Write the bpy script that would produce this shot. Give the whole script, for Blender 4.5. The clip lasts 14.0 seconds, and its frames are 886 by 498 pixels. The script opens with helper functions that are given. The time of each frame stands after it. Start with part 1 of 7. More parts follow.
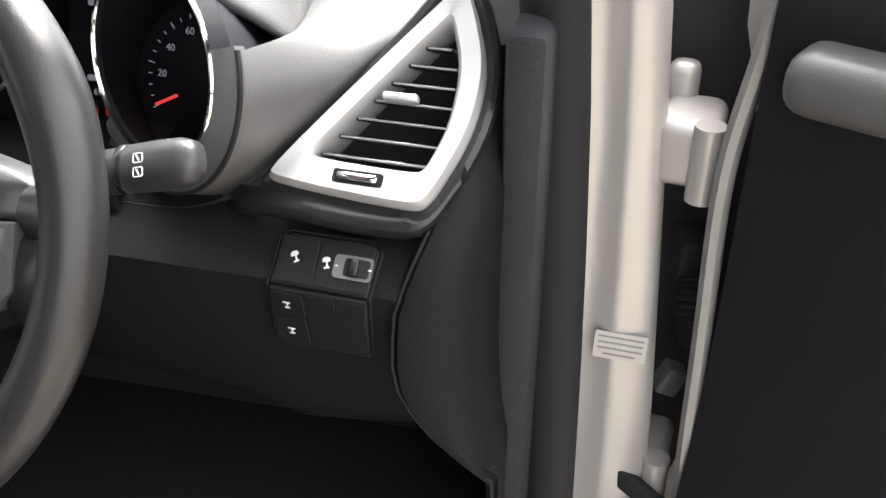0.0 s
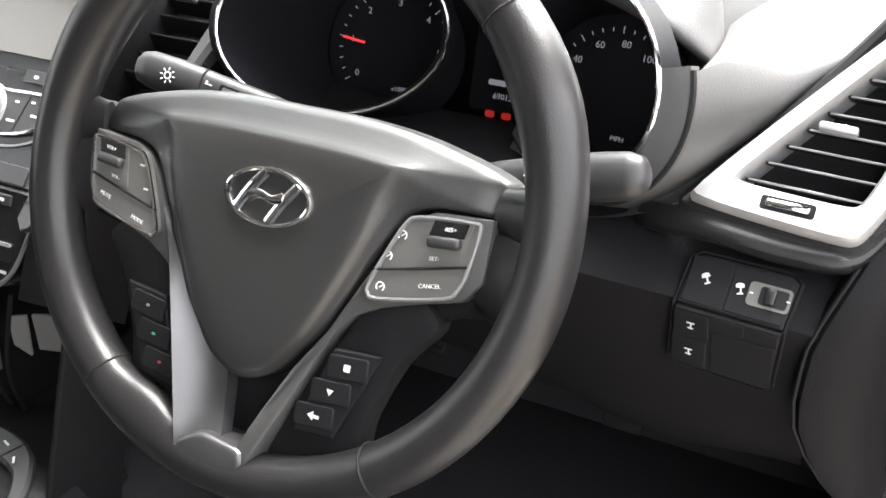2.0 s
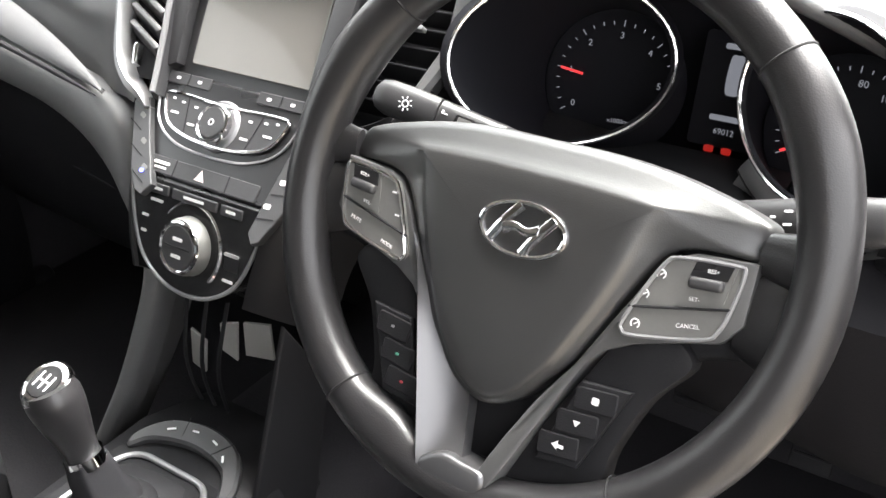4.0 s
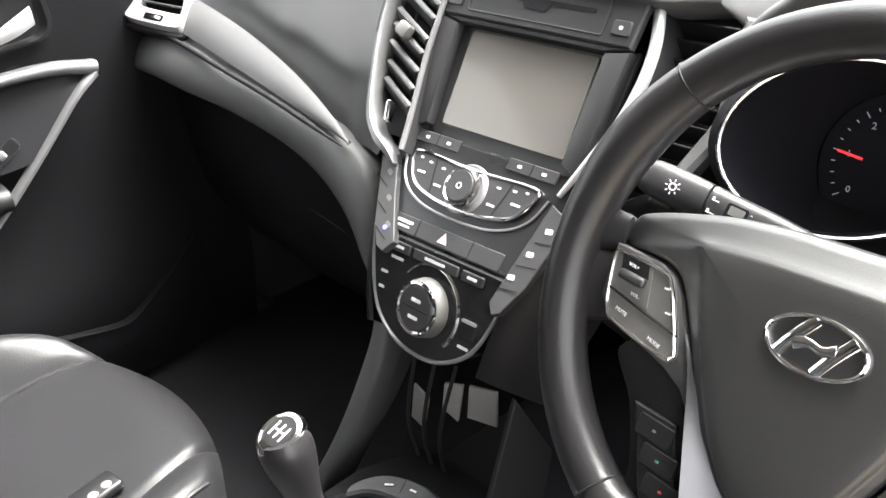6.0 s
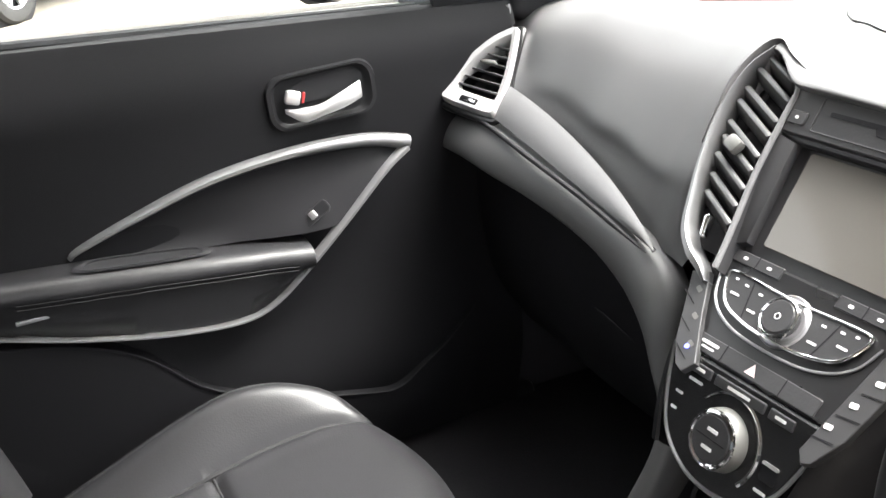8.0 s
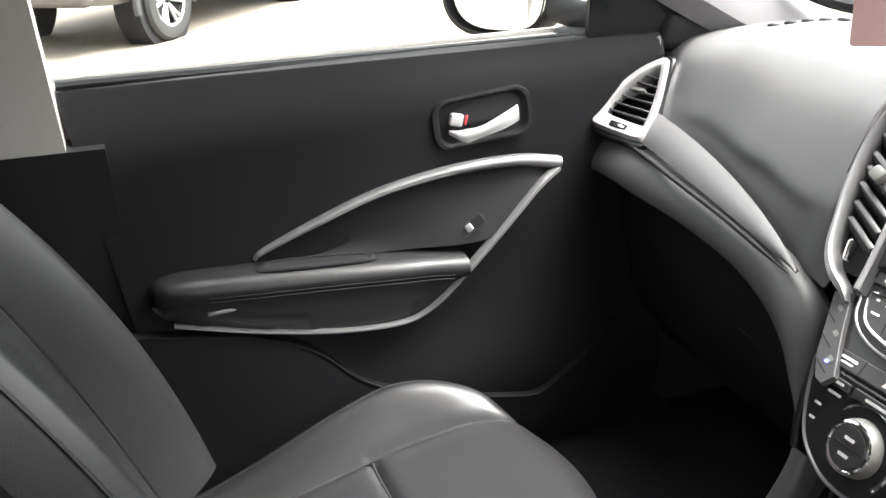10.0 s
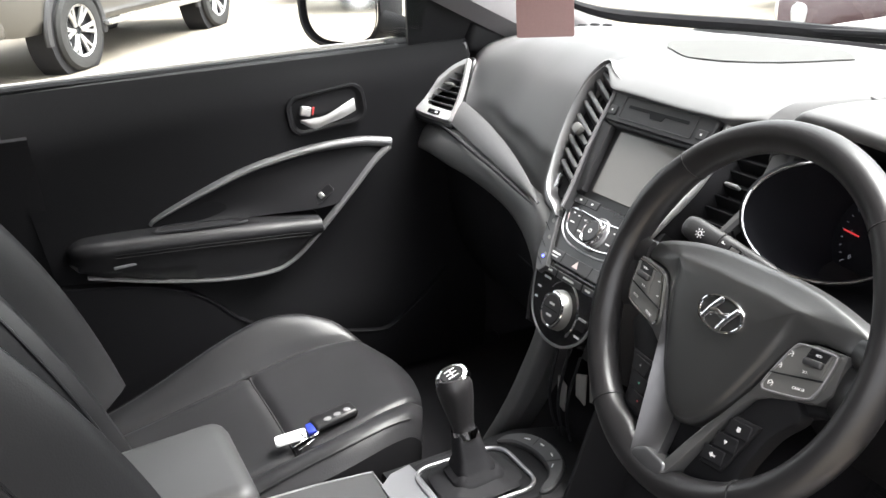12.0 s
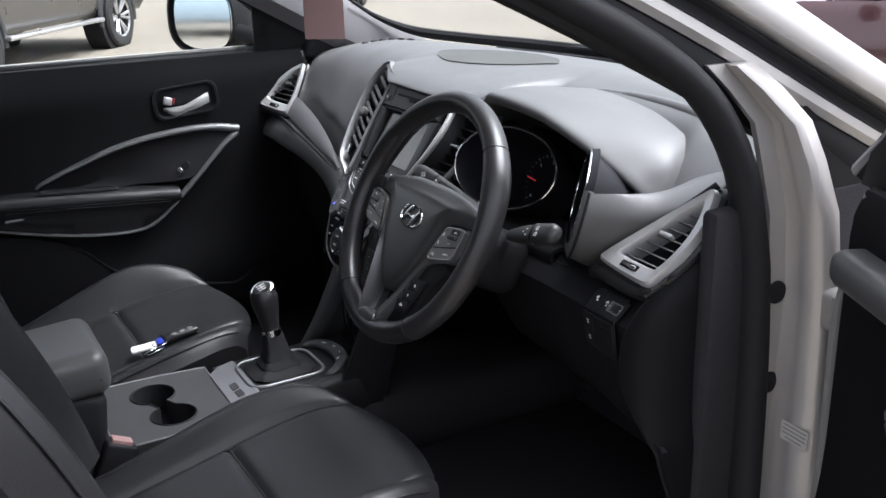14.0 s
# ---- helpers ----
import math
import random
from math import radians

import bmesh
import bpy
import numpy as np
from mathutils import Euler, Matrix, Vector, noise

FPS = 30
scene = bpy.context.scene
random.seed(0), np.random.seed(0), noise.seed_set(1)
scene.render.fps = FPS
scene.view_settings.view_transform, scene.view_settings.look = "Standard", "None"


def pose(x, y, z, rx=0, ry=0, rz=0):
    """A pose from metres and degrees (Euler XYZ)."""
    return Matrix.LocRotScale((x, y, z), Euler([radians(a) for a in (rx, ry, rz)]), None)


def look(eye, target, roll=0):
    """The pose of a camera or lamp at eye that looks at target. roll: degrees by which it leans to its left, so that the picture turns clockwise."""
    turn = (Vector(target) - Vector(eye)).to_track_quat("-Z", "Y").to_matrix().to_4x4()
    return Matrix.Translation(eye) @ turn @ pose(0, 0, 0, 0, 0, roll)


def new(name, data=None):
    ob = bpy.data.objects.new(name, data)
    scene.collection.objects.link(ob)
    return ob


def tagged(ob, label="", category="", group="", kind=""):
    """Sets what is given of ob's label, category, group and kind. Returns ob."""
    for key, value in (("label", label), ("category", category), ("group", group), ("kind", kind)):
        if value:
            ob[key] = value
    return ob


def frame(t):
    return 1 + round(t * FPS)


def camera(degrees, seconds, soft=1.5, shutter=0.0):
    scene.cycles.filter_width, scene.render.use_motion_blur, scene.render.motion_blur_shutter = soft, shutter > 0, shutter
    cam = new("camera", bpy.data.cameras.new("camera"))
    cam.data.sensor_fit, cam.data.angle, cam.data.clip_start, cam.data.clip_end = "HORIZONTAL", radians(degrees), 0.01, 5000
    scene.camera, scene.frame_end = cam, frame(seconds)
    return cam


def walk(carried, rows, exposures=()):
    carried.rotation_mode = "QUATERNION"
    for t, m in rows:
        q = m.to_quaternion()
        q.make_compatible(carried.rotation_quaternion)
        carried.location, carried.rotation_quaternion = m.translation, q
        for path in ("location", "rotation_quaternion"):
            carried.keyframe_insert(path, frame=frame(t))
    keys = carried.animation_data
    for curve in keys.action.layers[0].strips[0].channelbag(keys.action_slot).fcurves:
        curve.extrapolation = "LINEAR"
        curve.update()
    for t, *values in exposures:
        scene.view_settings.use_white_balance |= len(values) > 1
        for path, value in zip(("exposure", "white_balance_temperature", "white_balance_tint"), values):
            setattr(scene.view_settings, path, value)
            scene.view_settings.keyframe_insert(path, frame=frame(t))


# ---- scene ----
cam = camera(49.1, 14.0)
PATH = [
    (0, (0.879, -0.377, 1.299), (0.508, 1.283, 0.247), 0.4),
    (0.5, (0.82, -0.389, 1.3), (0.328, 1.258, 0.278), 0.7),
    (1, (0.782, -0.407, 1.306), (0.165, 1.213, 0.309), 0.6),
    (1.5, (0.764, -0.404, 1.304), (0.04, 1.162, 0.291), -0.5),
    (2, (0.749, -0.427, 1.307), (-0.036, 1.093, 0.271), -0.8),
    (2.5, (0.728, -0.447, 1.298), (-0.101, 1.048, 0.261), -0.7),
    (3, (0.713, -0.463, 1.305), (-0.165, 1.012, 0.278), -1.0),
    (3.2, (0.708, -0.475, 1.308), (-0.193, 0.998, 0.298), -1.1),
    (5.3, (0.637, -0.469, 1.351), (-0.562, 0.783, 0.355), -4.0),
    (5.5, (0.632, -0.473, 1.341), (-0.601, 0.771, 0.375), -3.7),
    (6, (0.609, -0.472, 1.35), (-0.699, 0.717, 0.414), -3.8),
    (6.5, (0.585, -0.464, 1.353), (-0.802, 0.669, 0.462), -3.8),
    (7, (0.554, -0.457, 1.35), (-0.902, 0.612, 0.492), -3.6),
    (7.5, (0.549, -0.471, 1.362), (-0.994, 0.498, 0.536), -3.3),
    (8, (0.551, -0.499, 1.364), (-1.099, 0.333, 0.599), -2.0),
    (8.5, (0.547, -0.516, 1.369), (-1.188, 0.168, 0.646), -2.4),
    (8.7, (0.556, -0.518, 1.358), (-1.214, 0.103, 0.664), -2.4),
    (10.8, (0.743, -0.61, 1.42), (-1.005, 0.011, 0.674), -2.6),
    (11, (0.79, -0.597, 1.419), (-0.95, 0.063, 0.687), -2.9),
    (11.5, (0.944, -0.637, 1.433), (-0.771, 0.136, 0.753), -2.3),
    (12, (1.105, -0.605, 1.434), (-0.616, 0.147, 0.746), -3.7),
    (12.5, (1.292, -0.569, 1.435), (-0.433, 0.19, 0.766), -3.2),
    (13, (1.445, -0.627, 1.462), (-0.221, 0.304, 0.863), -2.4),
    (13.5, (1.578, -0.687, 1.462), (-0.052, 0.317, 0.883), -0.9),
    (14, (1.668, -0.653, 1.446), (0.013, 0.27, 0.809), -1.4),
]
EXPOSURES = [(0.0, 3.1, 6550, 11), (1.5, 3.22, 6550, 11), (3.0, 3.5, 6600, 11), (6.5, 3.4, 6600, 11), (8.5, 3.2, 6600, 11), (11.0, 3.0, 6600, 11), (12.5, 2.35, 6400, 12), (14.0, 1.5, 6000, 14)]
walk(cam, [(t, look(eye, target, roll)) for t, eye, target, roll in PATH], EXPOSURES)

# ---- light ----
world = bpy.data.worlds.new("sky")
scene.world = world
world.use_nodes = True
wn = world.node_tree
sky = wn.nodes.new("ShaderNodeTexSky")
sky.sky_type = "NISHITA"
sky.sun_disc = False
sky.sun_elevation, sky.sun_rotation = radians(60), radians(15)
sky.air_density, sky.dust_density, sky.ozone_density = 1.0, 6.0, 0.5
hsv = wn.nodes.new("ShaderNodeHueSaturation")
hsv.inputs["Saturation"].default_value = 0.12
wn.links.new(sky.outputs[0], hsv.inputs["Color"])
wn.links.new(hsv.outputs[0], wn.nodes["Background"].inputs[0])
wn.nodes["Background"].inputs[1].default_value = 0.15
sun = new("sun", bpy.data.lights.new("sun", "SUN"))
sun.data.energy, sun.data.angle, sun.data.color = 1.5, radians(40), (1.0, 0.97, 0.93)
sun.matrix_world = look((0.0, 0.0, 10.0), (0.0 - 0.95, 0.0 - 3.5, 10.0 - 6.3))


# ---- materials ----
def material(name, colour, rough=0.5, metal=0.0, vary=0.12, grain=400.0, bump=0.0, spec=0.5, wear=0.0, coat=0.0, big=6.0, play=0.05):
    """A surface with variation at two scales: broad patches and a fine grain, with a fine relief."""
    m = bpy.data.materials.new(name)
    m.use_nodes = True
    nt = m.node_tree
    b = nt.nodes["Principled BSDF"]
    b.inputs["Metallic"].default_value = metal
    b.inputs["Specular IOR Level"].default_value = spec
    b.inputs["Coat Weight"].default_value = coat
    tc = nt.nodes.new("ShaderNodeTexCoord")
    n1 = nt.nodes.new("ShaderNodeTexNoise")
    n1.inputs["Scale"].default_value = big
    n1.inputs["Detail"].default_value = 4
    n2 = nt.nodes.new("ShaderNodeTexNoise")
    n2.inputs["Scale"].default_value = grain
    n2.inputs["Detail"].default_value = 2
    for n in (n1, n2):
        nt.links.new(tc.outputs["Object"], n.inputs["Vector"])
    mix = nt.nodes.new("ShaderNodeMix")
    mix.data_type = "RGBA"
    c = Vector(colour)
    mix.inputs["A"].default_value = (*(c * (1 - vary)), 1)
    mix.inputs["B"].default_value = (*(c * (1 + vary)), 1)
    add = nt.nodes.new("ShaderNodeMath")
    add.operation = "ADD"
    half = nt.nodes.new("ShaderNodeMath")
    half.operation = "MULTIPLY"
    half.inputs[1].default_value = 0.5
    nt.links.new(n1.outputs["Fac"], add.inputs[0])
    nt.links.new(n2.outputs["Fac"], add.inputs[1])
    nt.links.new(add.outputs[0], half.inputs[0])
    nt.links.new(half.outputs[0], mix.inputs["Factor"])
    nt.links.new(mix.outputs["Result"], b.inputs["Base Color"])
    mr = nt.nodes.new("ShaderNodeMapRange")
    mr.inputs["From Min"].default_value, mr.inputs["From Max"].default_value = 0.3, 0.7
    mr.inputs["To Min"].default_value = max(0.02, rough - play - wear)
    mr.inputs["To Max"].default_value = min(1.0, rough + play)
    nt.links.new(n1.outputs["Fac"], mr.inputs["Value"])
    nt.links.new(mr.outputs["Result"], b.inputs["Roughness"])
    if bump:
        bp = nt.nodes.new("ShaderNodeBump")
        bp.inputs["Strength"].default_value = bump
        bp.inputs["Distance"].default_value = 0.0006
        nt.links.new(n2.outputs["Fac"], bp.inputs["Height"])
        nt.links.new(bp.outputs[0], b.inputs["Normal"])
    return m


def leather(name, colour, rough, scale=260.0, bump=0.35, spec=0.5):
    """Grained leather: small rounded cells and a few long creases."""
    m = material(name, colour, rough, vary=0.15, grain=900, big=9, spec=spec)
    nt = m.node_tree
    b = nt.nodes["Principled BSDF"]
    tc = nt.nodes.new("ShaderNodeTexCoord")
    vo = nt.nodes.new("ShaderNodeTexVoronoi")
    vo.inputs["Scale"].default_value = scale
    nz = nt.nodes.new("ShaderNodeTexNoise")
    nz.inputs["Scale"].default_value = 14
    nz.inputs["Detail"].default_value = 5
    add = nt.nodes.new("ShaderNodeMath")
    add.operation = "ADD"
    nt.links.new(tc.outputs["Object"], vo.inputs["Vector"])
    nt.links.new(tc.outputs["Object"], nz.inputs["Vector"])
    nt.links.new(vo.outputs["Distance"], add.inputs[0])
    soft = nt.nodes.new("ShaderNodeMath")
    soft.operation = "MULTIPLY"
    soft.inputs[1].default_value = 0.6
    nt.links.new(nz.outputs["Fac"], soft.inputs[0])
    nt.links.new(soft.outputs[0], add.inputs[1])
    bp = nt.nodes.new("ShaderNodeBump")
    bp.inputs["Strength"].default_value = bump
    bp.inputs["Distance"].default_value = 0.0012
    nt.links.new(add.outputs[0], bp.inputs["Height"])
    nt.links.new(bp.outputs[0], b.inputs["Normal"])
    return m


def glass(name, tint=(1, 1, 1)):
    """Clear sheet glass: light goes straight through, and the surface mirrors the more the flatter it is seen."""
    m = bpy.data.materials.new(name)
    m.use_nodes = True
    nt = m.node_tree
    nt.nodes.remove(nt.nodes["Principled BSDF"])
    tr = nt.nodes.new("ShaderNodeBsdfTransparent")
    tr.inputs["Color"].default_value = (*tint, 1)
    gl = nt.nodes.new("ShaderNodeBsdfGlossy")
    gl.inputs["Roughness"].default_value = 0.0
    lw = nt.nodes.new("ShaderNodeLayerWeight")
    lw.inputs["Blend"].default_value = 0.5
    pw = nt.nodes.new("ShaderNodeMath")
    pw.operation = "POWER"
    pw.inputs[1].default_value = 4.5
    nt.links.new(lw.outputs["Facing"], pw.inputs[0])
    fr = nt.nodes.new("ShaderNodeMath")
    fr.operation = "MULTIPLY_ADD"
    fr.inputs[1].default_value, fr.inputs[2].default_value = 0.7, 0.02
    nt.links.new(pw.outputs[0], fr.inputs[0])
    mix = nt.nodes.new("ShaderNodeMixShader")
    nt.links.new(fr.outputs[0], mix.inputs[0])
    nt.links.new(tr.outputs[0], mix.inputs[1])
    nt.links.new(gl.outputs[0], mix.inputs[2])
    nt.links.new(mix.outputs[0], nt.nodes["Material Output"].inputs["Surface"])
    return m


def glowing(name, colour, strength):
    m = bpy.data.materials.new(name)
    m.use_nodes = True
    b = m.node_tree.nodes["Principled BSDF"]
    b.inputs["Base Color"].default_value = (0.02, 0.02, 0.02, 1)
    b.inputs["Emission Color"].default_value = (*colour, 1)
    b.inputs["Emission Strength"].default_value = strength
    return m


M_PAD = material("soft_dash_plastic", (0.094, 0.094, 0.095), 0.50, bump=0.3, spec=0.7, grain=700, vary=0.08)
M_TRIMGREY = material("grey_satin_trim", (0.19, 0.19, 0.195), 0.40, bump=0.15, grain=900)
M_DARK = material("black_grained_plastic", (0.015, 0.015, 0.0165), 0.52, bump=0.4, grain=800, wear=0.04, spec=0.14)
M_LOWER = material("dark_lower_plastic", (0.0115, 0.0112, 0.013), 0.65, bump=0.5, grain=600, spec=0.12)
M_DOORTRIM = material("door_satin_trim", (0.33, 0.33, 0.34), 0.40, metal=0.7, grain=1500, vary=0.06)
M_EDGE = material("grey_door_flange", (0.20, 0.20, 0.20), 0.45, metal=0.2)
M_GLOSS = material("gloss_black_panel", (0.014, 0.014, 0.015), 0.28, vary=0.1, grain=60)
M_SATIN = material("satin_silver_paint", (0.58, 0.58, 0.58), 0.34, metal=0.45, grain=1500, vary=0.06, bump=0.05)
M_CHROME = material("chrome", (0.82, 0.82, 0.83), 0.1, metal=1.0, vary=0.03)
M_BTN = material("button_grey", (0.035, 0.035, 0.037), 0.45, bump=0.2)
M_BTNGREY = material("wheel_button_grey", (0.17, 0.17, 0.163), 0.4, metal=0.3)
M_RIM = leather("wheel_leather", (0.019, 0.0185, 0.0195), 0.33, scale=900, bump=0.08, spec=0.5)
M_AIRBAG = leather("airbag_cover", (0.030, 0.030, 0.0305), 0.36, scale=1100, bump=0.07, spec=0.9)
M_SEAT = leather("seat_leather", (0.020, 0.020, 0.0215), 0.41, scale=420, bump=0.10, spec=0.42)
M_SEAM = material("stitched_seam", (0.008, 0.008, 0.009), 0.8)
M_CARPET = material("black_carpet", (0.032, 0.031, 0.034), 0.95, bump=1.0, grain=350, vary=0.3, spec=0.05)
M_RUBBER = material("black_rubber", (0.017, 0.017, 0.019), 0.7, bump=0.2, spec=0.2)
M_PAINT = material("silver_car_paint", (0.40, 0.387, 0.373), 0.36, metal=0.3, grain=2500, vary=0.04, coat=0.5, play=0.01)
M_WHITE = material("white_print", (0.8, 0.8, 0.8), 0.5)
M_REDP = glowing("red_needle", (1.0, 0.06, 0.07), 0.10)
M_BLUEL = glowing("blue_lamp", (0.08, 0.1, 1.0), 1.5)
M_GAUGE = material("gauge_face", (0.010, 0.010, 0.013), 0.6, spec=0.15)
M_LCD = glowing("lit_print", (0.70, 0.74, 0.85), 0.026)
# The pale beige the display mirrors is put into its base colour.
M_SCREEN = material("display_glass_beige_sheen", (0.165, 0.154, 0.139), 0.26, vary=0.02, big=2, coat=0.4)
M_DOORDARK = material("door_grained_plastic", (0.0078, 0.0078, 0.0090), 0.60, bump=0.5, grain=800, spec=0.13)
M_FRAME = material("satin_grey_surround", (0.075, 0.075, 0.075), 0.42, bump=0.1, grain=900, spec=0.6)
M_SPOKE = material("satin_silver_spoke", (0.135, 0.135, 0.14), 0.38, metal=0.75, grain=1500, vary=0.05)
M_DOORPAD = leather("door_pad_leather", (0.016, 0.016, 0.0175), 0.42, scale=700, bump=0.08, spec=0.4)
M_DOORLINE = material("dull_satin_trim", (0.21, 0.21, 0.215), 0.42, metal=0.6, grain=1500, vary=0.06)
M_STALK = material("satin_black_stalk", (0.030, 0.030, 0.031), 0.40, bump=0.15, grain=900, spec=0.5)
M_BLADE = material("satin_blade", (0.14, 0.14, 0.143), 0.58, bump=0.1, grain=900, spec=0.3)
M_DECK = material("dark_grey_deck", (0.048, 0.048, 0.050), 0.42, bump=0.2, grain=900)
M_VINYL = material("grey_armrest_vinyl", (0.075, 0.075, 0.076), 0.42, bump=0.3, grain=700)
M_HEAD = material("headlining", (0.42, 0.41, 0.39), 0.9, bump=0.3)
M_PILLARTRIM = material("pillar_trim", (0.13, 0.125, 0.13), 0.7, bump=0.3)
M_GLASS = glass("clear_glass", (0.96, 0.98, 0.97))
# Dark tint chosen only to cut the light entering from behind.
M_LIGHTCUT = glass("light_cutting_glass", (0.22, 0.23, 0.23))
M_MIRROR = material("mirror", (0.9, 0.92, 0.93), 0.02, metal=1.0, vary=0.0)


# ---- builders ----
def part(name, bm, mat, parent=None, label="", smooth=40):
    """Links a bmesh as one mesh object under a thing or a part."""
    me = bpy.data.meshes.new(name)
    bmesh.ops.recalc_face_normals(bm, faces=bm.faces)
    for f in bm.faces:
        f.smooth = smooth > 0
    bm.to_mesh(me)
    bm.free()
    if smooth:
        me.set_sharp_from_angle(angle=radians(smooth))
    me.materials.append(mat)
    ob = new(name, me)
    if parent:
        ob.parent = parent
    return tagged(ob, label)


def thing(name, label, category, group="", kind="", place=None):
    ob = new(name)
    ob.empty_display_size = 0.05
    if place:
        ob.matrix_world = place
    return tagged(ob, label, category, group, kind)


def spline(pts, n, closed=False):
    """A smooth curve through a few control points, as n samples."""
    P = [Vector(p) for p in pts]
    k = len(P)
    segs = k if closed else k - 1
    out = []
    for i in range(n):
        s = i * segs / (n if closed else n - 1)
        j = min(int(s), segs - 1)
        u = s - j
        if closed:
            a, b, c, d = (P[(j + o) % k] for o in (-1, 0, 1, 2))
        else:
            b, c = P[j], P[j + 1]
            a = P[j - 1] if j else b * 2 - c
            d = P[j + 2] if j + 2 < k else c * 2 - b
        out.append(0.5 * ((2 * b) + (c - a) * u + (2 * a - 5 * b + 4 * c - d) * u * u + (3 * b - a - 3 * c + d) * u ** 3))
    return out


def loft(sections, closed=False, caps=False, ring=False):
    """A skin over sections of equal length; closed: each section is a loop; ring: the last joins the first."""
    bm = bmesh.new()
    vs = [[bm.verts.new(p) for p in s] for s in sections]
    n = len(vs[0])
    for a in range(len(vs) if ring else len(vs) - 1):
        b = (a + 1) % len(vs)
        for i in range(n if closed else n - 1):
            j = (i + 1) % n
            try:
                bm.faces.new((vs[a][i], vs[a][j], vs[b][j], vs[b][i]))
            except ValueError:
                pass
    if caps and closed:
        bm.faces.new(vs[0])
        bm.faces.new(vs[-1])
    return bm


def shell(sections, thick):
    """A skin with thickness, from open sections."""
    bm = loft(sections)
    bmesh.ops.recalc_face_normals(bm, faces=bm.faces)
    bmesh.ops.solidify(bm, geom=bm.faces[:], thickness=thick)
    return bm


def tube(path, r, seg=12, closed=False, flat=1.0, up=None, caps=True):
    """A round or flattened tube along a path; r may be a function of the way along (0 to 1)."""
    P = [Vector(p) for p in path]
    n = len(P)
    sections = []
    prev = Vector(up) if up else None
    for i, p in enumerate(P):
        if closed:
            d = P[(i + 1) % n] - P[i - 1]
        else:
            d = P[min(i + 1, n - 1)] - P[max(i - 1, 0)]
        d.normalize()
        if prev is None:
            prev = Vector((0, 0, 1)) if abs(d.z) < 0.9 else Vector((1, 0, 0))
        a = prev - d * prev.dot(d)
        a.normalize()
        if up is None:
            prev = a
        b = d.cross(a)
        rad = r(i / max(n - 1, 1)) if callable(r) else r
        sections.append([p + a * math.cos(t) * rad + b * math.sin(t) * rad * flat for t in [k * math.tau / seg for k in range(seg)]])
    return loft(sections, closed=True, caps=caps and not closed, ring=closed)


def rbox(sx, sy, sz, bevel=0.004, seg=2, m=None):
    """A box with rounded edges, centred, under a matrix."""
    bm = bmesh.new()
    bmesh.ops.create_cube(bm, size=1.0, matrix=Matrix.Diagonal((sx, sy, sz, 1)))
    if bevel:
        bmesh.ops.bevel(bm, geom=bm.edges[:] + bm.verts[:], offset=bevel, segments=seg, profile=0.5, affect="EDGES")
    if m is not None:
        bmesh.ops.transform(bm, matrix=m, verts=bm.verts)
    return bm


def plate(outline, thick, m=None, bevel=0.0, seg=1, dome=0.0):
    """A flat piece cut to an outline (x, y), raised by thick along z, with a rounded upper edge."""
    bm = bmesh.new()
    f = bm.faces.new([bm.verts.new((p[0], p[1], 0)) for p in outline])
    f.normal_update()
    if f.normal.z < 0:
        f.normal_flip()
    top = bmesh.ops.extrude_face_region(bm, geom=[f])
    tv = [v for v in top["geom"] if isinstance(v, bmesh.types.BMVert)]
    bmesh.ops.translate(bm, verts=tv, vec=(0, 0, thick))
    if bevel:
        tf = [g for g in top["geom"] if isinstance(g, bmesh.types.BMFace)]
        es = list({e for g in tf for e in g.edges})
        bmesh.ops.bevel(bm, geom=es, offset=bevel, segments=seg, profile=0.5, affect="EDGES")
    if m is not None:
        bmesh.ops.transform(bm, matrix=m, verts=bm.verts)
    return bm


def rrect(w, h, r, n=4, x=0.0, y=0.0):
    """The outline of a rectangle with round corners."""
    out = []
    for cx, cy, a in ((w / 2 - r, h / 2 - r, 0), (-w / 2 + r, h / 2 - r, 90), (-w / 2 + r, -h / 2 + r, 180), (w / 2 - r, -h / 2 + r, 270)):
        out += [(x + cx + r * math.cos(radians(a + 90 * k / n)), y + cy + r * math.sin(radians(a + 90 * k / n))) for k in range(n + 1)]
    return out


def lathe(profile, seg=32, m=None):
    """A turned piece about z from (radius, height) pairs."""
    bm = bmesh.new()
    rings = []
    for r, z in profile:
        if r < 1e-5:
            rings.append([bm.verts.new((0, 0, z))])
        else:
            rings.append([bm.verts.new((r * math.cos(k * math.tau / seg), r * math.sin(k * math.tau / seg), z)) for k in range(seg)])
    for a, b in zip(rings, rings[1:]):
        for k in range(seg):
            j = (k + 1) % seg
            f = [a[k % len(a)], a[j % len(a)], b[j % len(b)], b[k % len(b)]]
            f = list(dict.fromkeys(f))
            if len(f) > 2:
                bm.faces.new(f)
    if m is not None:
        bmesh.ops.transform(bm, matrix=m, verts=bm.verts)
    return bm


def joined(*bms):
    """Several bmeshes as one."""
    out = bms[0]
    for other in bms[1:]:
        me = bpy.data.meshes.new("tmp")
        other.to_mesh(me)
        other.free()
        out.from_mesh(me)
        bpy.data.meshes.remove(me)
    return out


def rounded(outline, times=2):
    """An outline with its corners cut smooth."""
    for _ in range(times):
        out = []
        for a, b in zip(outline, outline[1:] + outline[:1]):
            out += [(a[0] * 0.78 + b[0] * 0.22, a[1] * 0.78 + b[1] * 0.22), (a[0] * 0.22 + b[0] * 0.78, a[1] * 0.22 + b[1] * 0.78)]
        outline = out
    return outline


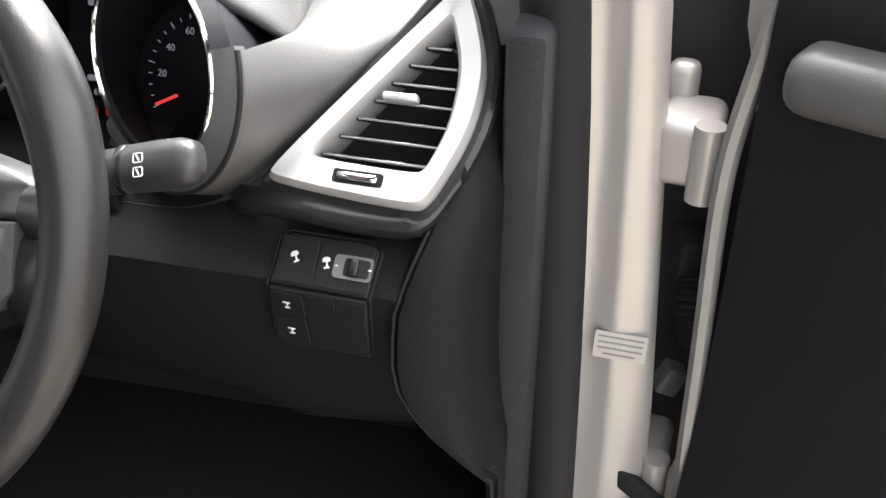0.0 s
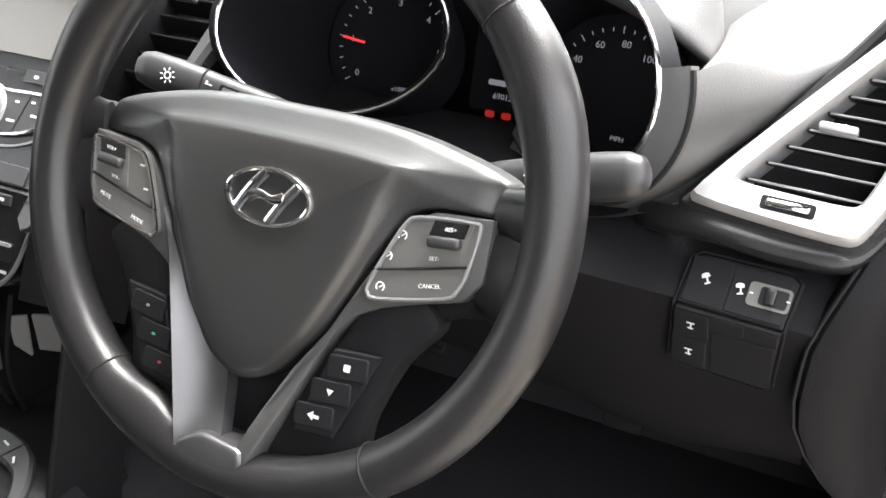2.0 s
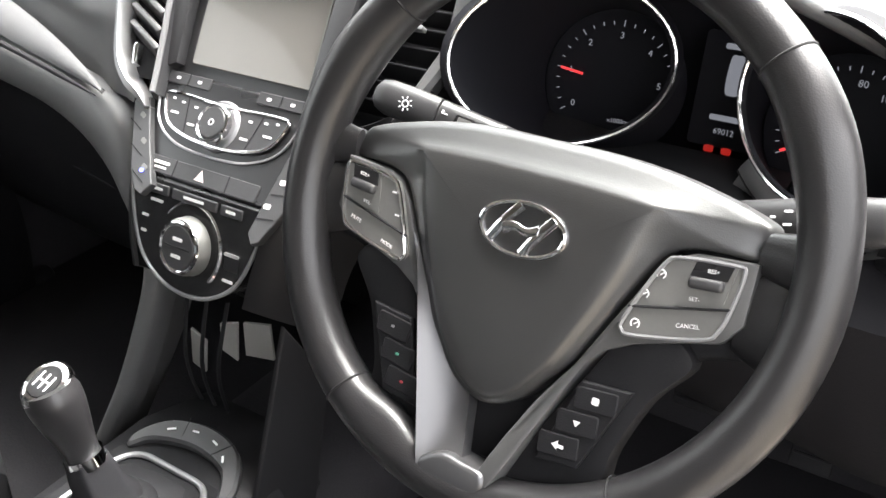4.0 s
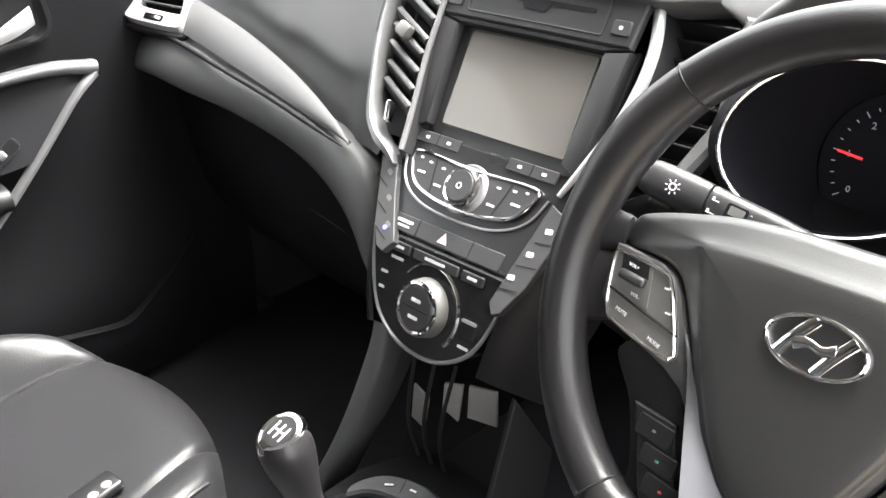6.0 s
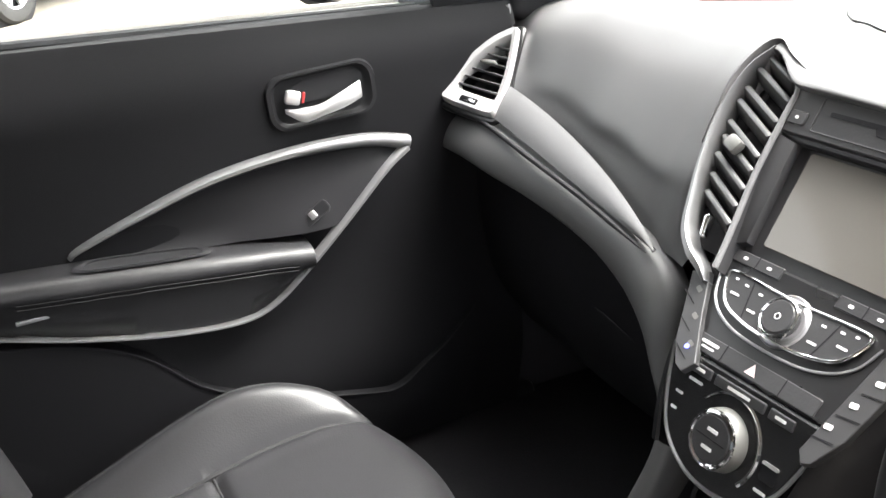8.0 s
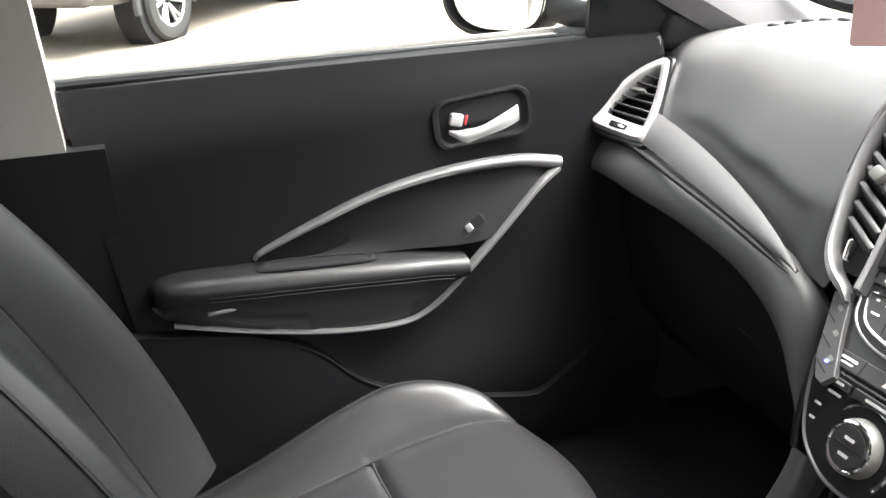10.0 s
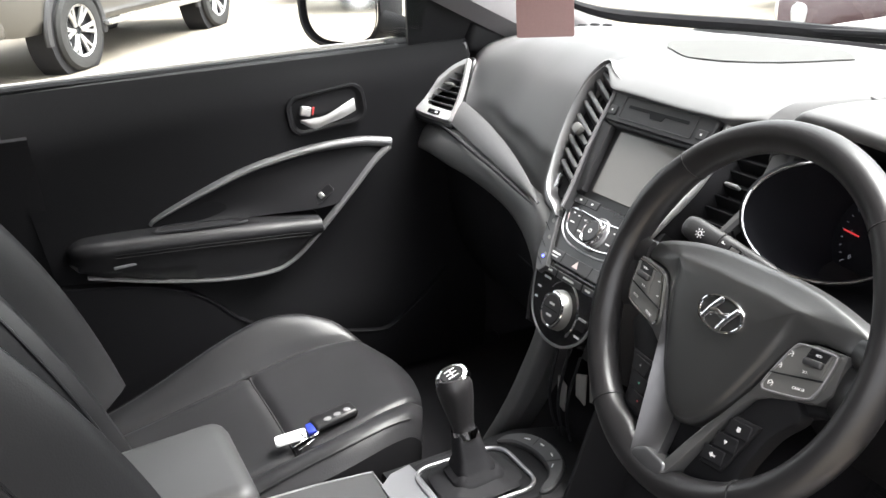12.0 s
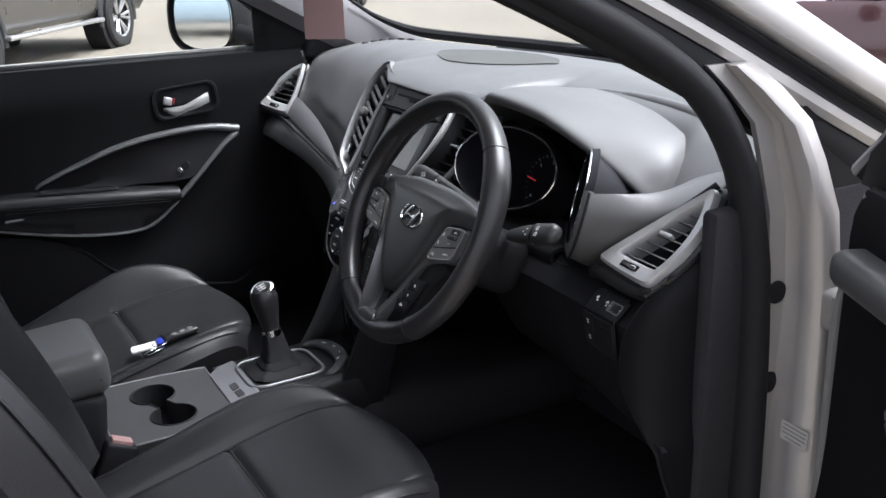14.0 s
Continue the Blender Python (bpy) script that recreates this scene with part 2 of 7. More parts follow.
def axes(o, u, v):
    """A frame at o whose x runs along u, y near v."""
    u = Vector(u).normalized()
    w = u.cross(Vector(v)).normalized()
    return Matrix.Translation(o) @ Matrix((u, w.cross(u), w)).transposed().to_4x4()


def lettering(text, size, m, mat, parent, name="lettering", depth=0.0003):
    """Raised print in the built-in font, centred on m."""
    cu = bpy.data.curves.new("text", "FONT")
    cu.body, cu.size, cu.align_x, cu.align_y, cu.extrude = text, size, "CENTER", "CENTER", depth
    cu.resolution_u = 2
    tmp = bpy.data.objects.new("text", cu)
    scene.collection.objects.link(tmp)
    me = bpy.data.meshes.new_from_object(tmp)
    bpy.data.objects.remove(tmp)
    me.transform(m)
    me.materials.clear()
    me.materials.append(mat)
    ob = new(name, me)
    ob.parent = parent
    return ob



# ---- ground and sky side ----
def build_ground():
    bm = bmesh.new()
    bmesh.ops.create_grid(bm, x_segments=60, y_segments=60, size=220)
    m = material("weathered_concrete", (0.205, 0.18, 0.145), 0.9, vary=0.55, grain=9, big=0.45, bump=0.3)
    tagged(part("ground", bm, m, smooth=0), "pale weathered concrete of an open car park", "ground", kind="structure")

    a, b = Vector((-16.6, 4.76, 0.004)), Vector((-19.6, 6.95, 0.004))
    n = Vector((-(b - a).y, (b - a).x, 0)).normalized() * 0.05
    line = bmesh.new()
    line.faces.new([line.verts.new(p) for p in (a - n, b - n, b + n, a + n)])
    tagged(part("bay_line", line, material("worn_road_paint", (0.62, 0.61, 0.58), 0.8, vary=0.2, big=8), smooth=0), "worn white parking bay line on the concrete", "marking", kind="structure")


build_ground()


# ---- car body ----
def build_body():
    """The painted shell that stands round the open door and closes the cabin."""
    floor = rbox(1.62, 2.7, 0.05, 0.01, m=pose(0, -0.45, 0.405))
    tunnel = rbox(0.26, 2.2, 0.14, 0.05, 3, m=pose(0, -0.3, 0.49))
    tagged(part("floor", joined(floor, tunnel), M_CARPET), "black carpeted car floor with a centre tunnel", "floor", kind="structure")

    fire = shell([spline([(x, 0.95, 1.10), (x, 0.80, 0.85), (x, 0.72, 0.62), (x, 0.55, 0.43)], 14) for x in (-0.80, -0.3, 0.3, 0.80)], 0.02)
    tagged(part("bulkhead", fire, M_CARPET), "dark carpeted bulkhead behind the pedals", "wall", kind="structure")

    for s in (-1, 1):
        kick = rbox(0.03, 0.80, 0.70, 0.01, m=pose(s * 0.80, 0.62, 0.74))
        tagged(part("kick_panel", kick, M_CARPET), "dark footwell side panel", "wall", kind="structure")

    # roof: a shallow shell with the headlining beneath it
    roof, lining = [], []
    for k in range(13):
        u = k / 12
        y = 0.02 - 2.1 * u
        crown = 1.60 + 0.075 * math.sin(math.pi * min(1, 0.25 + u * 0.6))
        roof.append([(0.62 * s, y, crown - 0.07 * abs(s) ** 3) for s in [-1 + i / 6 for i in range(13)]])
        lining.append([(0.60 * s, y, crown - 0.04 - 0.07 * abs(s) ** 3) for s in [-1 + i / 6 for i in range(13)]])
    tagged(part("roof", shell(roof, 0.012), M_PAINT), "silver painted car roof", "roof", kind="structure")
    tagged(part("ceiling", shell(lining, 0.008), M_HEAD), "pale cloth headlining", "ceiling", kind="structure")

    # rear of the cabin
    back = shell([spline([(x, -1.95, 0.42), (x, -2.15, 0.8), (x, -2.15, 1.12), (x, -2.05, 1.2)], 8) for x in (-0.80, 0, 0.80)], 0.04)
    tagged(part("wall_rear", back, M_PILLARTRIM), "grey trimmed tailgate behind the rear seats", "wall", kind="structure")
    for s, n in ((-1, "wall_rear_passenger_side"), (1, "wall_rear_driver_side")):
        side = rbox(0.06, 1.25, 0.75, 0.02, m=pose(s * 0.80, -1.4, 0.80))
        tagged(part(n, side, M_DARK), "dark trimmed rear door panel", "wall", kind="structure")
        # middle pillar: painted outside, dark seat-belt trim inside
        def post(z0, z1, y0, y1, inset):
            rows = []
            for k in range(9):
                z = z0 + (z1 - z0) * k / 8
                u = (z - 0.42) / 1.16
                xo, xi = s * (0.875 - 0.20 * u ** 2), s * (0.785 - 0.17 * u ** 2 + inset)
                rows.append([(xo, y0 - 0.06 * u, z), (xi, y0 - 0.06 * u, z), (xi + s * 0.02, y1 - 0.06 * u, z), (xo, y1 - 0.06 * u, z)])
            return loft(rows, closed=True, caps=True)

        tagged(part("pillar_middle_foot", post(0.42, 1.07, -0.555 if s < 0 else -0.62, -0.92, 0.0), M_DARK), "dark trimmed foot of the middle pillar", "pillar", kind="structure")
        tagged(part("pillar_middle", post(1.07, 1.58, -0.605 if s < 0 else -0.66, -0.90, 0.004), M_HEAD), "pale trimmed middle pillar beside the front seat", "pillar", kind="structure")
        dp = tube([(s * 0.72, -2.0, 1.05), (s * 0.66, -2.06, 1.3), (s * 0.60, -2.0, 1.58)], 0.06, 10, flat=0.6)
        tagged(part("pillar_rear", dp, M_PILLARTRIM), "grey trimmed rear pillar", "pillar", kind="structure")
        rail = tube(spline([(s * 0.64, 0.02, 1.53), (s * 0.645, -0.7, 1.585), (s * 0.63, -1.4, 1.59), (s * 0.60, -2.05, 1.54)], 16), 0.045, 10)
        tagged(part("roof_rail", rail, M_PAINT), "silver painted roof side rail", "rail", kind="structure")
    header = tube([(-0.62, 0.0, 1.535), (-0.3, 0.06, 1.575), (0.3, 0.06, 1.575), (0.62, 0.0, 1.535)], 0.035, 10)
    tagged(part("header_rail", header, M_HEAD), "pale header rail above the windscreen", "rail", kind="structure")

    # wing and bonnet in front of the windscreen
    hood = shell([[(x, y, 1.10 - 0.035 * (x / 0.8) ** 2 - 0.13 * ((y - 0.95) / 1.1) ** 2) for x in [-0.82 + 1.64 * i / 12 for i in range(13)]] for y in [0.97 + k * 0.11 for k in range(11)]], 0.01)
    tagged(part("bonnet", hood, M_PAINT), "silver painted bonnet", "bonnet", kind="structure")
    for s in (-1, 1):
        wing = shell([[(s * (0.82 + 0.10 * math.sin(v * 1.5)), y, 1.05 - 0.6 * v) for v in [k / 8 for k in range(9)]] for y in (0.62, 0.9, 1.3, 1.7, 2.05)], 0.012)
        tagged(part("front_wing", wing, M_PAINT), "silver painted front wing", "wing", kind="structure")


build_body()


def build_a_pillars():
    """Windscreen pillars: painted outside, trimmed inside; the driver's one runs on down as the door post."""
    for s, nm in ((1, "pillar_driver"), (-1, "pillar_passenger")):
        base = thing(nm, "silver painted windscreen pillar with black weather seal" if s > 0 else "grey trimmed windscreen pillar with a silver outer face", "pillar", kind="structure")
        line = spline([(s * 0.80, 0.62, 1.085), (s * 0.795, 0.42, 1.185), (s * 0.765, 0.16, 1.325), (s * 0.70, -0.12, 1.465), (s * 0.64, -0.30, 1.535)], 26)
        def band(offsets):
            """A loft along the pillar from (outward, across) offsets; across runs up and forward, square to the pillar."""
            return loft([[p + Vector((s * a, 0.48 * n, 0.88 * n)) for a, n in offsets] for p in line], closed=True, caps=True)

        part("pillar_skin", band(((-0.004, 0.020), (0.010, 0.0235), (0.020, 0.018), (0.022, 0.006), (0.016, -0.003), (-0.004, -0.002))), M_PAINT, base, "silver painted jamb")
        part("gutter", band(((-0.006, 0.046), (0.020, 0.045), (0.026, 0.040), (0.014, 0.034), (0.014, 0.026), (0.018, 0.0205), (-0.006, 0.019))), M_RUBBER, base, "dark gutter between jamb and skin")
        wide = 1.0 if s > 0 else 0.35
        part("outer_skin", band([(a, 0.044 + wide * n) for a, n in ((-0.008, 0.0), (0.022, 0.003), (0.033, 0.009), (0.036, 0.022), (0.028, 0.044), (0.010, 0.060), (-0.012, 0.062))]), M_PAINT, base, "silver painted outer skin")
        if s < 0:
            part("corner_cover", rbox(0.070, 0.20, 0.075, 0.018, 4, pose(-0.797, 0.400, 1.128, -12, 0, 0)), M_DARK, base, "dark cover closing the corner of the dash")
        part("seal_band", band(((-0.03, 0.0), (0.006, -0.001), (0.015, -0.006), (0.017, -0.020), (0.010, -0.042), (-0.002, -0.058), (-0.024, -0.060))), M_RUBBER, base, "broad black weather seal")
        # inner trim
        secs = []
        for p in line:
            secs.append([p + Vector((s * a, b, c)) for a, b, c in ((-0.02, 0.075, 0.04), (-0.055, 0.05, 0.012), (-0.062, 0.0, -0.03), (-0.035, -0.03, -0.05), (0.0, -0.03, -0.04), (0.008, 0.0, 0.0))])
        part("pillar_trim", loft(secs, closed=True, caps=True), M_PILLARTRIM if s < 0 else M_DARK, base, "grained plastic inner trim")
        # weather seal along the opening
        seal = spline([(s * 0.655, -0.28, 1.50), (s * 0.725, -0.05, 1.40), (s * 0.782, 0.16, 1.28), (s * 0.804, 0.250, 1.17), (s * 0.814, 0.286, 1.04), (s * 0.819, 0.294, 0.95), (s * 0.824, 0.296, 0.85), (s * 0.830, 0.294, 0.70), (s * 0.834, 0.290, 0.55), (s * 0.834, 0.284, 0.47)], 40)
        part("weather_seal", tube(seal, 0.020, 12, flat=1.3), M_RUBBER, base, "black rubber door seal")


build_a_pillars()


def build_door_post():
    """The painted post between the dash end and the open driver's door, with its plugs, label and hinges."""
    post = thing("door_post", "pale silver painted door post with black rubber plugs and a white label", "post", kind="structure")
    secs = []
    for z, y0, x0, w, dp in ((0.36, 0.315, 0.83, 0.096, 0.05), (0.55, 0.325, 0.83, 0.094, 0.05), (0.71, 0.330, 0.83, 0.088, 0.05), (0.85, 0.336, 0.83, 0.078, 0.05), (0.97, 0.340, 0.83, 0.069, 0.05), (1.08, 0.335, 0.824, 0.066, 0.045), (1.15, 0.318, 0.819, 0.058, 0.04), (1.20, 0.308, 0.812, 0.046, 0.035), (1.245, 0.270, 0.800, 0.036, 0.035), (1.275, 0.240, 0.792, 0.026, 0.03)):
        secs.append([Vector(p) for p in ((x0 - 0.006, y0 - 0.034, z), (x0 + 0.003, y0 - 0.034, z), (x0 + 0.006, y0 - 0.008, z), (x0 + 0.014, y0 - 0.004, z), (x0 + w * 0.42, y0 - 0.004, z), (x0 + w * 0.52, y0 - 0.011, z), (x0 + w * 0.62, y0 - 0.011, z), (x0 + w * 0.92, y0 - 0.007, z), (x0 + w, y0 + 0.002, z), (x0 + w * 0.98, y0 + dp * 0.15, z), (x0 + w * 0.7, y0 + dp, z), (x0 - 0.03, y0 + dp, z), (x0 - 0.03, y0 + dp * 0.1, z))])
    part("post_skin", loft(secs, closed=True, caps=True), M_PAINT, post, smooth=50)
    lab = axes((0.883, 0.3215, 0.778), (1, -0.02, -0.03), (0, 0.05, 1))
    sticker = part("label", plate(rrect(0.046, 0.028, 0.002), 0.0006, lab), material("label_film", (0.42, 0.41, 0.39), 0.4), post, "small white printed label")
    for k in range(4):
        part("print_line", plate(rrect(0.040 - 0.012 * (k == 3), 0.0018, 0.0004, 1, y=0.009 - 0.006 * k), 0.0004, lab @ pose(0, 0, 0.0006)), M_TRIMGREY, sticker)
    # hinges
    for z in (0.962, 0.62):
        m = pose(0.917, 0.365, z, 0, 0, -8)
        bm = joined(rbox(0.052, 0.07, 0.058, 0.012, 4, m=m), tube([(0.930, 0.328, z - 0.034), (0.930, 0.328, z + 0.030)], 0.0125, 18), rbox(0.026, 0.024, 0.088, 0.009, 3, m=m @ pose(-0.014, 0.03, 0.012)))
        part("hinge", bm, M_PAINT, post, "painted steel door hinge")
    for z in (0.970, 0.838):
        part("rubber_plug", lathe([(0, 0.004), (0.010, 0.0035), (0.0155, 0.001), (0.017, -0.004), (0.0, -0.008)], 20, axes((0.8355, 0.3185, z), (0, 1, 0), (0, 0, 1))), M_RUBBER, post, "round black rubber plug")
    # Black sheet set behind the hinges in place of the gap's deep shade.
    part("gap_shade_sheet", rbox(0.16, 0.03, 0.92, 0.010, 2, pose(0.955, 0.455, 0.80)), M_RUBBER, post, "black sheet standing in for the shade of the hinge gap")
    # wiring boot
    pts = [(0.915, 0.40, 0.80), (0.945, 0.372, 0.79), (0.968, 0.362, 0.765), (0.985, 0.36, 0.74)]
    secs = spline(pts, 40)
    boot = tube(spline([(0.936, 0.37, 0.830), (0.938, 0.36, 0.80), (0.945, 0.36, 0.768), (0.958, 0.365, 0.735)], 48), lambda u: 0.011 + 0.0022 * math.sin(u * 100), 12)
    part("wiring_boot", boot, M_RUBBER, post, "ribbed black rubber wiring boot")
    part("wiring_plug", rbox(0.03, 0.035, 0.045, 0.006, m=pose(0.932, 0.38, 0.850, 10, 0, 20)), M_RUBBER, post)
    part("check_strap", joined(rbox(0.075, 0.012, 0.022, 0.003, m=pose(0.91, 0.318, 0.62, 0, 20, -25)), lathe([(0, 0.008), (0.012, 0.008), (0.014, 0), (0.0, 0)], 14, pose(0.868, 0.335, 0.632, 90, 0, 0))), M_RUBBER, post, "steel door check strap")
    part("connector", rbox(0.022, 0.02, 0.03, 0.003, m=pose(0.932, 0.36, 0.722, 0, 25, 20)), M_VINYL, post, "white plastic connector")
    sill = rbox(0.14, 1.1, 0.10, 0.02, 3, m=pose(0.83, -0.2, 0.40))
    tagged(part("door_sill", sill, M_PAINT), "silver painted door sill", "sill", kind="structure")
    sill2 = rbox(0.14, 1.1, 0.10, 0.02, 3, m=pose(-0.83, -0.2, 0.40))
    tagged(part("door_sill", sill2, M_DARK), "dark door sill", "sill", kind="structure")


build_door_post()


def build_glazing():
    secs = []
    for k in range(11):
        u = k / 10
        # base to header
        secs.append([((0.80 - 0.17 * u) * s, 0.62 - 0.60 * u + (0.33 - 0.24 * u) * (1 - s * s) ** 0.8, 1.10 + 0.45 * u ** 0.92 + 0.02 * (1 - s * s)) for s in [-1 + i / 10 for i in range(21)]])
    ws = tagged(part("windscreen", shell(secs, 0.005), M_GLASS), "clear curved windscreen", "windscreen", kind="structure")
    ws.visible_shadow = False
    # Rear glazing out of view, added dark to hold back fill light.
    for s in (-1, 1):
        g = shell([[(s * (0.80 - 0.17 * u), y, 1.12 + 0.44 * u) for u in (0, 0.3, 0.6, 1)] for y in (-0.86, -1.4, -2.05)], 0.004)
        tagged(part("added_window_rear_side", g, M_LIGHTCUT), "unseen dark glass added beside the rear seat to cut light", "window", kind="structure")
    g = shell([[(x, -2.14 + 0.16 * u, 1.16 + 0.40 * u) for u in (0, 0.5, 1)] for x in (-0.68, 0.0, 0.68)], 0.004)
    tagged(part("added_window_tailgate", g, M_LIGHTCUT), "unseen dark tailgate glass added to cut light from behind", "window", kind="structure")
    for s in (-1,):
        g = shell([[(s * (0.80 - 0.17 * u), y, 1.12 + 0.44 * u) for u in (0, 0.3, 0.6, 1)] for y in (0.20, -0.2, -0.72)], 0.004)
        w = tagged(part("window_passenger", g, M_GLASS), "clear passenger side window, closed", "window", kind="structure")
        w.visible_shadow = False
    shelf = shell([[(x, y, 1.072 + 0.012 * (y - 0.58)) for y in (0.58, 0.8, 1.0)] for x in (-0.82, -0.4, 0.0, 0.4, 0.82)], 0.008)
    tagged(part("cowl", shelf, M_RUBBER), "black cowl below the windscreen", "cowl", kind="structure")
    foot = spline([(-0.742, 0.435, 1.256), (-0.742, 0.510, 1.209), (-0.712, 0.610, 1.168), (-0.605, 0.718, 1.150), (-0.464, 0.805, 1.142), (-0.343, 0.860, 1.136), (0.0, 0.935, 1.130), (0.343, 0.860, 1.136), (0.464, 0.805, 1.142), (0.605, 0.718, 1.150), (0.70, 0.63, 1.158)], 60)
    tagged(part("windscreen_seal", tube(foot, lambda u: 0.005 + 0.009 * min(1, max(0, u - 0.06) * 6), 8, flat=1.0), M_RUBBER), "black seal along the foot of the windscreen", "seal", kind="structure")
    wiper = thing("wiper", "black wiper blade resting at the foot of the windscreen", "wiper")
    part("blade", tube(spline([(-0.42, 0.84, 1.135), (0.0, 0.90, 1.145), (0.30, 0.86, 1.14)], 14), 0.007, 8), M_RUBBER, wiper)
    part("arm", tube(spline([(-0.05, 0.905, 1.155), (0.2, 0.94, 1.14), (0.45, 0.93, 1.115)], 10), 0.009, 8, flat=0.6), M_DARK, wiper)


build_glazing()


# ---- dashboard ----
def lerp_keys(keys, x):
    """Control points for a section at x, eased between the key sections."""
    if x <= keys[0][0]:
        return keys[0][1]
    for (xa, a), (xb, b) in zip(keys, keys[1:]):
        if x <= xb:
            u = (x - xa) / (xb - xa)
            u = u * u * (3 - 2 * u)
            return [(p[0] * (1 - u) + q[0] * u, p[1] * (1 - u) + q[1] * u) for p, q in zip(a, b)]
    return keys[-1][1]


def dash_skin(keys, x0, x1, nx, n):
    secs = []
    for i in range(nx):
        x = x0 + (x1 - x0) * i / (nx - 1)
        secs.append([Vector((x, p.x, p.y)) for p in spline([(a, b, 0) for a, b in lerp_keys(keys, x)], n)])
    return secs


def pad_z(x, y):
    """Height of the upper pad at a place."""
    sec = spline([(a, b, 0) for a, b in lerp_keys(UPPER, x)], 60)
    return min(sec, key=lambda p: abs(p.x - y) + (9 if p.y < 1.02 else 0)).y


dashboard = thing("dashboard", "black soft-touch car dashboard with satin silver vents and trim", "dashboard")

# upper pad, from the windscreen over the crest and down to the belt line; (y, z) sections from passenger to driver side
UPPER = [
    (-0.775, [(0.66, 1.085), (0.47, 1.135), (0.37, 1.132), (0.325, 1.110), (0.305, 1.06), (0.296, 1.025), (0.285, 0.99)]),
    (-0.655, [(0.78, 1.09), (0.52, 1.152), (0.385, 1.152), (0.292, 1.124), (0.250, 1.06), (0.229, 1.022), (0.207, 0.985)]),
    (-0.56, [(0.83, 1.09), (0.54, 1.162), (0.38, 1.163), (0.302, 1.130), (0.251, 1.060), (0.238, 1.025), (0.214, 0.975)]),
    (-0.40, [(0.90, 1.095), (0.57, 1.165), (0.38, 1.172), (0.284, 1.126), (0.221, 1.046), (0.213, 1.012), (0.194, 0.962)]),
    (-0.27, [(0.95, 1.095), (0.59, 1.165), (0.38, 1.175), (0.275, 1.130), (0.205, 1.034), (0.193, 0.998), (0.180, 0.948)]),
    (-0.215, [(0.96, 1.095), (0.60, 1.165), (0.38, 1.176), (0.274, 1.140), (0.200, 1.045), (0.180, 0.995), (0.166, 0.940)]),
    (-0.188, [(0.963, 1.095), (0.605, 1.165), (0.40, 1.176), (0.282, 1.155), (0.226, 1.075), (0.20, 1.01), (0.165, 0.935)]),
    (-0.168, [(0.965, 1.095), (0.61, 1.166), (0.42, 1.177), (0.305, 1.175), (0.250, 1.169), (0.252, 1.158), (0.285, 1.130)]),
    (-0.108, [(0.967, 1.095), (0.615, 1.166), (0.42, 1.175), (0.285, 1.164), (0.226, 1.147), (0.228, 1.136), (0.262, 1.118)]),
    (0.06, [(0.97, 1.095), (0.62, 1.165), (0.43, 1.172), (0.285, 1.161), (0.226, 1.144), (0.228, 1.133), (0.265, 1.114)]),
    (0.128, [(0.967, 1.095), (0.615, 1.165), (0.44, 1.170), (0.288, 1.160), (0.228, 1.144), (0.230, 1.133), (0.267, 1.114)]),
    (0.172, [(0.963, 1.095), (0.61, 1.165), (0.45, 1.166), (0.315, 1.158), (0.262, 1.142), (0.266, 1.130), (0.30, 1.112)]),
    (0.20, [(0.96, 1.095), (0.60, 1.165), (0.46, 1.160), (0.41, 1.135), (0.40, 1.08), (0.395, 1.035), (0.39, 0.99)]),
    (0.54, [(0.85, 1.09), (0.56, 1.155), (0.46, 1.150), (0.41, 1.115), (0.39, 1.05), (0.385, 1.01), (0.38, 0.97)]),
    (0.60, [(0.82, 1.09), (0.56, 1.148), (0.44, 1.130), (0.37, 1.090), (0.32, 1.04), (0.295, 1.012), (0.27, 0.985)]),
    (0.665, [(0.77, 1.09), (0.53, 1.146), (0.43, 1.128), (0.36, 1.092), (0.31, 1.045), (0.285, 1.015), (0.26, 0.985)]),
    (0.775, [(0.66, 1.085), (0.47, 1.135), (0.39, 1.128), (0.345, 1.105), (0.325, 1.07), (0.315, 1.05), (0.305, 1.03)]),
]
part("upper_pad", shell(dash_skin(UPPER, -0.80, 0.79, 210, 44), 0.010), M_PAD, dashboard, "dark grey soft-touch upper pad")

# lower passenger side: a padded roll under the trim that turns down along the stack, and the glovebox face
ROLL_TOP = spline([(-0.80, 0.200, 0.984), (-0.70, 0.196, 0.984), (-0.60, 0.184, 0.983), (-0.50, 0.174, 0.975), (-0.40, 0.165, 0.967), (-0.30, 0.157, 0.954), (-0.235, 0.151, 0.942), (-0.195, 0.144, 0.925), (-0.165, 0.134, 0.893), (-0.145, 0.122, 0.853), (-0.122, 0.108, 0.815), (-0.108, 0.090, 0.770), (-0.112, 0.066, 0.710), (-0.13, 0.040, 0.640), (-0.158, 0.005, 0.560), (-0.185, -0.03, 0.48)], 80)
ROLL_LOW = spline([(-0.80, 0.166, 0.934), (-0.70, 0.162, 0.937), (-0.60, 0.157, 0.934), (-0.50, 0.154, 0.932), (-0.41, 0.150, 0.926), (-0.335, 0.144, 0.918), (-0.285, 0.139, 0.906), (-0.24, 0.131, 0.891), (-0.200, 0.121, 0.868), (-0.170, 0.110, 0.840), (-0.142, 0.100, 0.808), (-0.127, 0.084, 0.770), (-0.134, 0.060, 0.710), (-0.152, 0.034, 0.640), (-0.180, 0.0, 0.560), (-0.205, -0.035, 0.48)], 80)
rows = []
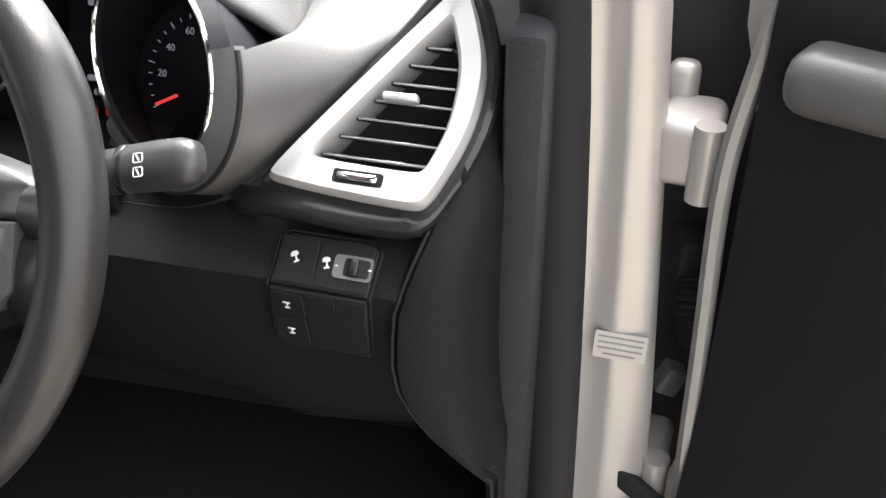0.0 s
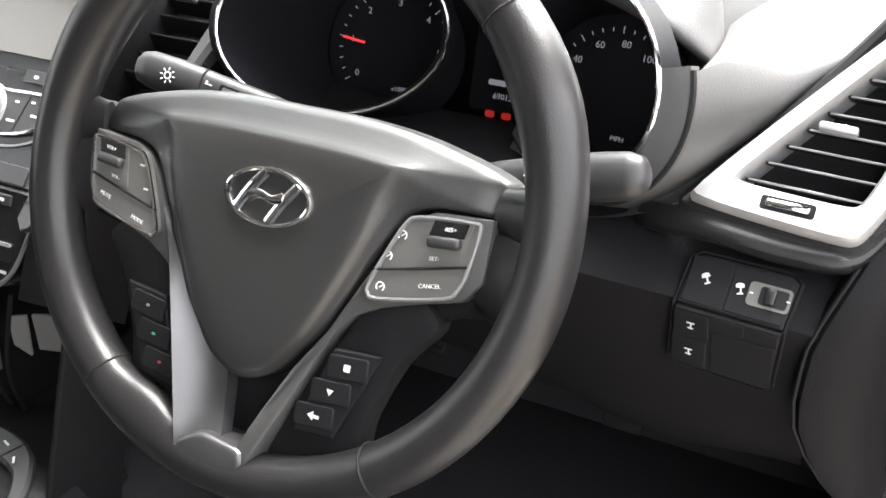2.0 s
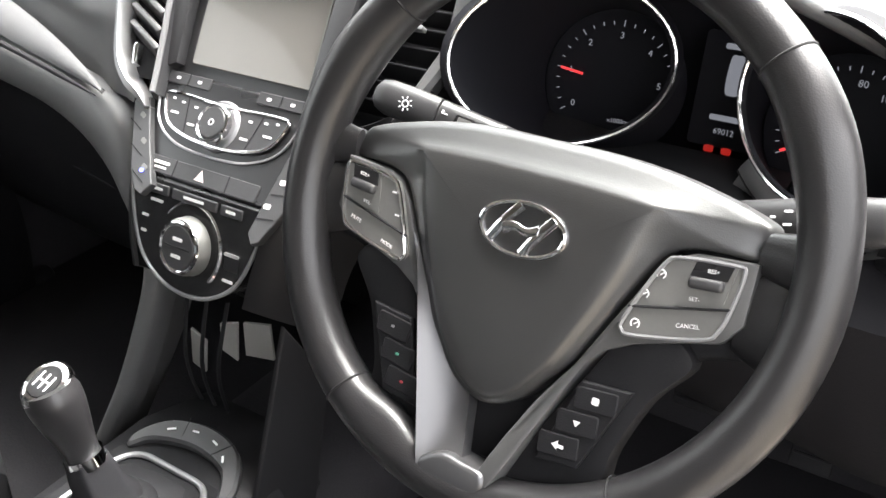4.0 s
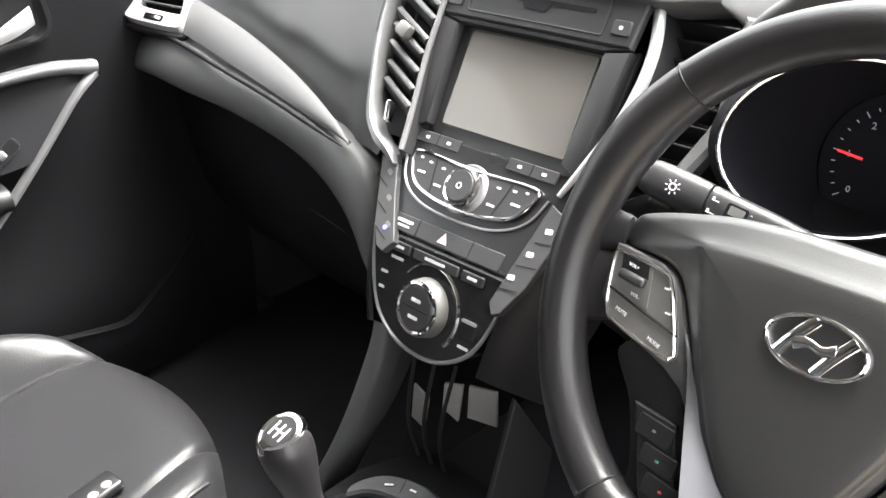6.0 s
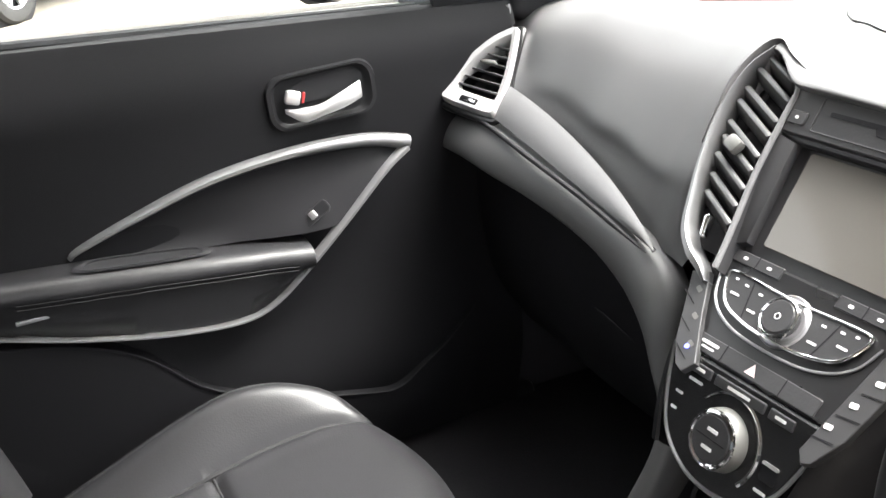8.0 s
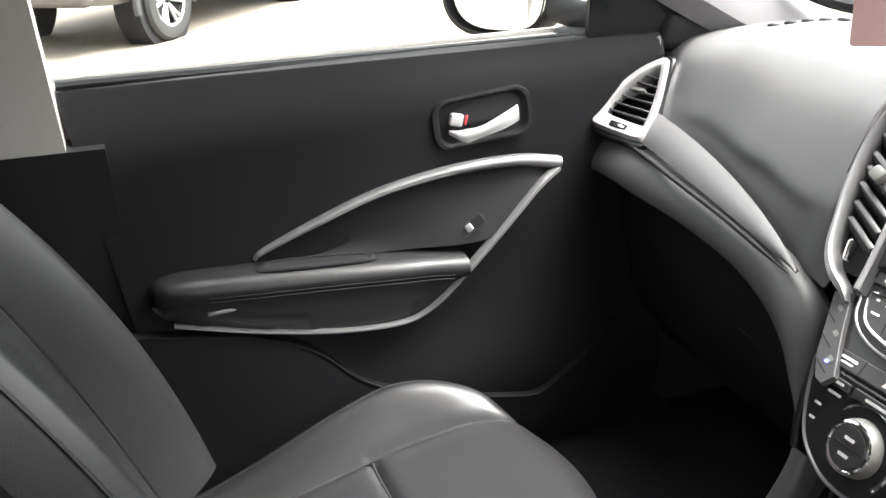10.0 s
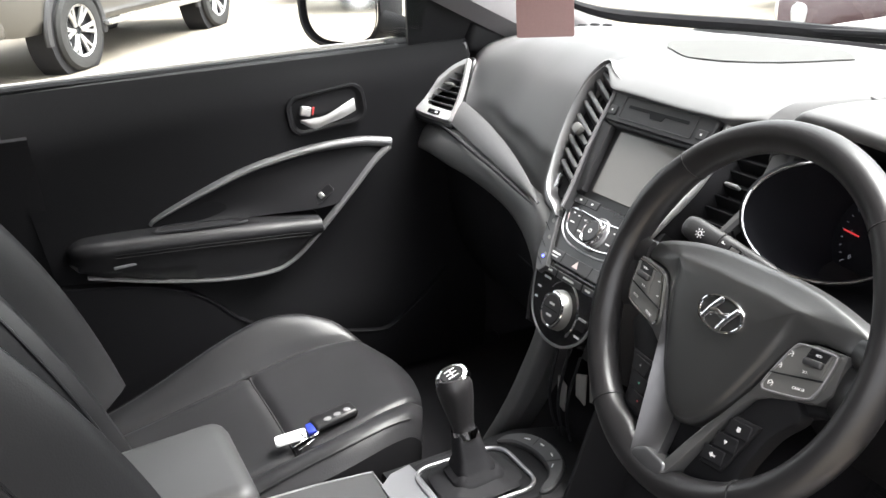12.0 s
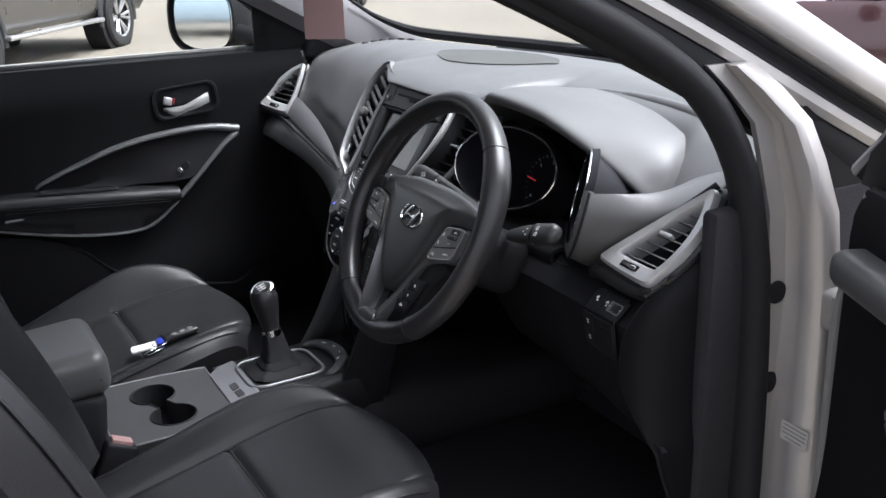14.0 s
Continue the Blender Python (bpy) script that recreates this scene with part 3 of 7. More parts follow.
for a, b in zip(ROLL_TOP, ROLL_LOW):
    mid = (a + b) / 2 + Vector((0, -0.006, 0.004)) * min(1, (a - b).length / 0.04)
    rows.append(spline([a + Vector((0, 0.03, 0.0)), a, mid, b, b + Vector((-0.004, 0.016, -0.006)), b + Vector((-0.01, 0.10, 0.004))], 18))
part("lower_pad", shell(rows, 0.006), M_PAD, dashboard, "dark padded roll above the glovebox")
GLOVE = [
    (-0.80, [(0.26, 0.945), (0.235, 0.90), (0.24, 0.80), (0.27, 0.68), (0.36, 0.57)]),
    (-0.40, [(0.24, 0.930), (0.205, 0.88), (0.21, 0.78), (0.25, 0.66), (0.36, 0.56)]),
    (-0.14, [(0.22, 0.890), (0.185, 0.84), (0.19, 0.76), (0.24, 0.66), (0.36, 0.55)]),
]
part("glovebox_door", shell(dash_skin(GLOVE, -0.80, -0.135, 26, 18), -0.008), M_LOWER, dashboard, "black glovebox door")
part("glovebox_gap", tube(spline([(-0.74, 0.238, 0.84), (-0.45, 0.206, 0.80), (-0.17, 0.186, 0.775)], 16), 0.0025, 6), M_RUBBER, dashboard)



def trim_strip():
    """The satin grey blade that tapers from the passenger vent towards the centre stack."""
    secs = []
    n = 30
    for i in range(n):
        u = i / (n - 1)
        x = -0.650 + 0.432 * u
        base = Vector((x, 0.192 - 0.040 * u + 0.010 * (1 - u) ** 3, 0.994 - 0.010 * u - 0.038 * u ** 1.5))
        h = 0.050 * (1 - u ** 2.6) ** 0.85 + 0.002
        secs.append([base + Vector((-0.30 * h * k, 0.68 * h * k - 0.003, 0.80 * h * k)) + Vector((0, -0.005, 0.003)) * math.sin(math.pi * (0.12 + 0.76 * k)) for k in (0, 0.12, 0.35, 0.65, 0.9, 1.0)])
    part("trim_blade", shell(secs, 0.004), M_BLADE, dashboard, "satin grey trim blade")
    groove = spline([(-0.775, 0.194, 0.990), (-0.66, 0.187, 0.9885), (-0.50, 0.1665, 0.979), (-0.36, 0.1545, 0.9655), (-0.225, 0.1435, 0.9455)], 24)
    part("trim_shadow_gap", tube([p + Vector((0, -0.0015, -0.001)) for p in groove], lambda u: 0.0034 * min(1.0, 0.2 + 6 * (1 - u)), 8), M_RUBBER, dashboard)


trim_strip()


def side_vent(s, dz):
    """A five-cornered end vent in a satin silver frame; s: 1 for the driver's end, -1 for the other."""
    m = axes((s * 0.69, 0.235, 1.031 + dz), (1, -0.05 if s > 0 else 0.34, 0.0), (0, 0.70, 0.715))
    vent = part("side_vent", plate(((-0.040, -0.062), (0.050, -0.070), (0.066, -0.02), (0.066, 0.030), (0.052, 0.066), (0.042, 0.060)) if s > 0 else ((0.026, -0.060), (-0.076, -0.050), (-0.075, -0.03), (-0.062, 0.012), (-0.038, 0.048), (-0.010, 0.068), (0.018, 0.0)), 0.003, m @ pose(0, 0, -0.03)), M_RUBBER, dashboard, "dark vent throat")
    outer = [(-0.062, -0.066), (-0.057, -0.073), (0.046, -0.080), (0.058, -0.074), (0.078, -0.02), (0.080, 0.028), (0.060, 0.080), (0.050, 0.086), (0.044, 0.082)]
    inner = [(-0.032, -0.047), (-0.030, -0.051), (0.043, -0.053), (0.050, -0.049), (0.060, -0.015), (0.060, 0.026), (0.049, 0.057), (0.046, 0.061), (0.043, 0.058)]
    if s < 0:
        outer = [(0.030, -0.070), (0.024, -0.077), (-0.074, -0.066), (-0.085, -0.059), (-0.084, -0.034), (-0.070, 0.012), (-0.044, 0.052), (-0.010, 0.076), (-0.003, 0.072), (0.028, -0.016)]
        inner = [(0.019, -0.046), (0.015, -0.049), (-0.062, -0.040), (-0.069, -0.036), (-0.070, -0.025), (-0.058, 0.012), (-0.037, 0.042), (-0.014, 0.060), (-0.009, 0.057), (0.010, 0.002)]
    outer, inner = rounded(outer), rounded(inner)
    secs = []
    for off_o, w in ((0.0, -0.02), (0.0, 0.004), (0.12, 0.010), (0.85, 0.007), (1.0, 0.002), (1.0, -0.030)):
        secs.append([m @ Vector((a[0] * (1 - off_o) + b[0] * off_o, a[1] * (1 - off_o) + b[1] * off_o, w)) for a, b in zip(outer, inner)])
    part("vent_frame", loft(secs, closed=True), M_SATIN, vent, "bright satin silver frame", smooth=35)
    # thin chrome line and black surround outside the frame
    sur = [m @ Vector((p.x, p.y, -0.006)) for p in [Vector((a[0] * 1.06, a[1] * 1.05, 0)) for a in outer]]
    part("vent_surround", tube(sur, 0.006, 8, closed=True), M_GLOSS, vent, "gloss black surround")
    # slats
    for k in range(7):
        y = -0.044 + k * 0.0145
        # span of the opening at this height
        x0 = -0.030 + (y + 0.05) * 0.68
        x1 = 0.053 + 0.008 * (1 - abs(y) / 0.06) - max(0, y - 0.03) * 0.35
        if s < 0:
            x1 = 0.0195 - 0.0095 * (y + 0.046) / 0.048 if y < 0.002 else 0.010 - 0.019 * (y - 0.002) / 0.055
            x0 = -0.070 + 0.034 * max(0.0, y + 0.025) / 0.067
        part("slat", rbox(x1 - x0 + 0.004, 0.003, 0.020, 0.001, 1, m @ pose((s if s > 0 else 1) * (x0 + x1) / 2, y, -0.010, 18, 0, 0 if s > 0 else -5)), M_GLOSS if s > 0 else M_DECK, vent)
        if s > 0:
            part("slat_edge", rbox(x1 - x0, 0.0016, 0.0016, 0.0005, 1, m @ pose((x0 + x1) / 2, y - 0.0030, 0.0002)), M_DOORTRIM, vent, "bright slat edge")
    part("slat_tab", rbox(0.026, 0.006, 0.010, 0.002, 2, m @ pose(0.022 if s > 0 else -0.030, 0.0 if s > 0 else 0.012, 0.001)), M_SATIN if s > 0 else M_BTNGREY, vent, "slat tab")
    wx = 0.006 if s > 0 else -0.026
    wy = -0.0635 if s > 0 else -0.0585
    whl = part("vent_wheel_recess", plate(rrect(0.036, 0.010, 0.002), 0.002, m @ pose(wx, wy, 0.0075, 0, 0, 0 if s > 0 else -6)), M_DARK, vent)
    part("thumbwheel", rbox(0.030, 0.006, 0.006, 0.002, 2, m @ pose(wx, wy, 0.0095, 0, 0, 0 if s > 0 else -6)), M_CHROME, whl, "chrome thumbwheel")


side_vent(1, 0.0)
side_vent(-1, 0.02)

# passenger vent housing, a dark filler behind the frame
part("vent_housing", rbox(0.10, 0.08, 0.13, 0.03, 3, pose(0.70, 0.305, 1.00, -45, 0, 0)), M_PAD, dashboard)


def instrument_hood():
    """The brow over the dials: a smooth domed lid with a rolled front lip."""
    secs = []
    n = 40
    for i in range(n):
        u = i / (n - 1)
        x = 0.175 + 0.432 * u
        # the lip rises steeply at the centre side, runs level and falls away towards the door
        rise = min(1.0, (u / 0.22)) ** 0.6
        fall = max(0.0, (u - 0.30) / 0.70)
        drop = max(0.0, (u - 0.52) / 0.48)
        end = max(0.0, (u - 0.92) / 0.08) ** 2
        zl = 1.070 + 0.100 * rise - 0.068 * fall ** 1.5 - 0.036 * drop ** 1.25
        lip = Vector((x, 0.222 + 0.060 * fall ** 1.4 + 0.05 * (1 - rise) + 0.010 * end, zl - 0.012 * end))
        zt = 1.075 + 0.098 * rise - 0.034 * fall ** 1.7
        top = Vector((x - 0.014 * fall ** 2, 0.315 + 0.030 * fall, zt - 0.014 * drop - 0.022 * end))
        top.z = top.z * (1 - fall) + fall * (lip.z * 0.42 + (zt - 0.024) * 0.58 + 0.010)
        back = Vector((x - 0.045 * fall ** 2, 0.43 + 0.01 * (1 - fall), zt - 0.016 - 0.008 * fall - 0.022 * end))
        under = lip + Vector((0, 0.016, -0.020))
        inn = Vector((x, lip.y + 0.09, lip.z - 0.022))
        secs.append(spline([inn, under, lip + Vector((0, -0.003, -0.009)), lip + Vector((0, 0.010, 0.004)), top, back], 26))
    secs.append([Vector((p.x + 0.008, p.y, p.z - 0.020)) for p in secs[-1]])
    secs.append([Vector((p.x + 0.004, p.y + 0.01, p.z - 0.030)) for p in secs[-1]])
    part("instrument_hood", shell(secs, 0.008), M_PAD, dashboard, "smooth dark grey hood over the dials")


instrument_hood()


def instruments():
    """Two deep dials turned towards the driver, each in a chrome-ringed cowl, with a display between them."""
    part("dial_backing", shell([[(x, 0.37, z) for z in (0.93, 1.0, 1.085)] for x in (0.20, 0.41, 0.59)], 0.006), M_GAUGE, dashboard)
    tilt = Vector((0, 0.30, 0.954))
    for side, cx, ux in ((-1, 0.311, Vector((0.86, 0.51, 0))), (1, 0.526, Vector((0.79, -0.61, 0)))):
        m = axes((cx, 0.228 if side < 0 else 0.224, 1.047), ux, tilt)
        rad, seg = 0.096, 48
        angles = [k * math.tau / seg for k in range(seg)]
        ring = [m @ Vector((rad * math.cos(a), 0.070 * math.sin(a), 0)) for a in angles]
        f = axes((0.322, 0.312, 1.003) if side < 0 else (0.530, 0.308, 0.997), Vector((1, 0.10 * -side, 0)), tilt)
        secs = [[m @ Vector((r * math.cos(a), r * 0.73 * math.sin(a), z)) for a in angles] for r, z in ((0.104, -0.012), (0.0975, 0.001), (0.092, -0.004))]
        mouth = secs[-1]
        deep = [f @ Vector((0.068 * math.cos(a), 0.066 * math.sin(a), 0.001)) for a in angles]
        secs += [[p * (1 - u) + q * u for p, q in zip(mouth, deep)] for u in (0.35, 0.7, 1.0)]
        cowl = part("dial_cowl", loft(secs, closed=True), M_GAUGE, dashboard, "deep black dial cowl")
        part("chrome_ring", tube(ring, 0.0022, 8, closed=True), M_CHROME, cowl, "thin chrome ring")
        face = part("dial_face", plate([(0.066 * math.cos(a), 0.066 * math.sin(a)) for a in [k * math.tau / 40 for k in range(40)]], 0.003, f), M_GAUGE, dashboard, "black dial face with white figures")
        nums = ("0", "1", "2", "3", "4", "5", "6") if side < 0 else ("", "20", "40", "60", "80", "100", "120")
        for k, t in enumerate(nums):
            a = radians(213 - 42 * k) if side < 0 else radians(208 - 31 * k)
            if t:
                lettering(t, 0.0085, f @ Matrix.Translation((0.043 * math.cos(a), 0.043 * math.sin(a), 0.0034)), M_LCD, face, "figure")
        for k in range(25):
            a = radians(213 - 252 * k / 24) if side < 0 else radians(208 - 236 * k / 24)
            part("tick", plate(rrect(0.006 if k % 4 == 0 else 0.0035, 0.0009, 0.0003, 1), 0.0004, f @ Matrix.Translation((0.054 * math.cos(a), 0.054 * math.sin(a), 0.0032)) @ pose(0, 0, 0, 0, 0, math.degrees(a))), M_LCD, face)
        a = radians(171) if side < 0 else radians(207)
        part("needle", tube([f @ Vector((0.030 * math.cos(a), 0.030 * math.sin(a), 0.006)), f @ Vector((0.052 * math.cos(a), 0.052 * math.sin(a), 0.006))], 0.0013, 6), M_REDP, face, "lit red needle")
        lettering("x1000rpm" if side < 0 else "MPH", 0.006, f @ Matrix.Translation((0.012, -0.034, 0.0034)), M_LCD, face)
    # centre display
    c = axes((0.425, 0.325, 1.010), (1, 0, 0), tilt)
    disp = part("centre_display", plate(rrect(0.055, 0.10, 0.004), 0.003, c), M_GAUGE, dashboard, "small dark centre display")
    part("car_symbol", plate(spline([(-0.006, 0.016, 0), (0.0, 0.019, 0), (0.006, 0.016, 0), (0.0065, -0.012, 0), (0.0, -0.016, 0), (-0.0065, -0.012, 0)], 20, True), 0.0005, c @ pose(0.004, 0.012, 0.0032)), M_LCD, disp, "lit outline of a car")
    for y, w in ((0.038, 0.026), (-0.024, 0.030)):
        part("print_line", plate(rrect(w, 0.005, 0.001, 1), 0.0004, c @ pose(0.004, y, 0.0032)), M_LCD, disp)
    lettering("69012", 0.0075, c @ Matrix.Translation((0.004, -0.036, 0.0034)), M_LCD, disp)
    for x in (-0.006, 0.010):
        part("warning_lamp", plate(rrect(0.009, 0.006, 0.002), 0.0005, c @ pose(x, -0.052, 0.0032)), glowing("red_lamp", (1, 0.03, 0.02), 0.03), disp, "lit red warning lamp")
    # cheek between the driver's dial and the end vent
    mr = axes((0.526, 0.224, 1.047), Vector((0.79, -0.61, 0)), tilt)
    lipc = [mr @ Vector((0.122 * math.cos(a), 0.092 * math.sin(a), -0.004)) for a in [radians(24 - 3.7 * k) for k in range(41)]]
    outer = spline([(0.612, 0.392, 1.082), (0.655, 0.385, 1.096), (0.705, 0.352, 1.098), (0.730, 0.308, 1.088), (0.708, 0.276, 1.066), (0.680, 0.246, 1.034), (0.645, 0.212, 1.000), (0.612, 0.196, 0.968), (0.560, 0.196, 0.945), (0.50, 0.200, 0.940), (0.43, 0.205, 0.942)], 49)
    under = [lipc[0] + Vector((-0.0015 * k, 0.007 * k, -0.003 * k)) for k in range(8, 0, -1)]
    round_in = [mr @ Vector((0.098 * math.cos(a), 0.072 * math.sin(a), 0.0)) for a in [radians(26 - 3.75 * k) for k in range(41)]]
    round_out = [mr @ Vector((0.122 * math.cos(a), 0.092 * math.sin(a), -0.004)) for a in [radians(26 - 3.75 * k) for k in range(41)]]
    part("dial_lip", loft([[p, p * 0.5 + q * 0.5 + Vector((0, -0.004, 0.001)), q, q + Vector((0.004, 0.006, -0.002))] for p, q in zip(round_in, round_out)]), M_PAD, dashboard, "smooth lip round the driver's dial")
    part("dial_lip_groove", tube([q + Vector((0.001, 0.001, 0)) for q in lipc], 0.0022, 6), M_RUBBER, dashboard)
    part("cheek", loft([spline([q + Vector((0.003, 0.004, -0.001)), q * 0.66 + o * 0.34 + Vector((0.002, 0.020, -0.014)), q * 0.33 + o * 0.67 + Vector((0.0, 0.013, -0.010)), o], 10) for q, o in zip(under + lipc, outer)]), M_PAD, dashboard, "smooth pad between the dials and the end vent", smooth=60)
    ledge = spline([(0.735, 0.300, 1.098), (0.705, 0.266, 1.062), (0.665, 0.224, 1.018), (0.638, 0.200, 0.990)], 20)
    part("vent_ledge", tube(ledge, 0.006, 8), M_DARK, dashboard, "dark ledge along the end vent")
    base = spline([(0.588, 0.200, 0.948), (0.61, 0.180, 0.958), (0.64, 0.172, 0.964), (0.70, 0.168, 0.961), (0.742, 0.170, 0.965), (0.764, 0.190, 0.99)], 24)
    part("vent_base", shell([spline([p + Vector((0, 0.014, 0.012)), p + Vector((0, 0.0, 0.005)), p + Vector((0, 0.003, -0.006)), p + Vector((0, 0.018, -0.012))], 8) for p in base], 0.004), M_GLOSS, dashboard, "gloss black foot under the end vent")
    # lower shroud under the dials
    shroud = []
    for i in range(25):
        u = i / 24
        x = 0.20 + 0.30 * u
        e = max(0.0, 1 - 2 * u)
        shroud.append(spline([(x, 0.30, 0.96 + 0.02 * e), (x, 0.24, 0.955 + 0.02 * e), (x, 0.200, 0.958), (x, 0.190, 0.940), (x, 0.21, 0.91)], 14))
    part("dial_shroud", shell(shroud, 0.006), M_DARK, dashboard, "black shroud under the dials")


instruments()


def driver_lower():
    """The panel under the wheel with the switch block, and the cover that closes the end of the dash."""
    keys = [
        (0.15, [(0.26, 0.960), (0.24, 0.945), (0.21, 0.925), (0.195, 0.915), (0.22, 0.88), (0.27, 0.85), (0.33, 0.80)]),
        (0.35, [(0.26, 0.955), (0.215, 0.940), (0.170, 0.915), (0.1665, 0.912), (0.190, 0.85), (0.24, 0.75), (0.32, 0.68)]),
        (0.50, [(0.26, 0.955), (0.210, 0.944), (0.163, 0.921), (0.1595, 0.918), (0.176, 0.86), (0.215, 0.77), (0.29, 0.69)]),
        (0.62, [(0.25, 0.965), (0.205, 0.952), (0.160, 0.921), (0.1565, 0.918), (0.170, 0.86), (0.200, 0.77), (0.27, 0.69)]),
        (0.735, [(0.24, 0.970), (0.200, 0.955), (0.157, 0.919), (0.1535, 0.916), (0.164, 0.86), (0.186, 0.79), (0.25, 0.72)]),
    ]
    part("knee_panel", loft([[Vector((x, a, b)) for a, b in lerp_keys(keys, x)] for x in [0.15 + 0.588 * i / 40 for i in range(41)]]), M_LOWER, dashboard, "dark grained knee panel", smooth=30)
    up = axes((0.671, 0.1505, 0.9165), (1, -0.10, 0.03), (0, 0.70, 0.71))
    dn = axes((0.671, 0.1505, 0.9165), (1, -0.10, 0.03), (0, -0.17, 0.985))
    block = part("switch_block", joined(plate([(-0.036, 0.001), (0.038, 0.001), (0.040, 0.034), (0.034, 0.039), (-0.028, 0.039), (-0.034, 0.034)], 0.005, up @ pose(0, 0, -0.002), 0.001), plate([(-0.036, 0.0), (0.038, 0.0), (0.034, -0.052), (0.028, -0.057), (-0.034, -0.056), (-0.040, -0.050)], 0.005, dn @ pose(0, 0, -0.002), 0.001)), M_DARK, dashboard, "black switch block with white symbols")
    part("switch_block_rim", tube([up @ Vector((x, y, 0.001)) for x, y in ((-0.038, 0.0), (-0.036, 0.035), (-0.029, 0.041), (0.035, 0.041), (0.042, 0.035), (0.040, 0.0))] + [dn @ Vector((x, y, 0.001)) for x, y in ((0.036, -0.053), (0.029, -0.059), (-0.035, -0.058), (-0.042, -0.051))], 0.0013, 6, closed=True), M_LOWER, block)
    for f, x, y, w, h in ((up, -0.019, 0.020, 0.029, 0.034), (up, 0.017, 0.020, 0.040, 0.034), (dn, -0.024, -0.014, 0.025, 0.022), (dn, 0.002, -0.007, 0.023, 0.010), (dn, 0.026, -0.007, 0.021, 0.010), (dn, -0.025, -0.040, 0.025, 0.026), (dn, 0.013, -0.035, 0.044, 0.040)):
        part("switch", plate(rrect(w, h, 0.0015), 0.0012, f @ pose(x, y, 0.0026), 0.0004), M_DARK, block)
    for f, x, y, tilt_deg in ((up, -0.020, 0.021, 30), (up, 0.004, 0.020, 15), (dn, -0.024, -0.014, 0), (dn, -0.025, -0.040, 0)):
        lit = f @ pose(x, y, 0.0040, 0, 0, tilt_deg)
        marks = [plate(rrect(0.0062, 0.0012, 0.0005, 1), 0.0003, lit @ pose(0, 0.0022, 0)), plate(rrect(0.0012, 0.0060, 0.0004, 1), 0.0003, lit @ pose(0.0004, 0, 0.0002)), plate(rrect(0.0044, 0.0012, 0.0005, 1), 0.0003, lit @ pose(0, -0.0026, 0))]
        if tilt_deg:
            marks.append(plate([(0.003 * math.cos(a), 0.0035 + 0.0016 * math.sin(a)) for a in [math.tau * k / 10 for k in range(10)]], 0.0003, lit))
        part("symbol", joined(*marks), M_WHITE, block, "white printed symbol")
    dim = part("dimmer_recess", plate(rrect(0.029, 0.017, 0.003), 0.0006, up @ pose(0.024, 0.020, 0.0040)), M_BTNGREY, block, "grey dimmer recess")
    part("dimmer_well", plate(rrect(0.019, 0.013, 0.002, x=0.003), 0.0004, up @ pose(0.024, 0.020, 0.0046)), M_RUBBER, dim)
    part("dimmer_wheel", rbox(0.008, 0.012, 0.005, 0.002, 2, up @ pose(0.025, 0.020, 0.0056)), M_GLOSS, dim, "ribbed black dimmer wheel")
    for dx in (-0.012, 0.013):
        part("dimmer_mark", plate(rrect(0.0026, 0.0010, 0.0003, 1), 0.0003, up @ pose(0.024 + dx, 0.020, 0.0050)), M_WHITE, dim)
    # end cover
    secs = []
    prof = [(0.275, 1.060), (0.220, 1.005), (0.180, 0.965), (0.156, 0.915), (0.148, 0.83), (0.162, 0.74), (0.205, 0.64), (0.28, 0.55)]
    edge = spline([(y, z, 0) for y, z in prof], 30)
    def seam_x(z):
        """Where the cover meets the knee panel: bowed towards the door at its foot."""
        return 0.722 + 0.020 * max(0.0, (z - 0.90) / 0.06) ** 1.3 * (z < 0.98) + (0.026 if z >= 0.98 else 0.0) + 0.085 * max(0.0, (0.86 - z) / 0.11) ** 1.7 * (z > 0.70) + (0.20 if z <= 0.70 else 0.0)

    for fx, dy in ((0.0, 0.012), (0.03, 0.002), (0.10, -0.005), (0.30, -0.004), (0.55, 0.006), (0.75, 0.03), (0.9, 0.10), (1.0, 0.22)):
        secs.append([Vector((min(0.798, seam_x(p.y)) * (1 - fx) + 0.802 * fx, p.x + dy, p.y)) for p in edge])
    part("cover_seam", tube([p + Vector((0.001, -0.004, 0)) for p in secs[1][4:24]], 0.0016, 6), M_DARK, dashboard)
    part("end_cover", shell(secs, 0.005), M_DOORDARK, dashboard, "dark end cover of the dash")
    part("end_filler", plate([(0.365, 0.465), (0.705, 0.465), (0.705, 1.05), (0.60, 1.09), (0.50, 1.165), (0.40, 1.225), (0.365, 1.235)], 0.030, pose(0.779, 0, 0, 90, 0, 90), 0.008, 3), M_DOORDARK, dashboard, "black seal at the end of the dash")


driver_lower()


def speaker_and_defrost():
    """The centre speaker grille and the demister slots on top of the dash."""
    secs = []
    for i in range(16):
        u = i / 15
        w = math.sin(math.pi * (0.04 + 0.92 * u)) ** 0.6
        x = -0.21 + 0.27 * u
        secs.append([(x + 0.02 * v, 0.445 + 0.10 * v * w + 0.03 * u, pad_z(x + 0.02 * v, 0.445 + 0.10 * v * w + 0.03 * u) + 0.0022) for v in (-1, -0.5, 0, 0.5, 1)])
    part("speaker_grille", shell(secs, 0.001), material("speaker_mesh", (0.07, 0.072, 0.07), 0.85, bump=1.0, grain=900), dashboard, "matt dark speaker grille")
    for k in range(6):
        part("demister_slot", rbox(0.018, 0.012, 0.006, 0.002, 1, pose(-0.64 + 0.02 * k, 0.42 + 0.016 * k, pad_z(-0.64 + 0.02 * k, 0.42 + 0.016 * k) + 0.0005, 0, 0, 25)), M_RUBBER, dashboard)


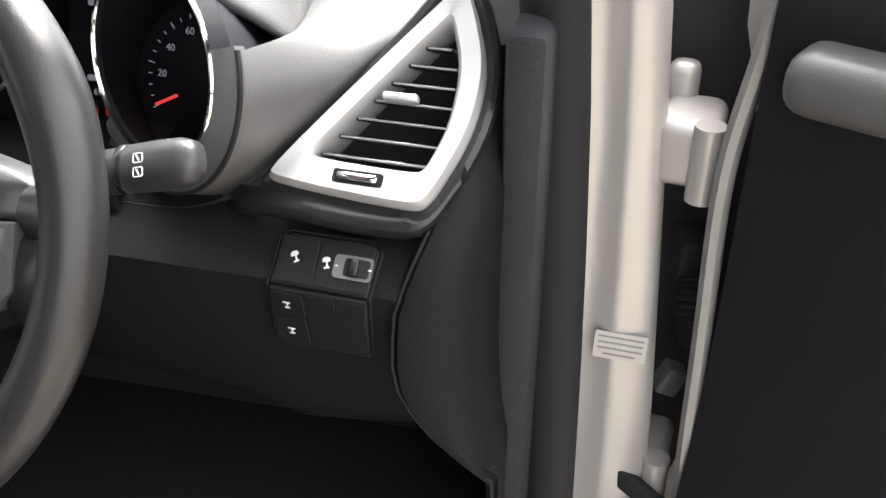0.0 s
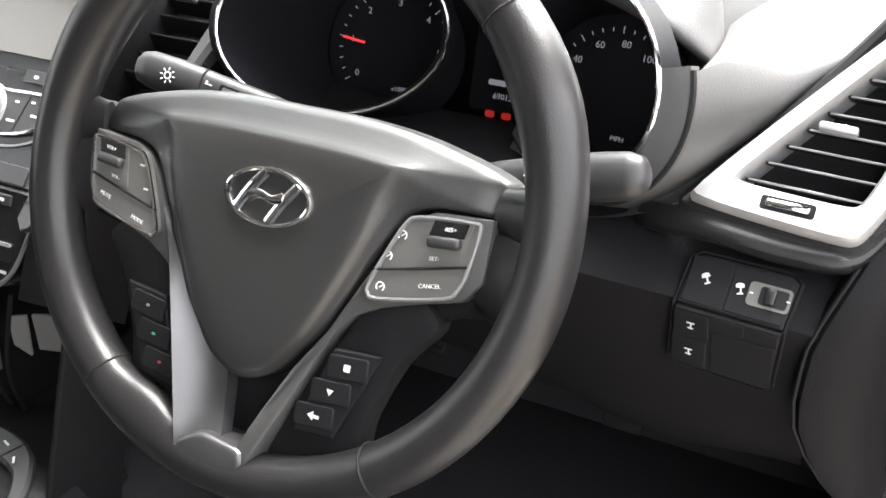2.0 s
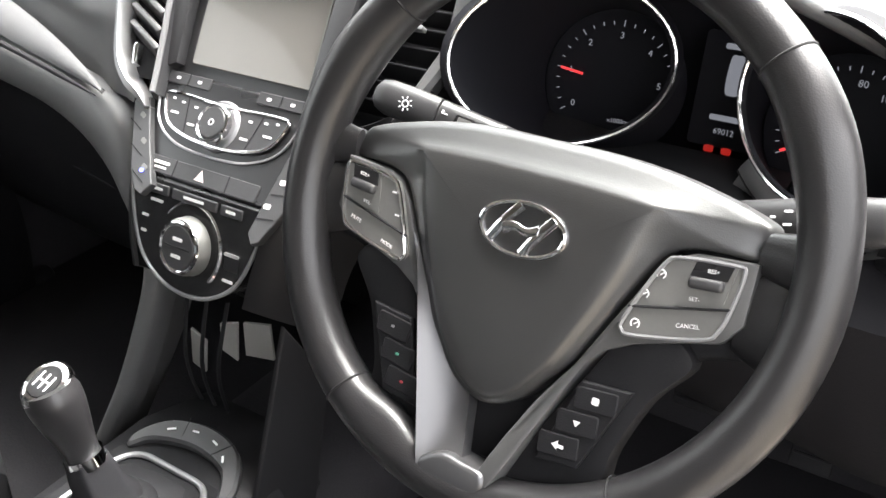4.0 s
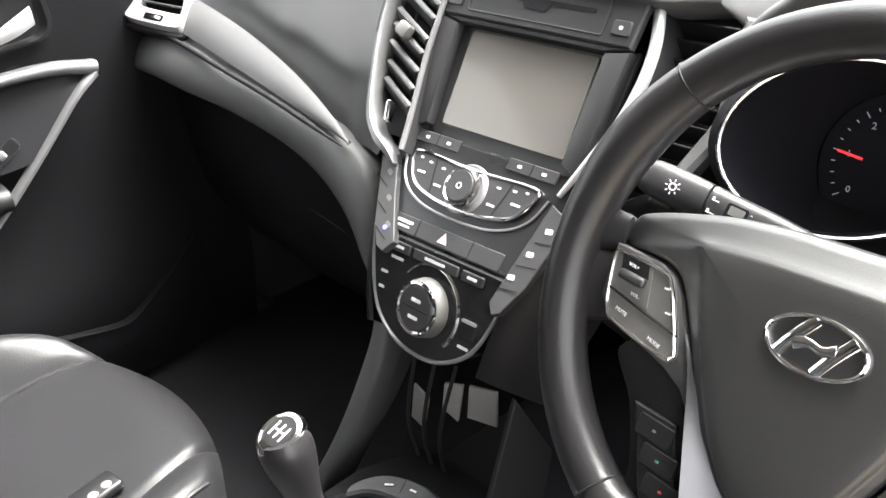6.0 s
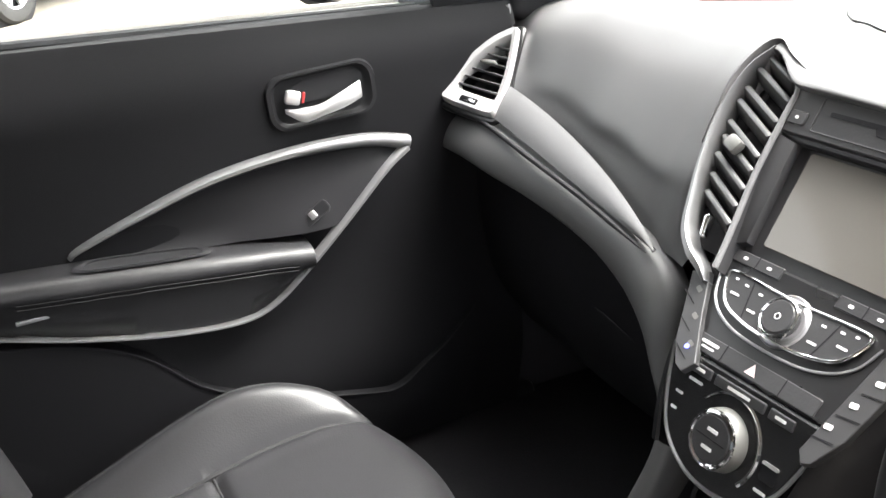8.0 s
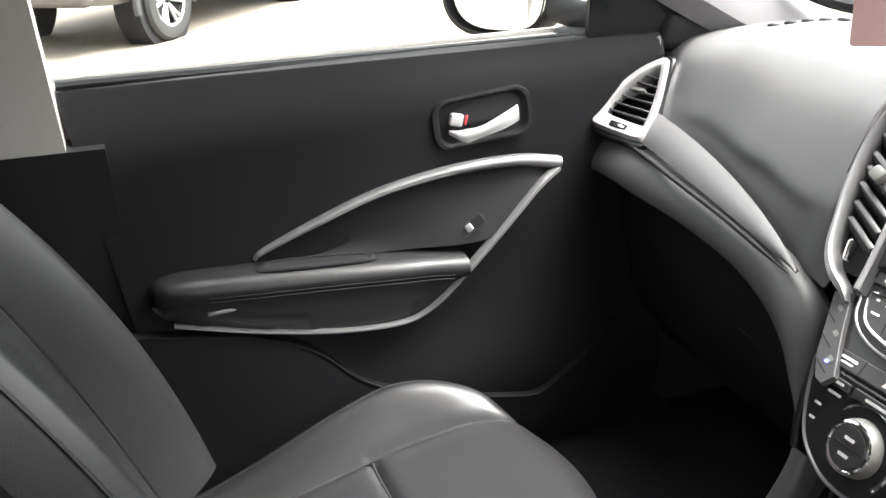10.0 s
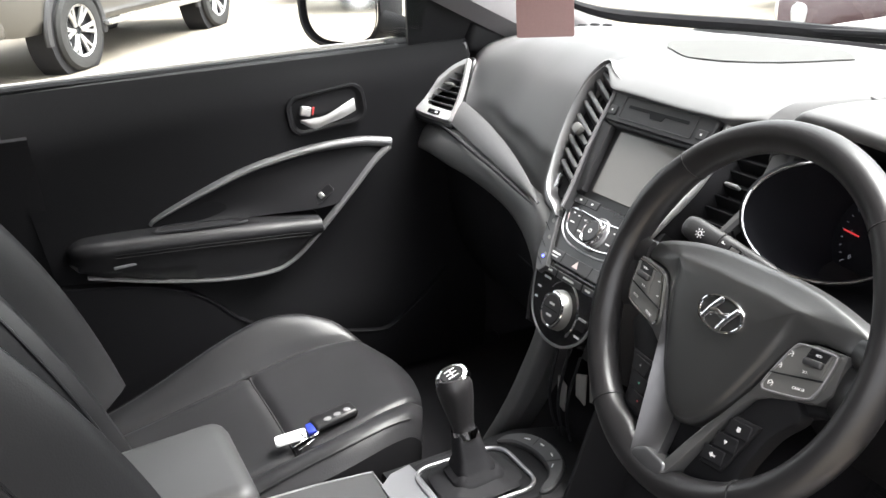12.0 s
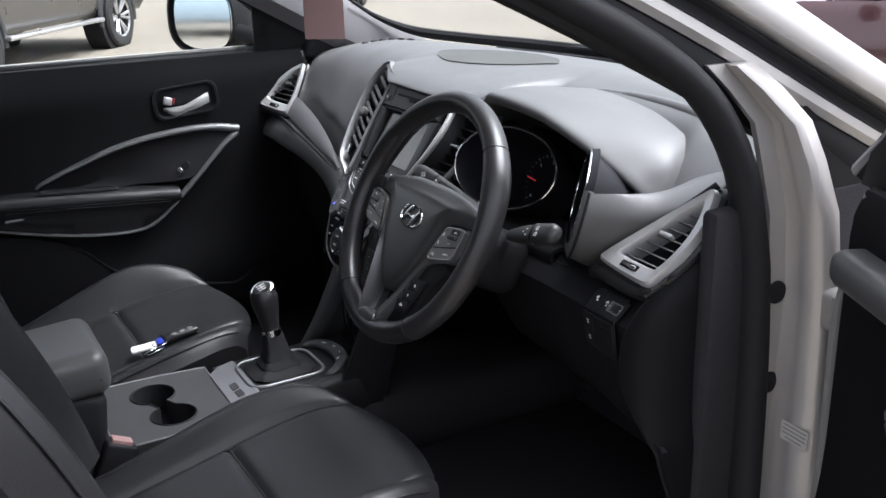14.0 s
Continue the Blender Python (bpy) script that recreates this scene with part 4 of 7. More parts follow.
ridge = [Vector((p.x, p.y, pad_z(p.x, p.y) - 0.007)) for p in spline([(0.15, 0.40, 0), (0.25, 0.44, 0), (0.35, 0.462, 0), (0.45, 0.466, 0), (0.55, 0.455, 0), (0.63, 0.430, 0), (0.69, 0.400, 0), (0.735, 0.372, 0), (0.765, 0.345, 0)], 44)]
part("dash_ridge", tube(ridge, lambda u: 0.002 + 0.011 * min(1, u * 3), 12), M_PAD, dashboard, "raised rim along the dash top", smooth=60)
speaker_and_defrost()


# ---- centre stack ----
STACK = axes((0, 0.088, 0.92), (1, 0, 0), (0, 0.655, 0.755))


def at_stack(x, v, w):
    return STACK @ Vector((x, v, w))


def stack_label(x, v, w, h, mat, parent, lift=0.0062, name="print_line"):
    return part(name, plate(rrect(w, h, min(w, h) * 0.25, 1), 0.0003, (STACK2 @ pose(x, v + 0.012, lift)) if v < -0.012 else STACK @ pose(x, v, lift)), mat, parent)


STACK2 = STACK @ pose(0, -0.012, 0, 19, 0, 0)


stack = thing("centre_stack", "black centre stack with a blank display, radio and heater controls", "console")


def build_stack():
    # main face: lower control field, tapering to a rounded foot
    part("control_panel", plate([(-0.118, 0.095), (-0.112, 0.05), (-0.094, -0.012), (0.094, -0.012), (0.112, 0.05), (0.118, 0.095)], 0.03, STACK @ pose(0, 0, -0.025), 0.003), M_GLOSS, stack, "black control panel")
    low = [(-0.094, 0.002), (-0.084, -0.04), (-0.066, -0.078), (-0.034, -0.100), (0, -0.106), (0.034, -0.100), (0.066, -0.078), (0.084, -0.04), (0.094, 0.002)]
    part("climate_panel", plate([(p.x, p.y) for p in spline([(x, v, 0) for x, v in low], 36)], 0.03, STACK2 @ pose(0, 0, -0.025), 0.003), M_GLOSS, stack, "black climate panel")
    foot = spline([STACK2 @ Vector((x, v, 0.004)) for x, v in low], 40)
    part("foot_rim", tube(foot, 0.0022, 6), M_TRIMGREY, stack)
    # housing walls back into the dash
    secs = []
    edge = [(-0.150, 0.285, 0.03), (-0.165, 0.22, 0.02), (-0.150, 0.12, 0.0), (-0.118, 0.06, 0.0), (-0.098, -0.02, 0.0), (-0.088, -0.07, -0.014), (-0.080, -0.105, -0.03)]
    for s in (-1, 1):
        if s > 0:
            edge[:3] = [(-0.206, 0.285, -0.03), (-0.206, 0.20, -0.03), (-0.180, 0.11, -0.012)]
        e = spline([(s * -x, v, w) for x, v, w in edge], 30)
        part("side_wall", shell([[at_stack(p.x + s * a, p.y, p.z + b) for p in e] for a, b in ((-0.004, 0.0), (0.006, -0.006), (0.014, -0.03), (0.018, -0.07), (0.02, -0.12))], 0.004), M_DARK, stack, "dark side of the stack")
    # upper fascia, more upright than the controls: display recess and disc slot panel
    up = STACK @ pose(0.004, 0.095, 0.009, 9, 0, 0)
    part("display_bezel", plate([(-0.112, -0.004), (0.112, -0.004), (0.120, 0.121), (-0.120, 0.121)], 0.004, up @ pose(0, 0, -0.017)), M_BTN, stack, "black display bezel")
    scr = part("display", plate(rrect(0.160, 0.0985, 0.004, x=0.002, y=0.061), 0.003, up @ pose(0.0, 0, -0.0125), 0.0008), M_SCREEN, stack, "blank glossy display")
    part("display_line", plate(rrect(0.0016, 0.096, 0.0005, 1, x=0.0805, y=0.061), 0.0004, up @ pose(0, 0, -0.0093)), M_BTNGREY, scr)
    for s in (-1, 1):
        side = [(s * 0.087, 0.008), (s * 0.108, -0.002), (s * 0.118, 0.118), (s * 0.091, 0.113)]
        part("display_cheek", plate(side, 0.012, up @ pose(0, 0, -0.010), 0.004, 2), M_BTN, stack)
    part("display_brow", plate([(-0.090, 0.1125), (0.090, 0.1125), (0.118, 0.1195), (-0.118, 0.1195)], 0.012, up @ pose(0, 0, -0.011), 0.002), M_RUBBER, stack, "shadow gap over the display")
    strip = part("disc_panel", plate([(-0.117, 0.1195), (0.117, 0.1195), (0.121, 0.166), (0.112, 0.172), (-0.112, 0.172), (-0.121, 0.166)], 0.008, up @ pose(0, 0, -0.006), 0.002), M_BTN, stack, "black disc slot panel")
    sl = up @ pose(0, -0.109, 0.0021)
    part("disc_slot", plate(rrect(0.138, 0.0045, 0.001, 1, y=0.256), 0.0006, sl), M_RUBBER, strip, "narrow disc slot")
    part("slot_notch", plate([(-0.020, 0.257), (0.020, 0.257), (0.013, 0.247), (-0.013, 0.247)], 0.0006, sl @ pose(0, 0, 0.0003)), M_RUBBER, strip)
    part("slot_frame", tube([sl @ Vector((x, y, 0)) for x, y in rrect(0.166, 0.034, 0.003, y=0.253)], 0.0009, 6, closed=True), M_DECK, strip)
    for s in (-1, 1):
        b = part("eject_button", plate(rrect(0.020, 0.014, 0.003, x=s * 0.102, y=0.245), 0.003, sl @ pose(0, 0, -0.001), 0.001), M_DECK, strip)
        part("button_mark", plate(rrect(0.0040, 0.0034, 0.001, x=s * 0.102, y=0.245), 0.0003, sl @ pose(0, 0, 0.0022)), M_WHITE, b)
    # lens-shaped vent beside the display, in a satin fin that runs to a point
    OUT = [(-0.167, 0.292, 0.040), (-0.184, 0.263, 0.040), (-0.187, 0.216, 0.038), (-0.177, 0.168, 0.035), (-0.160, 0.121, 0.031), (-0.1455, 0.089, 0.028), (-0.126, 0.070, 0.025), (-0.108, 0.060, 0.020), (-0.096, 0.050, 0.014)]
    INN = [(-0.166, 0.290, 0.039), (-0.138, 0.277, 0.038), (-0.116, 0.256, 0.036), (-0.1134, 0.233, 0.034), (-0.111, 0.198, 0.031), (-0.108, 0.161, 0.027), (-0.102, 0.124, 0.023), (-0.0965, 0.091, 0.020), (-0.092, 0.066, 0.019)]
    out_line, in_line = spline(OUT, 50), spline(INN, 40)

    def across(line, v):
        return min(line, key=lambda p: abs(p.y - v))

    for s in (-1, 1):
        if s < 0:
            secs = []
            for i, p in enumerate(out_line):
                u = i / 49
                t = (out_line[min(i + 1, 49)] - out_line[max(i - 1, 0)])
                n = Vector((t.y, -t.x, 0)).normalized() * -1
                wd = 0.0020 + 0.0060 * u ** 1.6 * min(1.0, (1 - u) / 0.22 + 0.10)
                secs.append([STACK @ (p + n * a * wd + Vector((0, 0, c))) for a, c in ((-0.9, -0.030), (-1, -0.004), (-0.75, 0.003), (0.3, 0.004), (0.9, 0.0), (1, -0.022))])
            part("silver_fin", loft(secs, closed=True, caps=True), M_DOORLINE, stack, "satin silver fin beside the display", smooth=50)
            part("fin_flank", loft([[STACK @ (p + Vector((-0.004, 0, -0.004))), STACK @ (p + Vector((-0.010, 0.002, -0.024))), STACK @ (p + Vector((-0.012, 0.004, -0.085)))] for p in out_line]), M_DARK, stack, "dark flank of the fin")
            part("inner_rail", tube([STACK @ p for p in in_line], lambda u: 0.0016 + 0.0016 * min(1, u * 3), 8), M_TRIMGREY, stack, "satin inner rail")
            part("rail_wall", shell([[STACK @ (p + Vector((0.002, 0, 0))), STACK @ (p + Vector((0.008, 0, -0.045)))] for p in in_line], 0.002), M_BTN, stack)
            vent = part("centre_vent", plate([(-0.160, 0.283), (-0.184, 0.225), (-0.172, 0.15), (-0.137, 0.080), (-0.100, 0.080), (-0.112, 0.2), (-0.116, 0.262)], 0.004, STACK @ pose(0, 0, 0.0, 3, 0, 0)), M_RUBBER, stack, "narrow centre vent")
            for k in range(9):
                v = 0.116 + k * 0.0190
                a, b = across(out_line, v + 0.006), across(in_line, v - 0.004)
                c = (a + b) / 2
                wide = max(0.006, (b - a).length - 0.006)
                part("slat", rbox(wide, 0.0075, 0.018, 0.0026, 2, STACK @ pose(c.x, c.y, c.z - 0.010, -30, 0, -24)), M_DECK, vent)
            c = (across(out_line, 0.185) + across(in_line, 0.178)) / 2
            part("slat_tab", rbox(0.020, 0.016, 0.012, 0.004, 2, STACK @ pose(c.x, c.y, c.z + 0.003, 0, 0, -20)), M_BTNGREY, vent, "grey slat tab")
            part("thumbwheel", rbox(0.006, 0.024, 0.010, 0.002, 2, STACK @ pose(-0.124, 0.098, 0.026, 0, 0, 20)), M_CHROME, vent, "chrome thumbwheel")
            # the pad's hooded rim round the point of the fin
            hood = spline([(-0.189, 0.175, 0.031), (-0.192, 0.215, 0.036), (-0.189, 0.266, 0.040), (-0.169, 0.297, 0.041), (-0.138, 0.284, 0.040), (-0.106, 0.270, 0.034)], 48)
            secs = []
            for i, p in enumerate(hood):
                t = hood[min(i + 1, 47)] - hood[max(i - 1, 0)]
                n = Vector((-t.y, t.x, 0)).normalized()
                k = min(1.0, i / 16) * min(1.0, max(0.15, 1 - (i - 26) / 9))
                secs.append([STACK @ (p + n * a * k + Vector((0, 0, c))) for a, c in ((0.001, -0.016), (0.0015, -0.002), (0.005, 0.002), (0.010, 0.000), (0.016, -0.012), (0.022, -0.034))])
            part("fin_hood", loft(secs), M_PAD, stack, "padded rim hooding the fin", smooth=60)
        else:
            line = spline([at_stack(0.121, 0.268, 0.020), at_stack(0.136, 0.228, 0.020), at_stack(0.141, 0.190, 0.020), at_stack(0.135, 0.150, 0.018), at_stack(0.118, 0.105, 0.014), at_stack(0.104, 0.075, 0.009)], 30)
            part("inner_rail", tube(line, lambda u: 0.0080 - 0.0070 * max(0.0, u - 0.4), 12, flat=0.7), M_SATIN, stack, "satin silver rail beside the vent")
            vent = part("centre_vent", plate([(0.112, 0.282), (0.196, 0.282), (0.206, 0.18), (0.175, 0.09), (0.108, 0.07), (0.118, 0.12)], 0.004, STACK @ pose(0, 0, -0.034)), M_RUBBER, stack, "slatted centre vent")
            part("vent_side", shell([[p + (STACK @ Vector((a, 0, c)) - STACK @ Vector((0, 0, 0))) for p in line] for a, c in ((0.0, 0.0), (0.004, -0.03), (0.005, -0.055))], 0.002), M_RUBBER, vent)
            for k in range(9):
                v = 0.112 + k * 0.0185
                x1 = 0.176 + 0.028 * min(1, (0.275 - v) / 0.095) - 0.4 * max(0, 0.14 - v)
                x0 = min(line, key=lambda p: abs((STACK.inverted() @ p).y - v)).x
                part("slat", rbox(x1 - x0 + 0.008, 0.0030, 0.020, 0.001, 1, STACK @ pose((x1 + x0) / 2 + 0.004, v, -0.018, -28, 0, 0)), M_DARK, vent)
            part("slat_tab", rbox(0.024, 0.005, 0.010, 0.002, 2, STACK @ pose(0.168, 0.188, -0.004)), M_TRIMGREY, vent, "grey slat tab")
            part("vent_cheek", plate([(0.190, 0.276), (0.226, 0.274), (0.230, 0.22), (0.216, 0.16), (0.192, 0.10), (0.178, 0.10), (0.204, 0.18)], 0.016, STACK @ pose(0, 0, -0.020), 0.004), M_PAD, stack, "grey cheek between the vent and the dials")
        # seat heater buttons below the fin
        col = [(0.100, 0.066), (0.126, 0.056), (0.112, -0.012), (0.098, -0.042), (0.090, -0.046), (0.082, -0.036)]
        if s < 0:
            col = [(-0.100, 0.062), (-0.120, 0.055), (-0.089, -0.012), (-0.073, -0.032), (-0.062, -0.035), (-0.053, -0.022), (-0.078, 0.020)]
        heat = part("heater_strip", plate(col, 0.008, STACK @ pose(0, 0, 0.0 if s > 0 else 0.004), 0.0008), M_DECK, stack, "grey strip of seat heater buttons")
        for k in range(3):
            v = 0.042 - 0.025 * k
            xc = 0.110 - 0.0085 * k if s > 0 else -0.099 + 0.0145 * k
            top = STACK @ pose(xc, v, 0.0083 if s > 0 else 0.0123, 0, 0, s * (8 if s > 0 else 24))
            part("heater_gap", plate(rrect(0.022, 0.0012, 0.0003, 1, y=-0.012), 0.0003, top), M_RUBBER, heat)
            part("heater_symbol", plate(rrect(0.008, 0.005, 0.001, 1), 0.0003, top), M_WHITE if s > 0 else M_BTNGREY, heat)
        if s < 0:
            part("heater_lamp", plate(rrect(0.005, 0.004, 0.001, 1), 0.0004, STACK @ pose(-0.072, -0.012, 0.0125)), M_BLUEL, heat, "small lit blue lamp")


build_stack()


def build_radio():
    """The wing-shaped radio keypad with its chrome outline and knob, and the buttons above it."""
    wing = [Vector((x, y, 0)) for x, y in rounded([(-0.078, 0.0755), (0.0, 0.0715), (0.078, 0.0755), (0.084, 0.070), (0.072, 0.046), (0.058, 0.0375), (0.025, 0.0310), (-0.025, 0.0310), (-0.058, 0.0375), (-0.072, 0.046), (-0.084, 0.070)])]
    pad = part("radio_keypad", plate([(p.x, p.y) for p in wing], 0.004, STACK @ pose(0, 0, 0.004), 0.0015), M_BTN, stack, "wing-shaped radio keypad")
    part("chrome_outline", tube([at_stack(p.x, p.y, 0.0078) for p in wing], 0.0017, 8, closed=True), M_CHROME, pad, "chrome outline")
    lower = spline([(-0.094, 0.068, 0), (-0.084, 0.045, 0), (-0.064, 0.0300, 0), (-0.03, 0.0215, 0), (0.03, 0.0215, 0), (0.064, 0.0300, 0), (0.084, 0.045, 0), (0.094, 0.068, 0)], 40)
    part("outer_outline", tube([at_stack(p.x, p.y, 0.0060) for p in lower], 0.0015, 6), M_DOORTRIM, pad, "thin satin line")
    k = STACK @ pose(0, 0.052, 0.006)
    knob = part("volume_knob", lathe([(0, 0.0135), (0.0150, 0.0135), (0.0165, 0.0120), (0.0170, 0.0)], 36, k), M_BTN, pad, "round volume knob")
    part("knob_ring", lathe([(0.0166, 0.0120), (0.0180, 0.0135), (0.0195, 0.0125), (0.0205, 0.004), (0.0205, 0.0)], 36, k), M_CHROME, knob, "chrome knob ring")
    part("knob_collar", lathe([(0.0205, 0.002), (0.0245, 0.0035), (0.0262, 0.0015), (0.0262, -0.002)], 36, k), M_DOORTRIM, knob, "satin knob collar")
    part("power_mark", tube([k @ Vector((0.0028 * math.cos(t), 0.0028 * math.sin(t), 0.0137)) for t in [j * math.tau / 14 for j in range(14)]], 0.0006, 5, closed=True), M_WHITE, knob)
    for s in (-1, 1):
        for x in (0.046,):
            part("key_gap", plate(rrect(0.0011, 0.036, 0.0003, 1), 0.0003, STACK @ pose(s * x, 0.054, 0.0082, 0, 0, s * -14)), M_RUBBER, pad)
        for dx, dy, w in ((0.070, 0.068, 0.004), (0.056, 0.066, 0.005), (0.037, 0.064, 0.005), (0.063, 0.054, 0.011), (0.036, 0.046, 0.010)):
            part("key_mark", plate(rrect(w, 0.0022, 0.0005, 1), 0.0003, STACK @ pose(s * dx, dy, 0.0083)), M_WHITE, pad)
        bar = part("map_bar", plate(rrect(0.060, 0.0125, 0.0015), 0.003, STACK @ pose(s * 0.062, 0.0895, 0.0035), 0.0008), M_BTN, stack, "pair of black map buttons")
        part("bar_gap", plate(rrect(0.0010, 0.0125, 0.0003, 1), 0.0003, STACK @ pose(s * 0.062, 0.0895, 0.0066)), M_RUBBER, bar)
        for dx in (0.047, 0.077):
            part("key_mark", plate(rrect(0.0055, 0.0030, 0.0008, 1), 0.0003, STACK @ pose(s * dx, 0.0895, 0.0066)), M_WHITE, bar)
    # hazard row
    row = part("hazard_bar", plate(rrect(0.150, 0.017, 0.002, y=0.0), 0.002, STACK @ pose(0, 0.000, 0.0045), 0.0006), M_BTN, stack, "row of black buttons with the hazard triangle")
    part("hazard_triangle", joined(plate([(-0.0065, -0.005), (0.0065, -0.005), (0, 0.006)], 0.0004, STACK @ pose(0.0, 0.0, 0.0066))), material("hazard_print", (0.75, 0.62, 0.60), 0.5), row, "pale hazard triangle")
    for x in (-0.036, 0.036):
        part("button_gap", plate(rrect(0.0012, 0.017, 0.0003, 1), 0.0003, STACK @ pose(x, 0, 0.0066)), M_RUBBER, row)
    stack_label(-0.055, 0.002, 0.022, 0.003, M_WHITE, row, 0.0067)
    stack_label(-0.055, -0.003, 0.016, 0.002, M_WHITE, row, 0.0067)
    for x, w in ((-0.050, 0.028), (0.0, 0.062), (0.050, 0.028)):
        b = part("climate_button", plate(rrect(w, 0.010, 0.0015), 0.0025, STACK2 @ pose(x, -0.010, 0.0045), 0.0008), M_BTN, stack)
        stack_label(x, -0.022, w * 0.45, 0.003, M_WHITE, b, 0.0072)
    for x, v, w in ((-0.052, -0.034, 0.018), (-0.066, -0.052, 0.010), (-0.066, -0.068, 0.008), (0.056, -0.088, 0.014)):
        stack_label(x, v, w, 0.003, M_WHITE, stack, 0.0053)
    # air temperature dial
    d = STACK2 @ pose(0.0, -0.056, 0.0)
    dial = part("temperature_dial", lathe([(0, 0.021), (0.021, 0.021), (0.0225, 0.0195), (0.0225, 0.017)], 40, d), M_BTN, stack, "black dial with silver ring")
    part("dial_ring", lathe([(0.0225, 0.0200), (0.0240, 0.0212), (0.0262, 0.0205), (0.0268, 0.0185)], 40, d), M_CHROME, dial, "thin chrome dial ring")
    part("dial_side", lathe([(0.0268, 0.0185), (0.0285, 0.014), (0.0295, 0.006), (0.031, 0.0)], 40, d), M_BTNGREY, dial)
    part("dial_collar", lathe([(0.031, 0.0), (0.037, 0.001), (0.038, 0.004), (0.035, 0.005), (0.031, 0.004)], 40, d), M_GLOSS, dial)
    arc = [d @ Vector((0.0425 * math.cos(radians(a)), 0.0425 * math.sin(radians(a)), 0.0045)) for a in range(-40, 150, 8)]
    part("scale_arc", tube(arc, lambda u: 0.0026 - 0.0012 * u, 6), M_CHROME, dial, "silver temperature scale")
    part("dial_split", plate(rrect(0.036, 0.0012, 0.0003, 1), 0.0003, d @ pose(0, 0, 0.0212)), M_RUBBER, dial)
    for y in (0.008, -0.009):
        part("dial_print", plate(rrect(0.013, 0.0035, 0.0006, 1), 0.0003, d @ pose(0, y, 0.0213)), M_WHITE, dial)
    sensor = part("power_socket", plate(rrect(0.018, 0.016, 0.003), 0.0014, STACK2 @ pose(0.058, -0.058, 0.0045)), M_RUBBER, stack, "small recessed switch")
    part("socket_lip", plate(rrect(0.018, 0.003, 0.001, 1), 0.002, STACK2 @ pose(0.058, -0.050, 0.0055)), M_SATIN, sensor)


build_radio()



# ---- steering wheel ----
M_GREENP = material("green_print", (0.08, 0.28, 0.20), 0.5)
M_REDPRINT = material("red_print", (0.40, 0.05, 0.06), 0.5)
TH = radians(27.5)
WHEEL = axes((0.405, 0.0, 1.02), (1, 0, 0), (0, math.sin(TH), math.cos(TH)))


def build_wheel():
    wheel = thing("steering_wheel", "black leather steering wheel with a silver V spoke", "steering wheel", place=WHEEL)
    n, R, zr = 96, 0.1838, -0.004
    rim_secs = []
    off = Vector((0.003, 0.006, 0))
    for k in range(n):
        a = k * math.tau / n
        d = math.degrees(a)
        # thumb swellings at ten and two, and a stub beside the foot of the V
        grip = 0.0022 * (math.exp(-((d - 28) / 14) ** 2) + math.exp(-((d - 152) / 14) ** 2))
        stub = 0.007 * math.exp(-((d - 248) / 9) ** 2)
        r = 0.0170 + grip
        c = Vector((math.cos(a), math.sin(a), 0))
        sec = []
        for j in range(20):
            t = j * math.tau / 20
            sec.append(off + c * (R + r * math.cos(t) - stub * max(0.0, -math.cos(t))) + Vector((0, 0, zr + r * 1.12 * math.sin(t))))
        rim_secs.append(sec)
    part("rim", loft(rim_secs, closed=True, ring=True), M_RIM, wheel, "black leather rim with seams")
    for deg in (44, 136, 234, 305):
        a = radians(deg)
        c = Vector((math.cos(a), math.sin(a), 0))
        loop = [off + c * (R + 0.0176 * math.cos(t)) + Vector((0, 0, zr + 0.0196 * math.sin(t))) for t in [j * math.tau / 20 for j in range(20)]]
        part("rim_seam", tube(loop, 0.0009, 6, closed=True), M_SEAM, wheel)
    # airbag cover: a raised middle shield, and lower shoulders that run out to the rim
    shoulder = [(0, 0.0625), (0.04, 0.0625), (0.08, 0.059), (0.115, 0.052), (0.140, 0.045), (0.1505, 0.038), (0.1515, 0.021), (0.130, 0.0195), (0.112, 0.018), (0.099, 0.0125), (0.0895, 0.0), (0.074, -0.030), (0.055, -0.070), (0.043, -0.086), (0.025, -0.107), (0, -0.117)]
    shield = [(0, 0.040), (0.035, 0.040), (0.062, 0.039), (0.080, 0.038), (0.085, 0.037), (0.086, 0.0355), (0.085, 0.034), (0.0825, 0.027), (0.080, 0.020), (0.0775, 0.011), (0.074, -0.002), (0.062, -0.034), (0.046, -0.068), (0.037, -0.083), (0.021, -0.102), (0, -0.111)]

    def whole(half, z):
        pts = [(x, y, z(x, y)) for x, y in half]
        return spline(pts + [(-x, y, w) for x, y, w in pts[-2:0:-1]], 120, True)

    def sink(x, y):
        """How far the edge of the cover lies below its middle."""
        return -0.0075 - 0.009 * max(0.0, (abs(x) - 0.085) / 0.065) ** 1.3 - 0.015 * max(0.0, (y - 0.030) / 0.032)

    edge = whole(shoulder, sink)
    mid = whole(shield, lambda x, y: 0.0015)
    secs = [[p + Vector((0, 0, -0.026)) for p in edge], edge]
    for f, lift in ((0.06, 0.0022), (0.3, 0.0018), (0.6, 0.0), (0.88, -0.0006), (1.0, 0.0)):
        secs.append([p * (1 - f) + q * f + Vector((0, 0, lift)) for p, q in zip(edge, mid)])
    for f, z in ((0.95, 0.0032), (0.8, 0.0044), (0.55, 0.0050), (0.3, 0.0052), (0.05, 0.0052)):
        secs.append([Vector((p.x * f, -0.025 + (p.y + 0.025) * f, z)) for p in mid])
    part("airbag_cover", loft(secs, closed=True, caps=True), M_AIRBAG, wheel, "dark grey padded airbag cover", smooth=70)
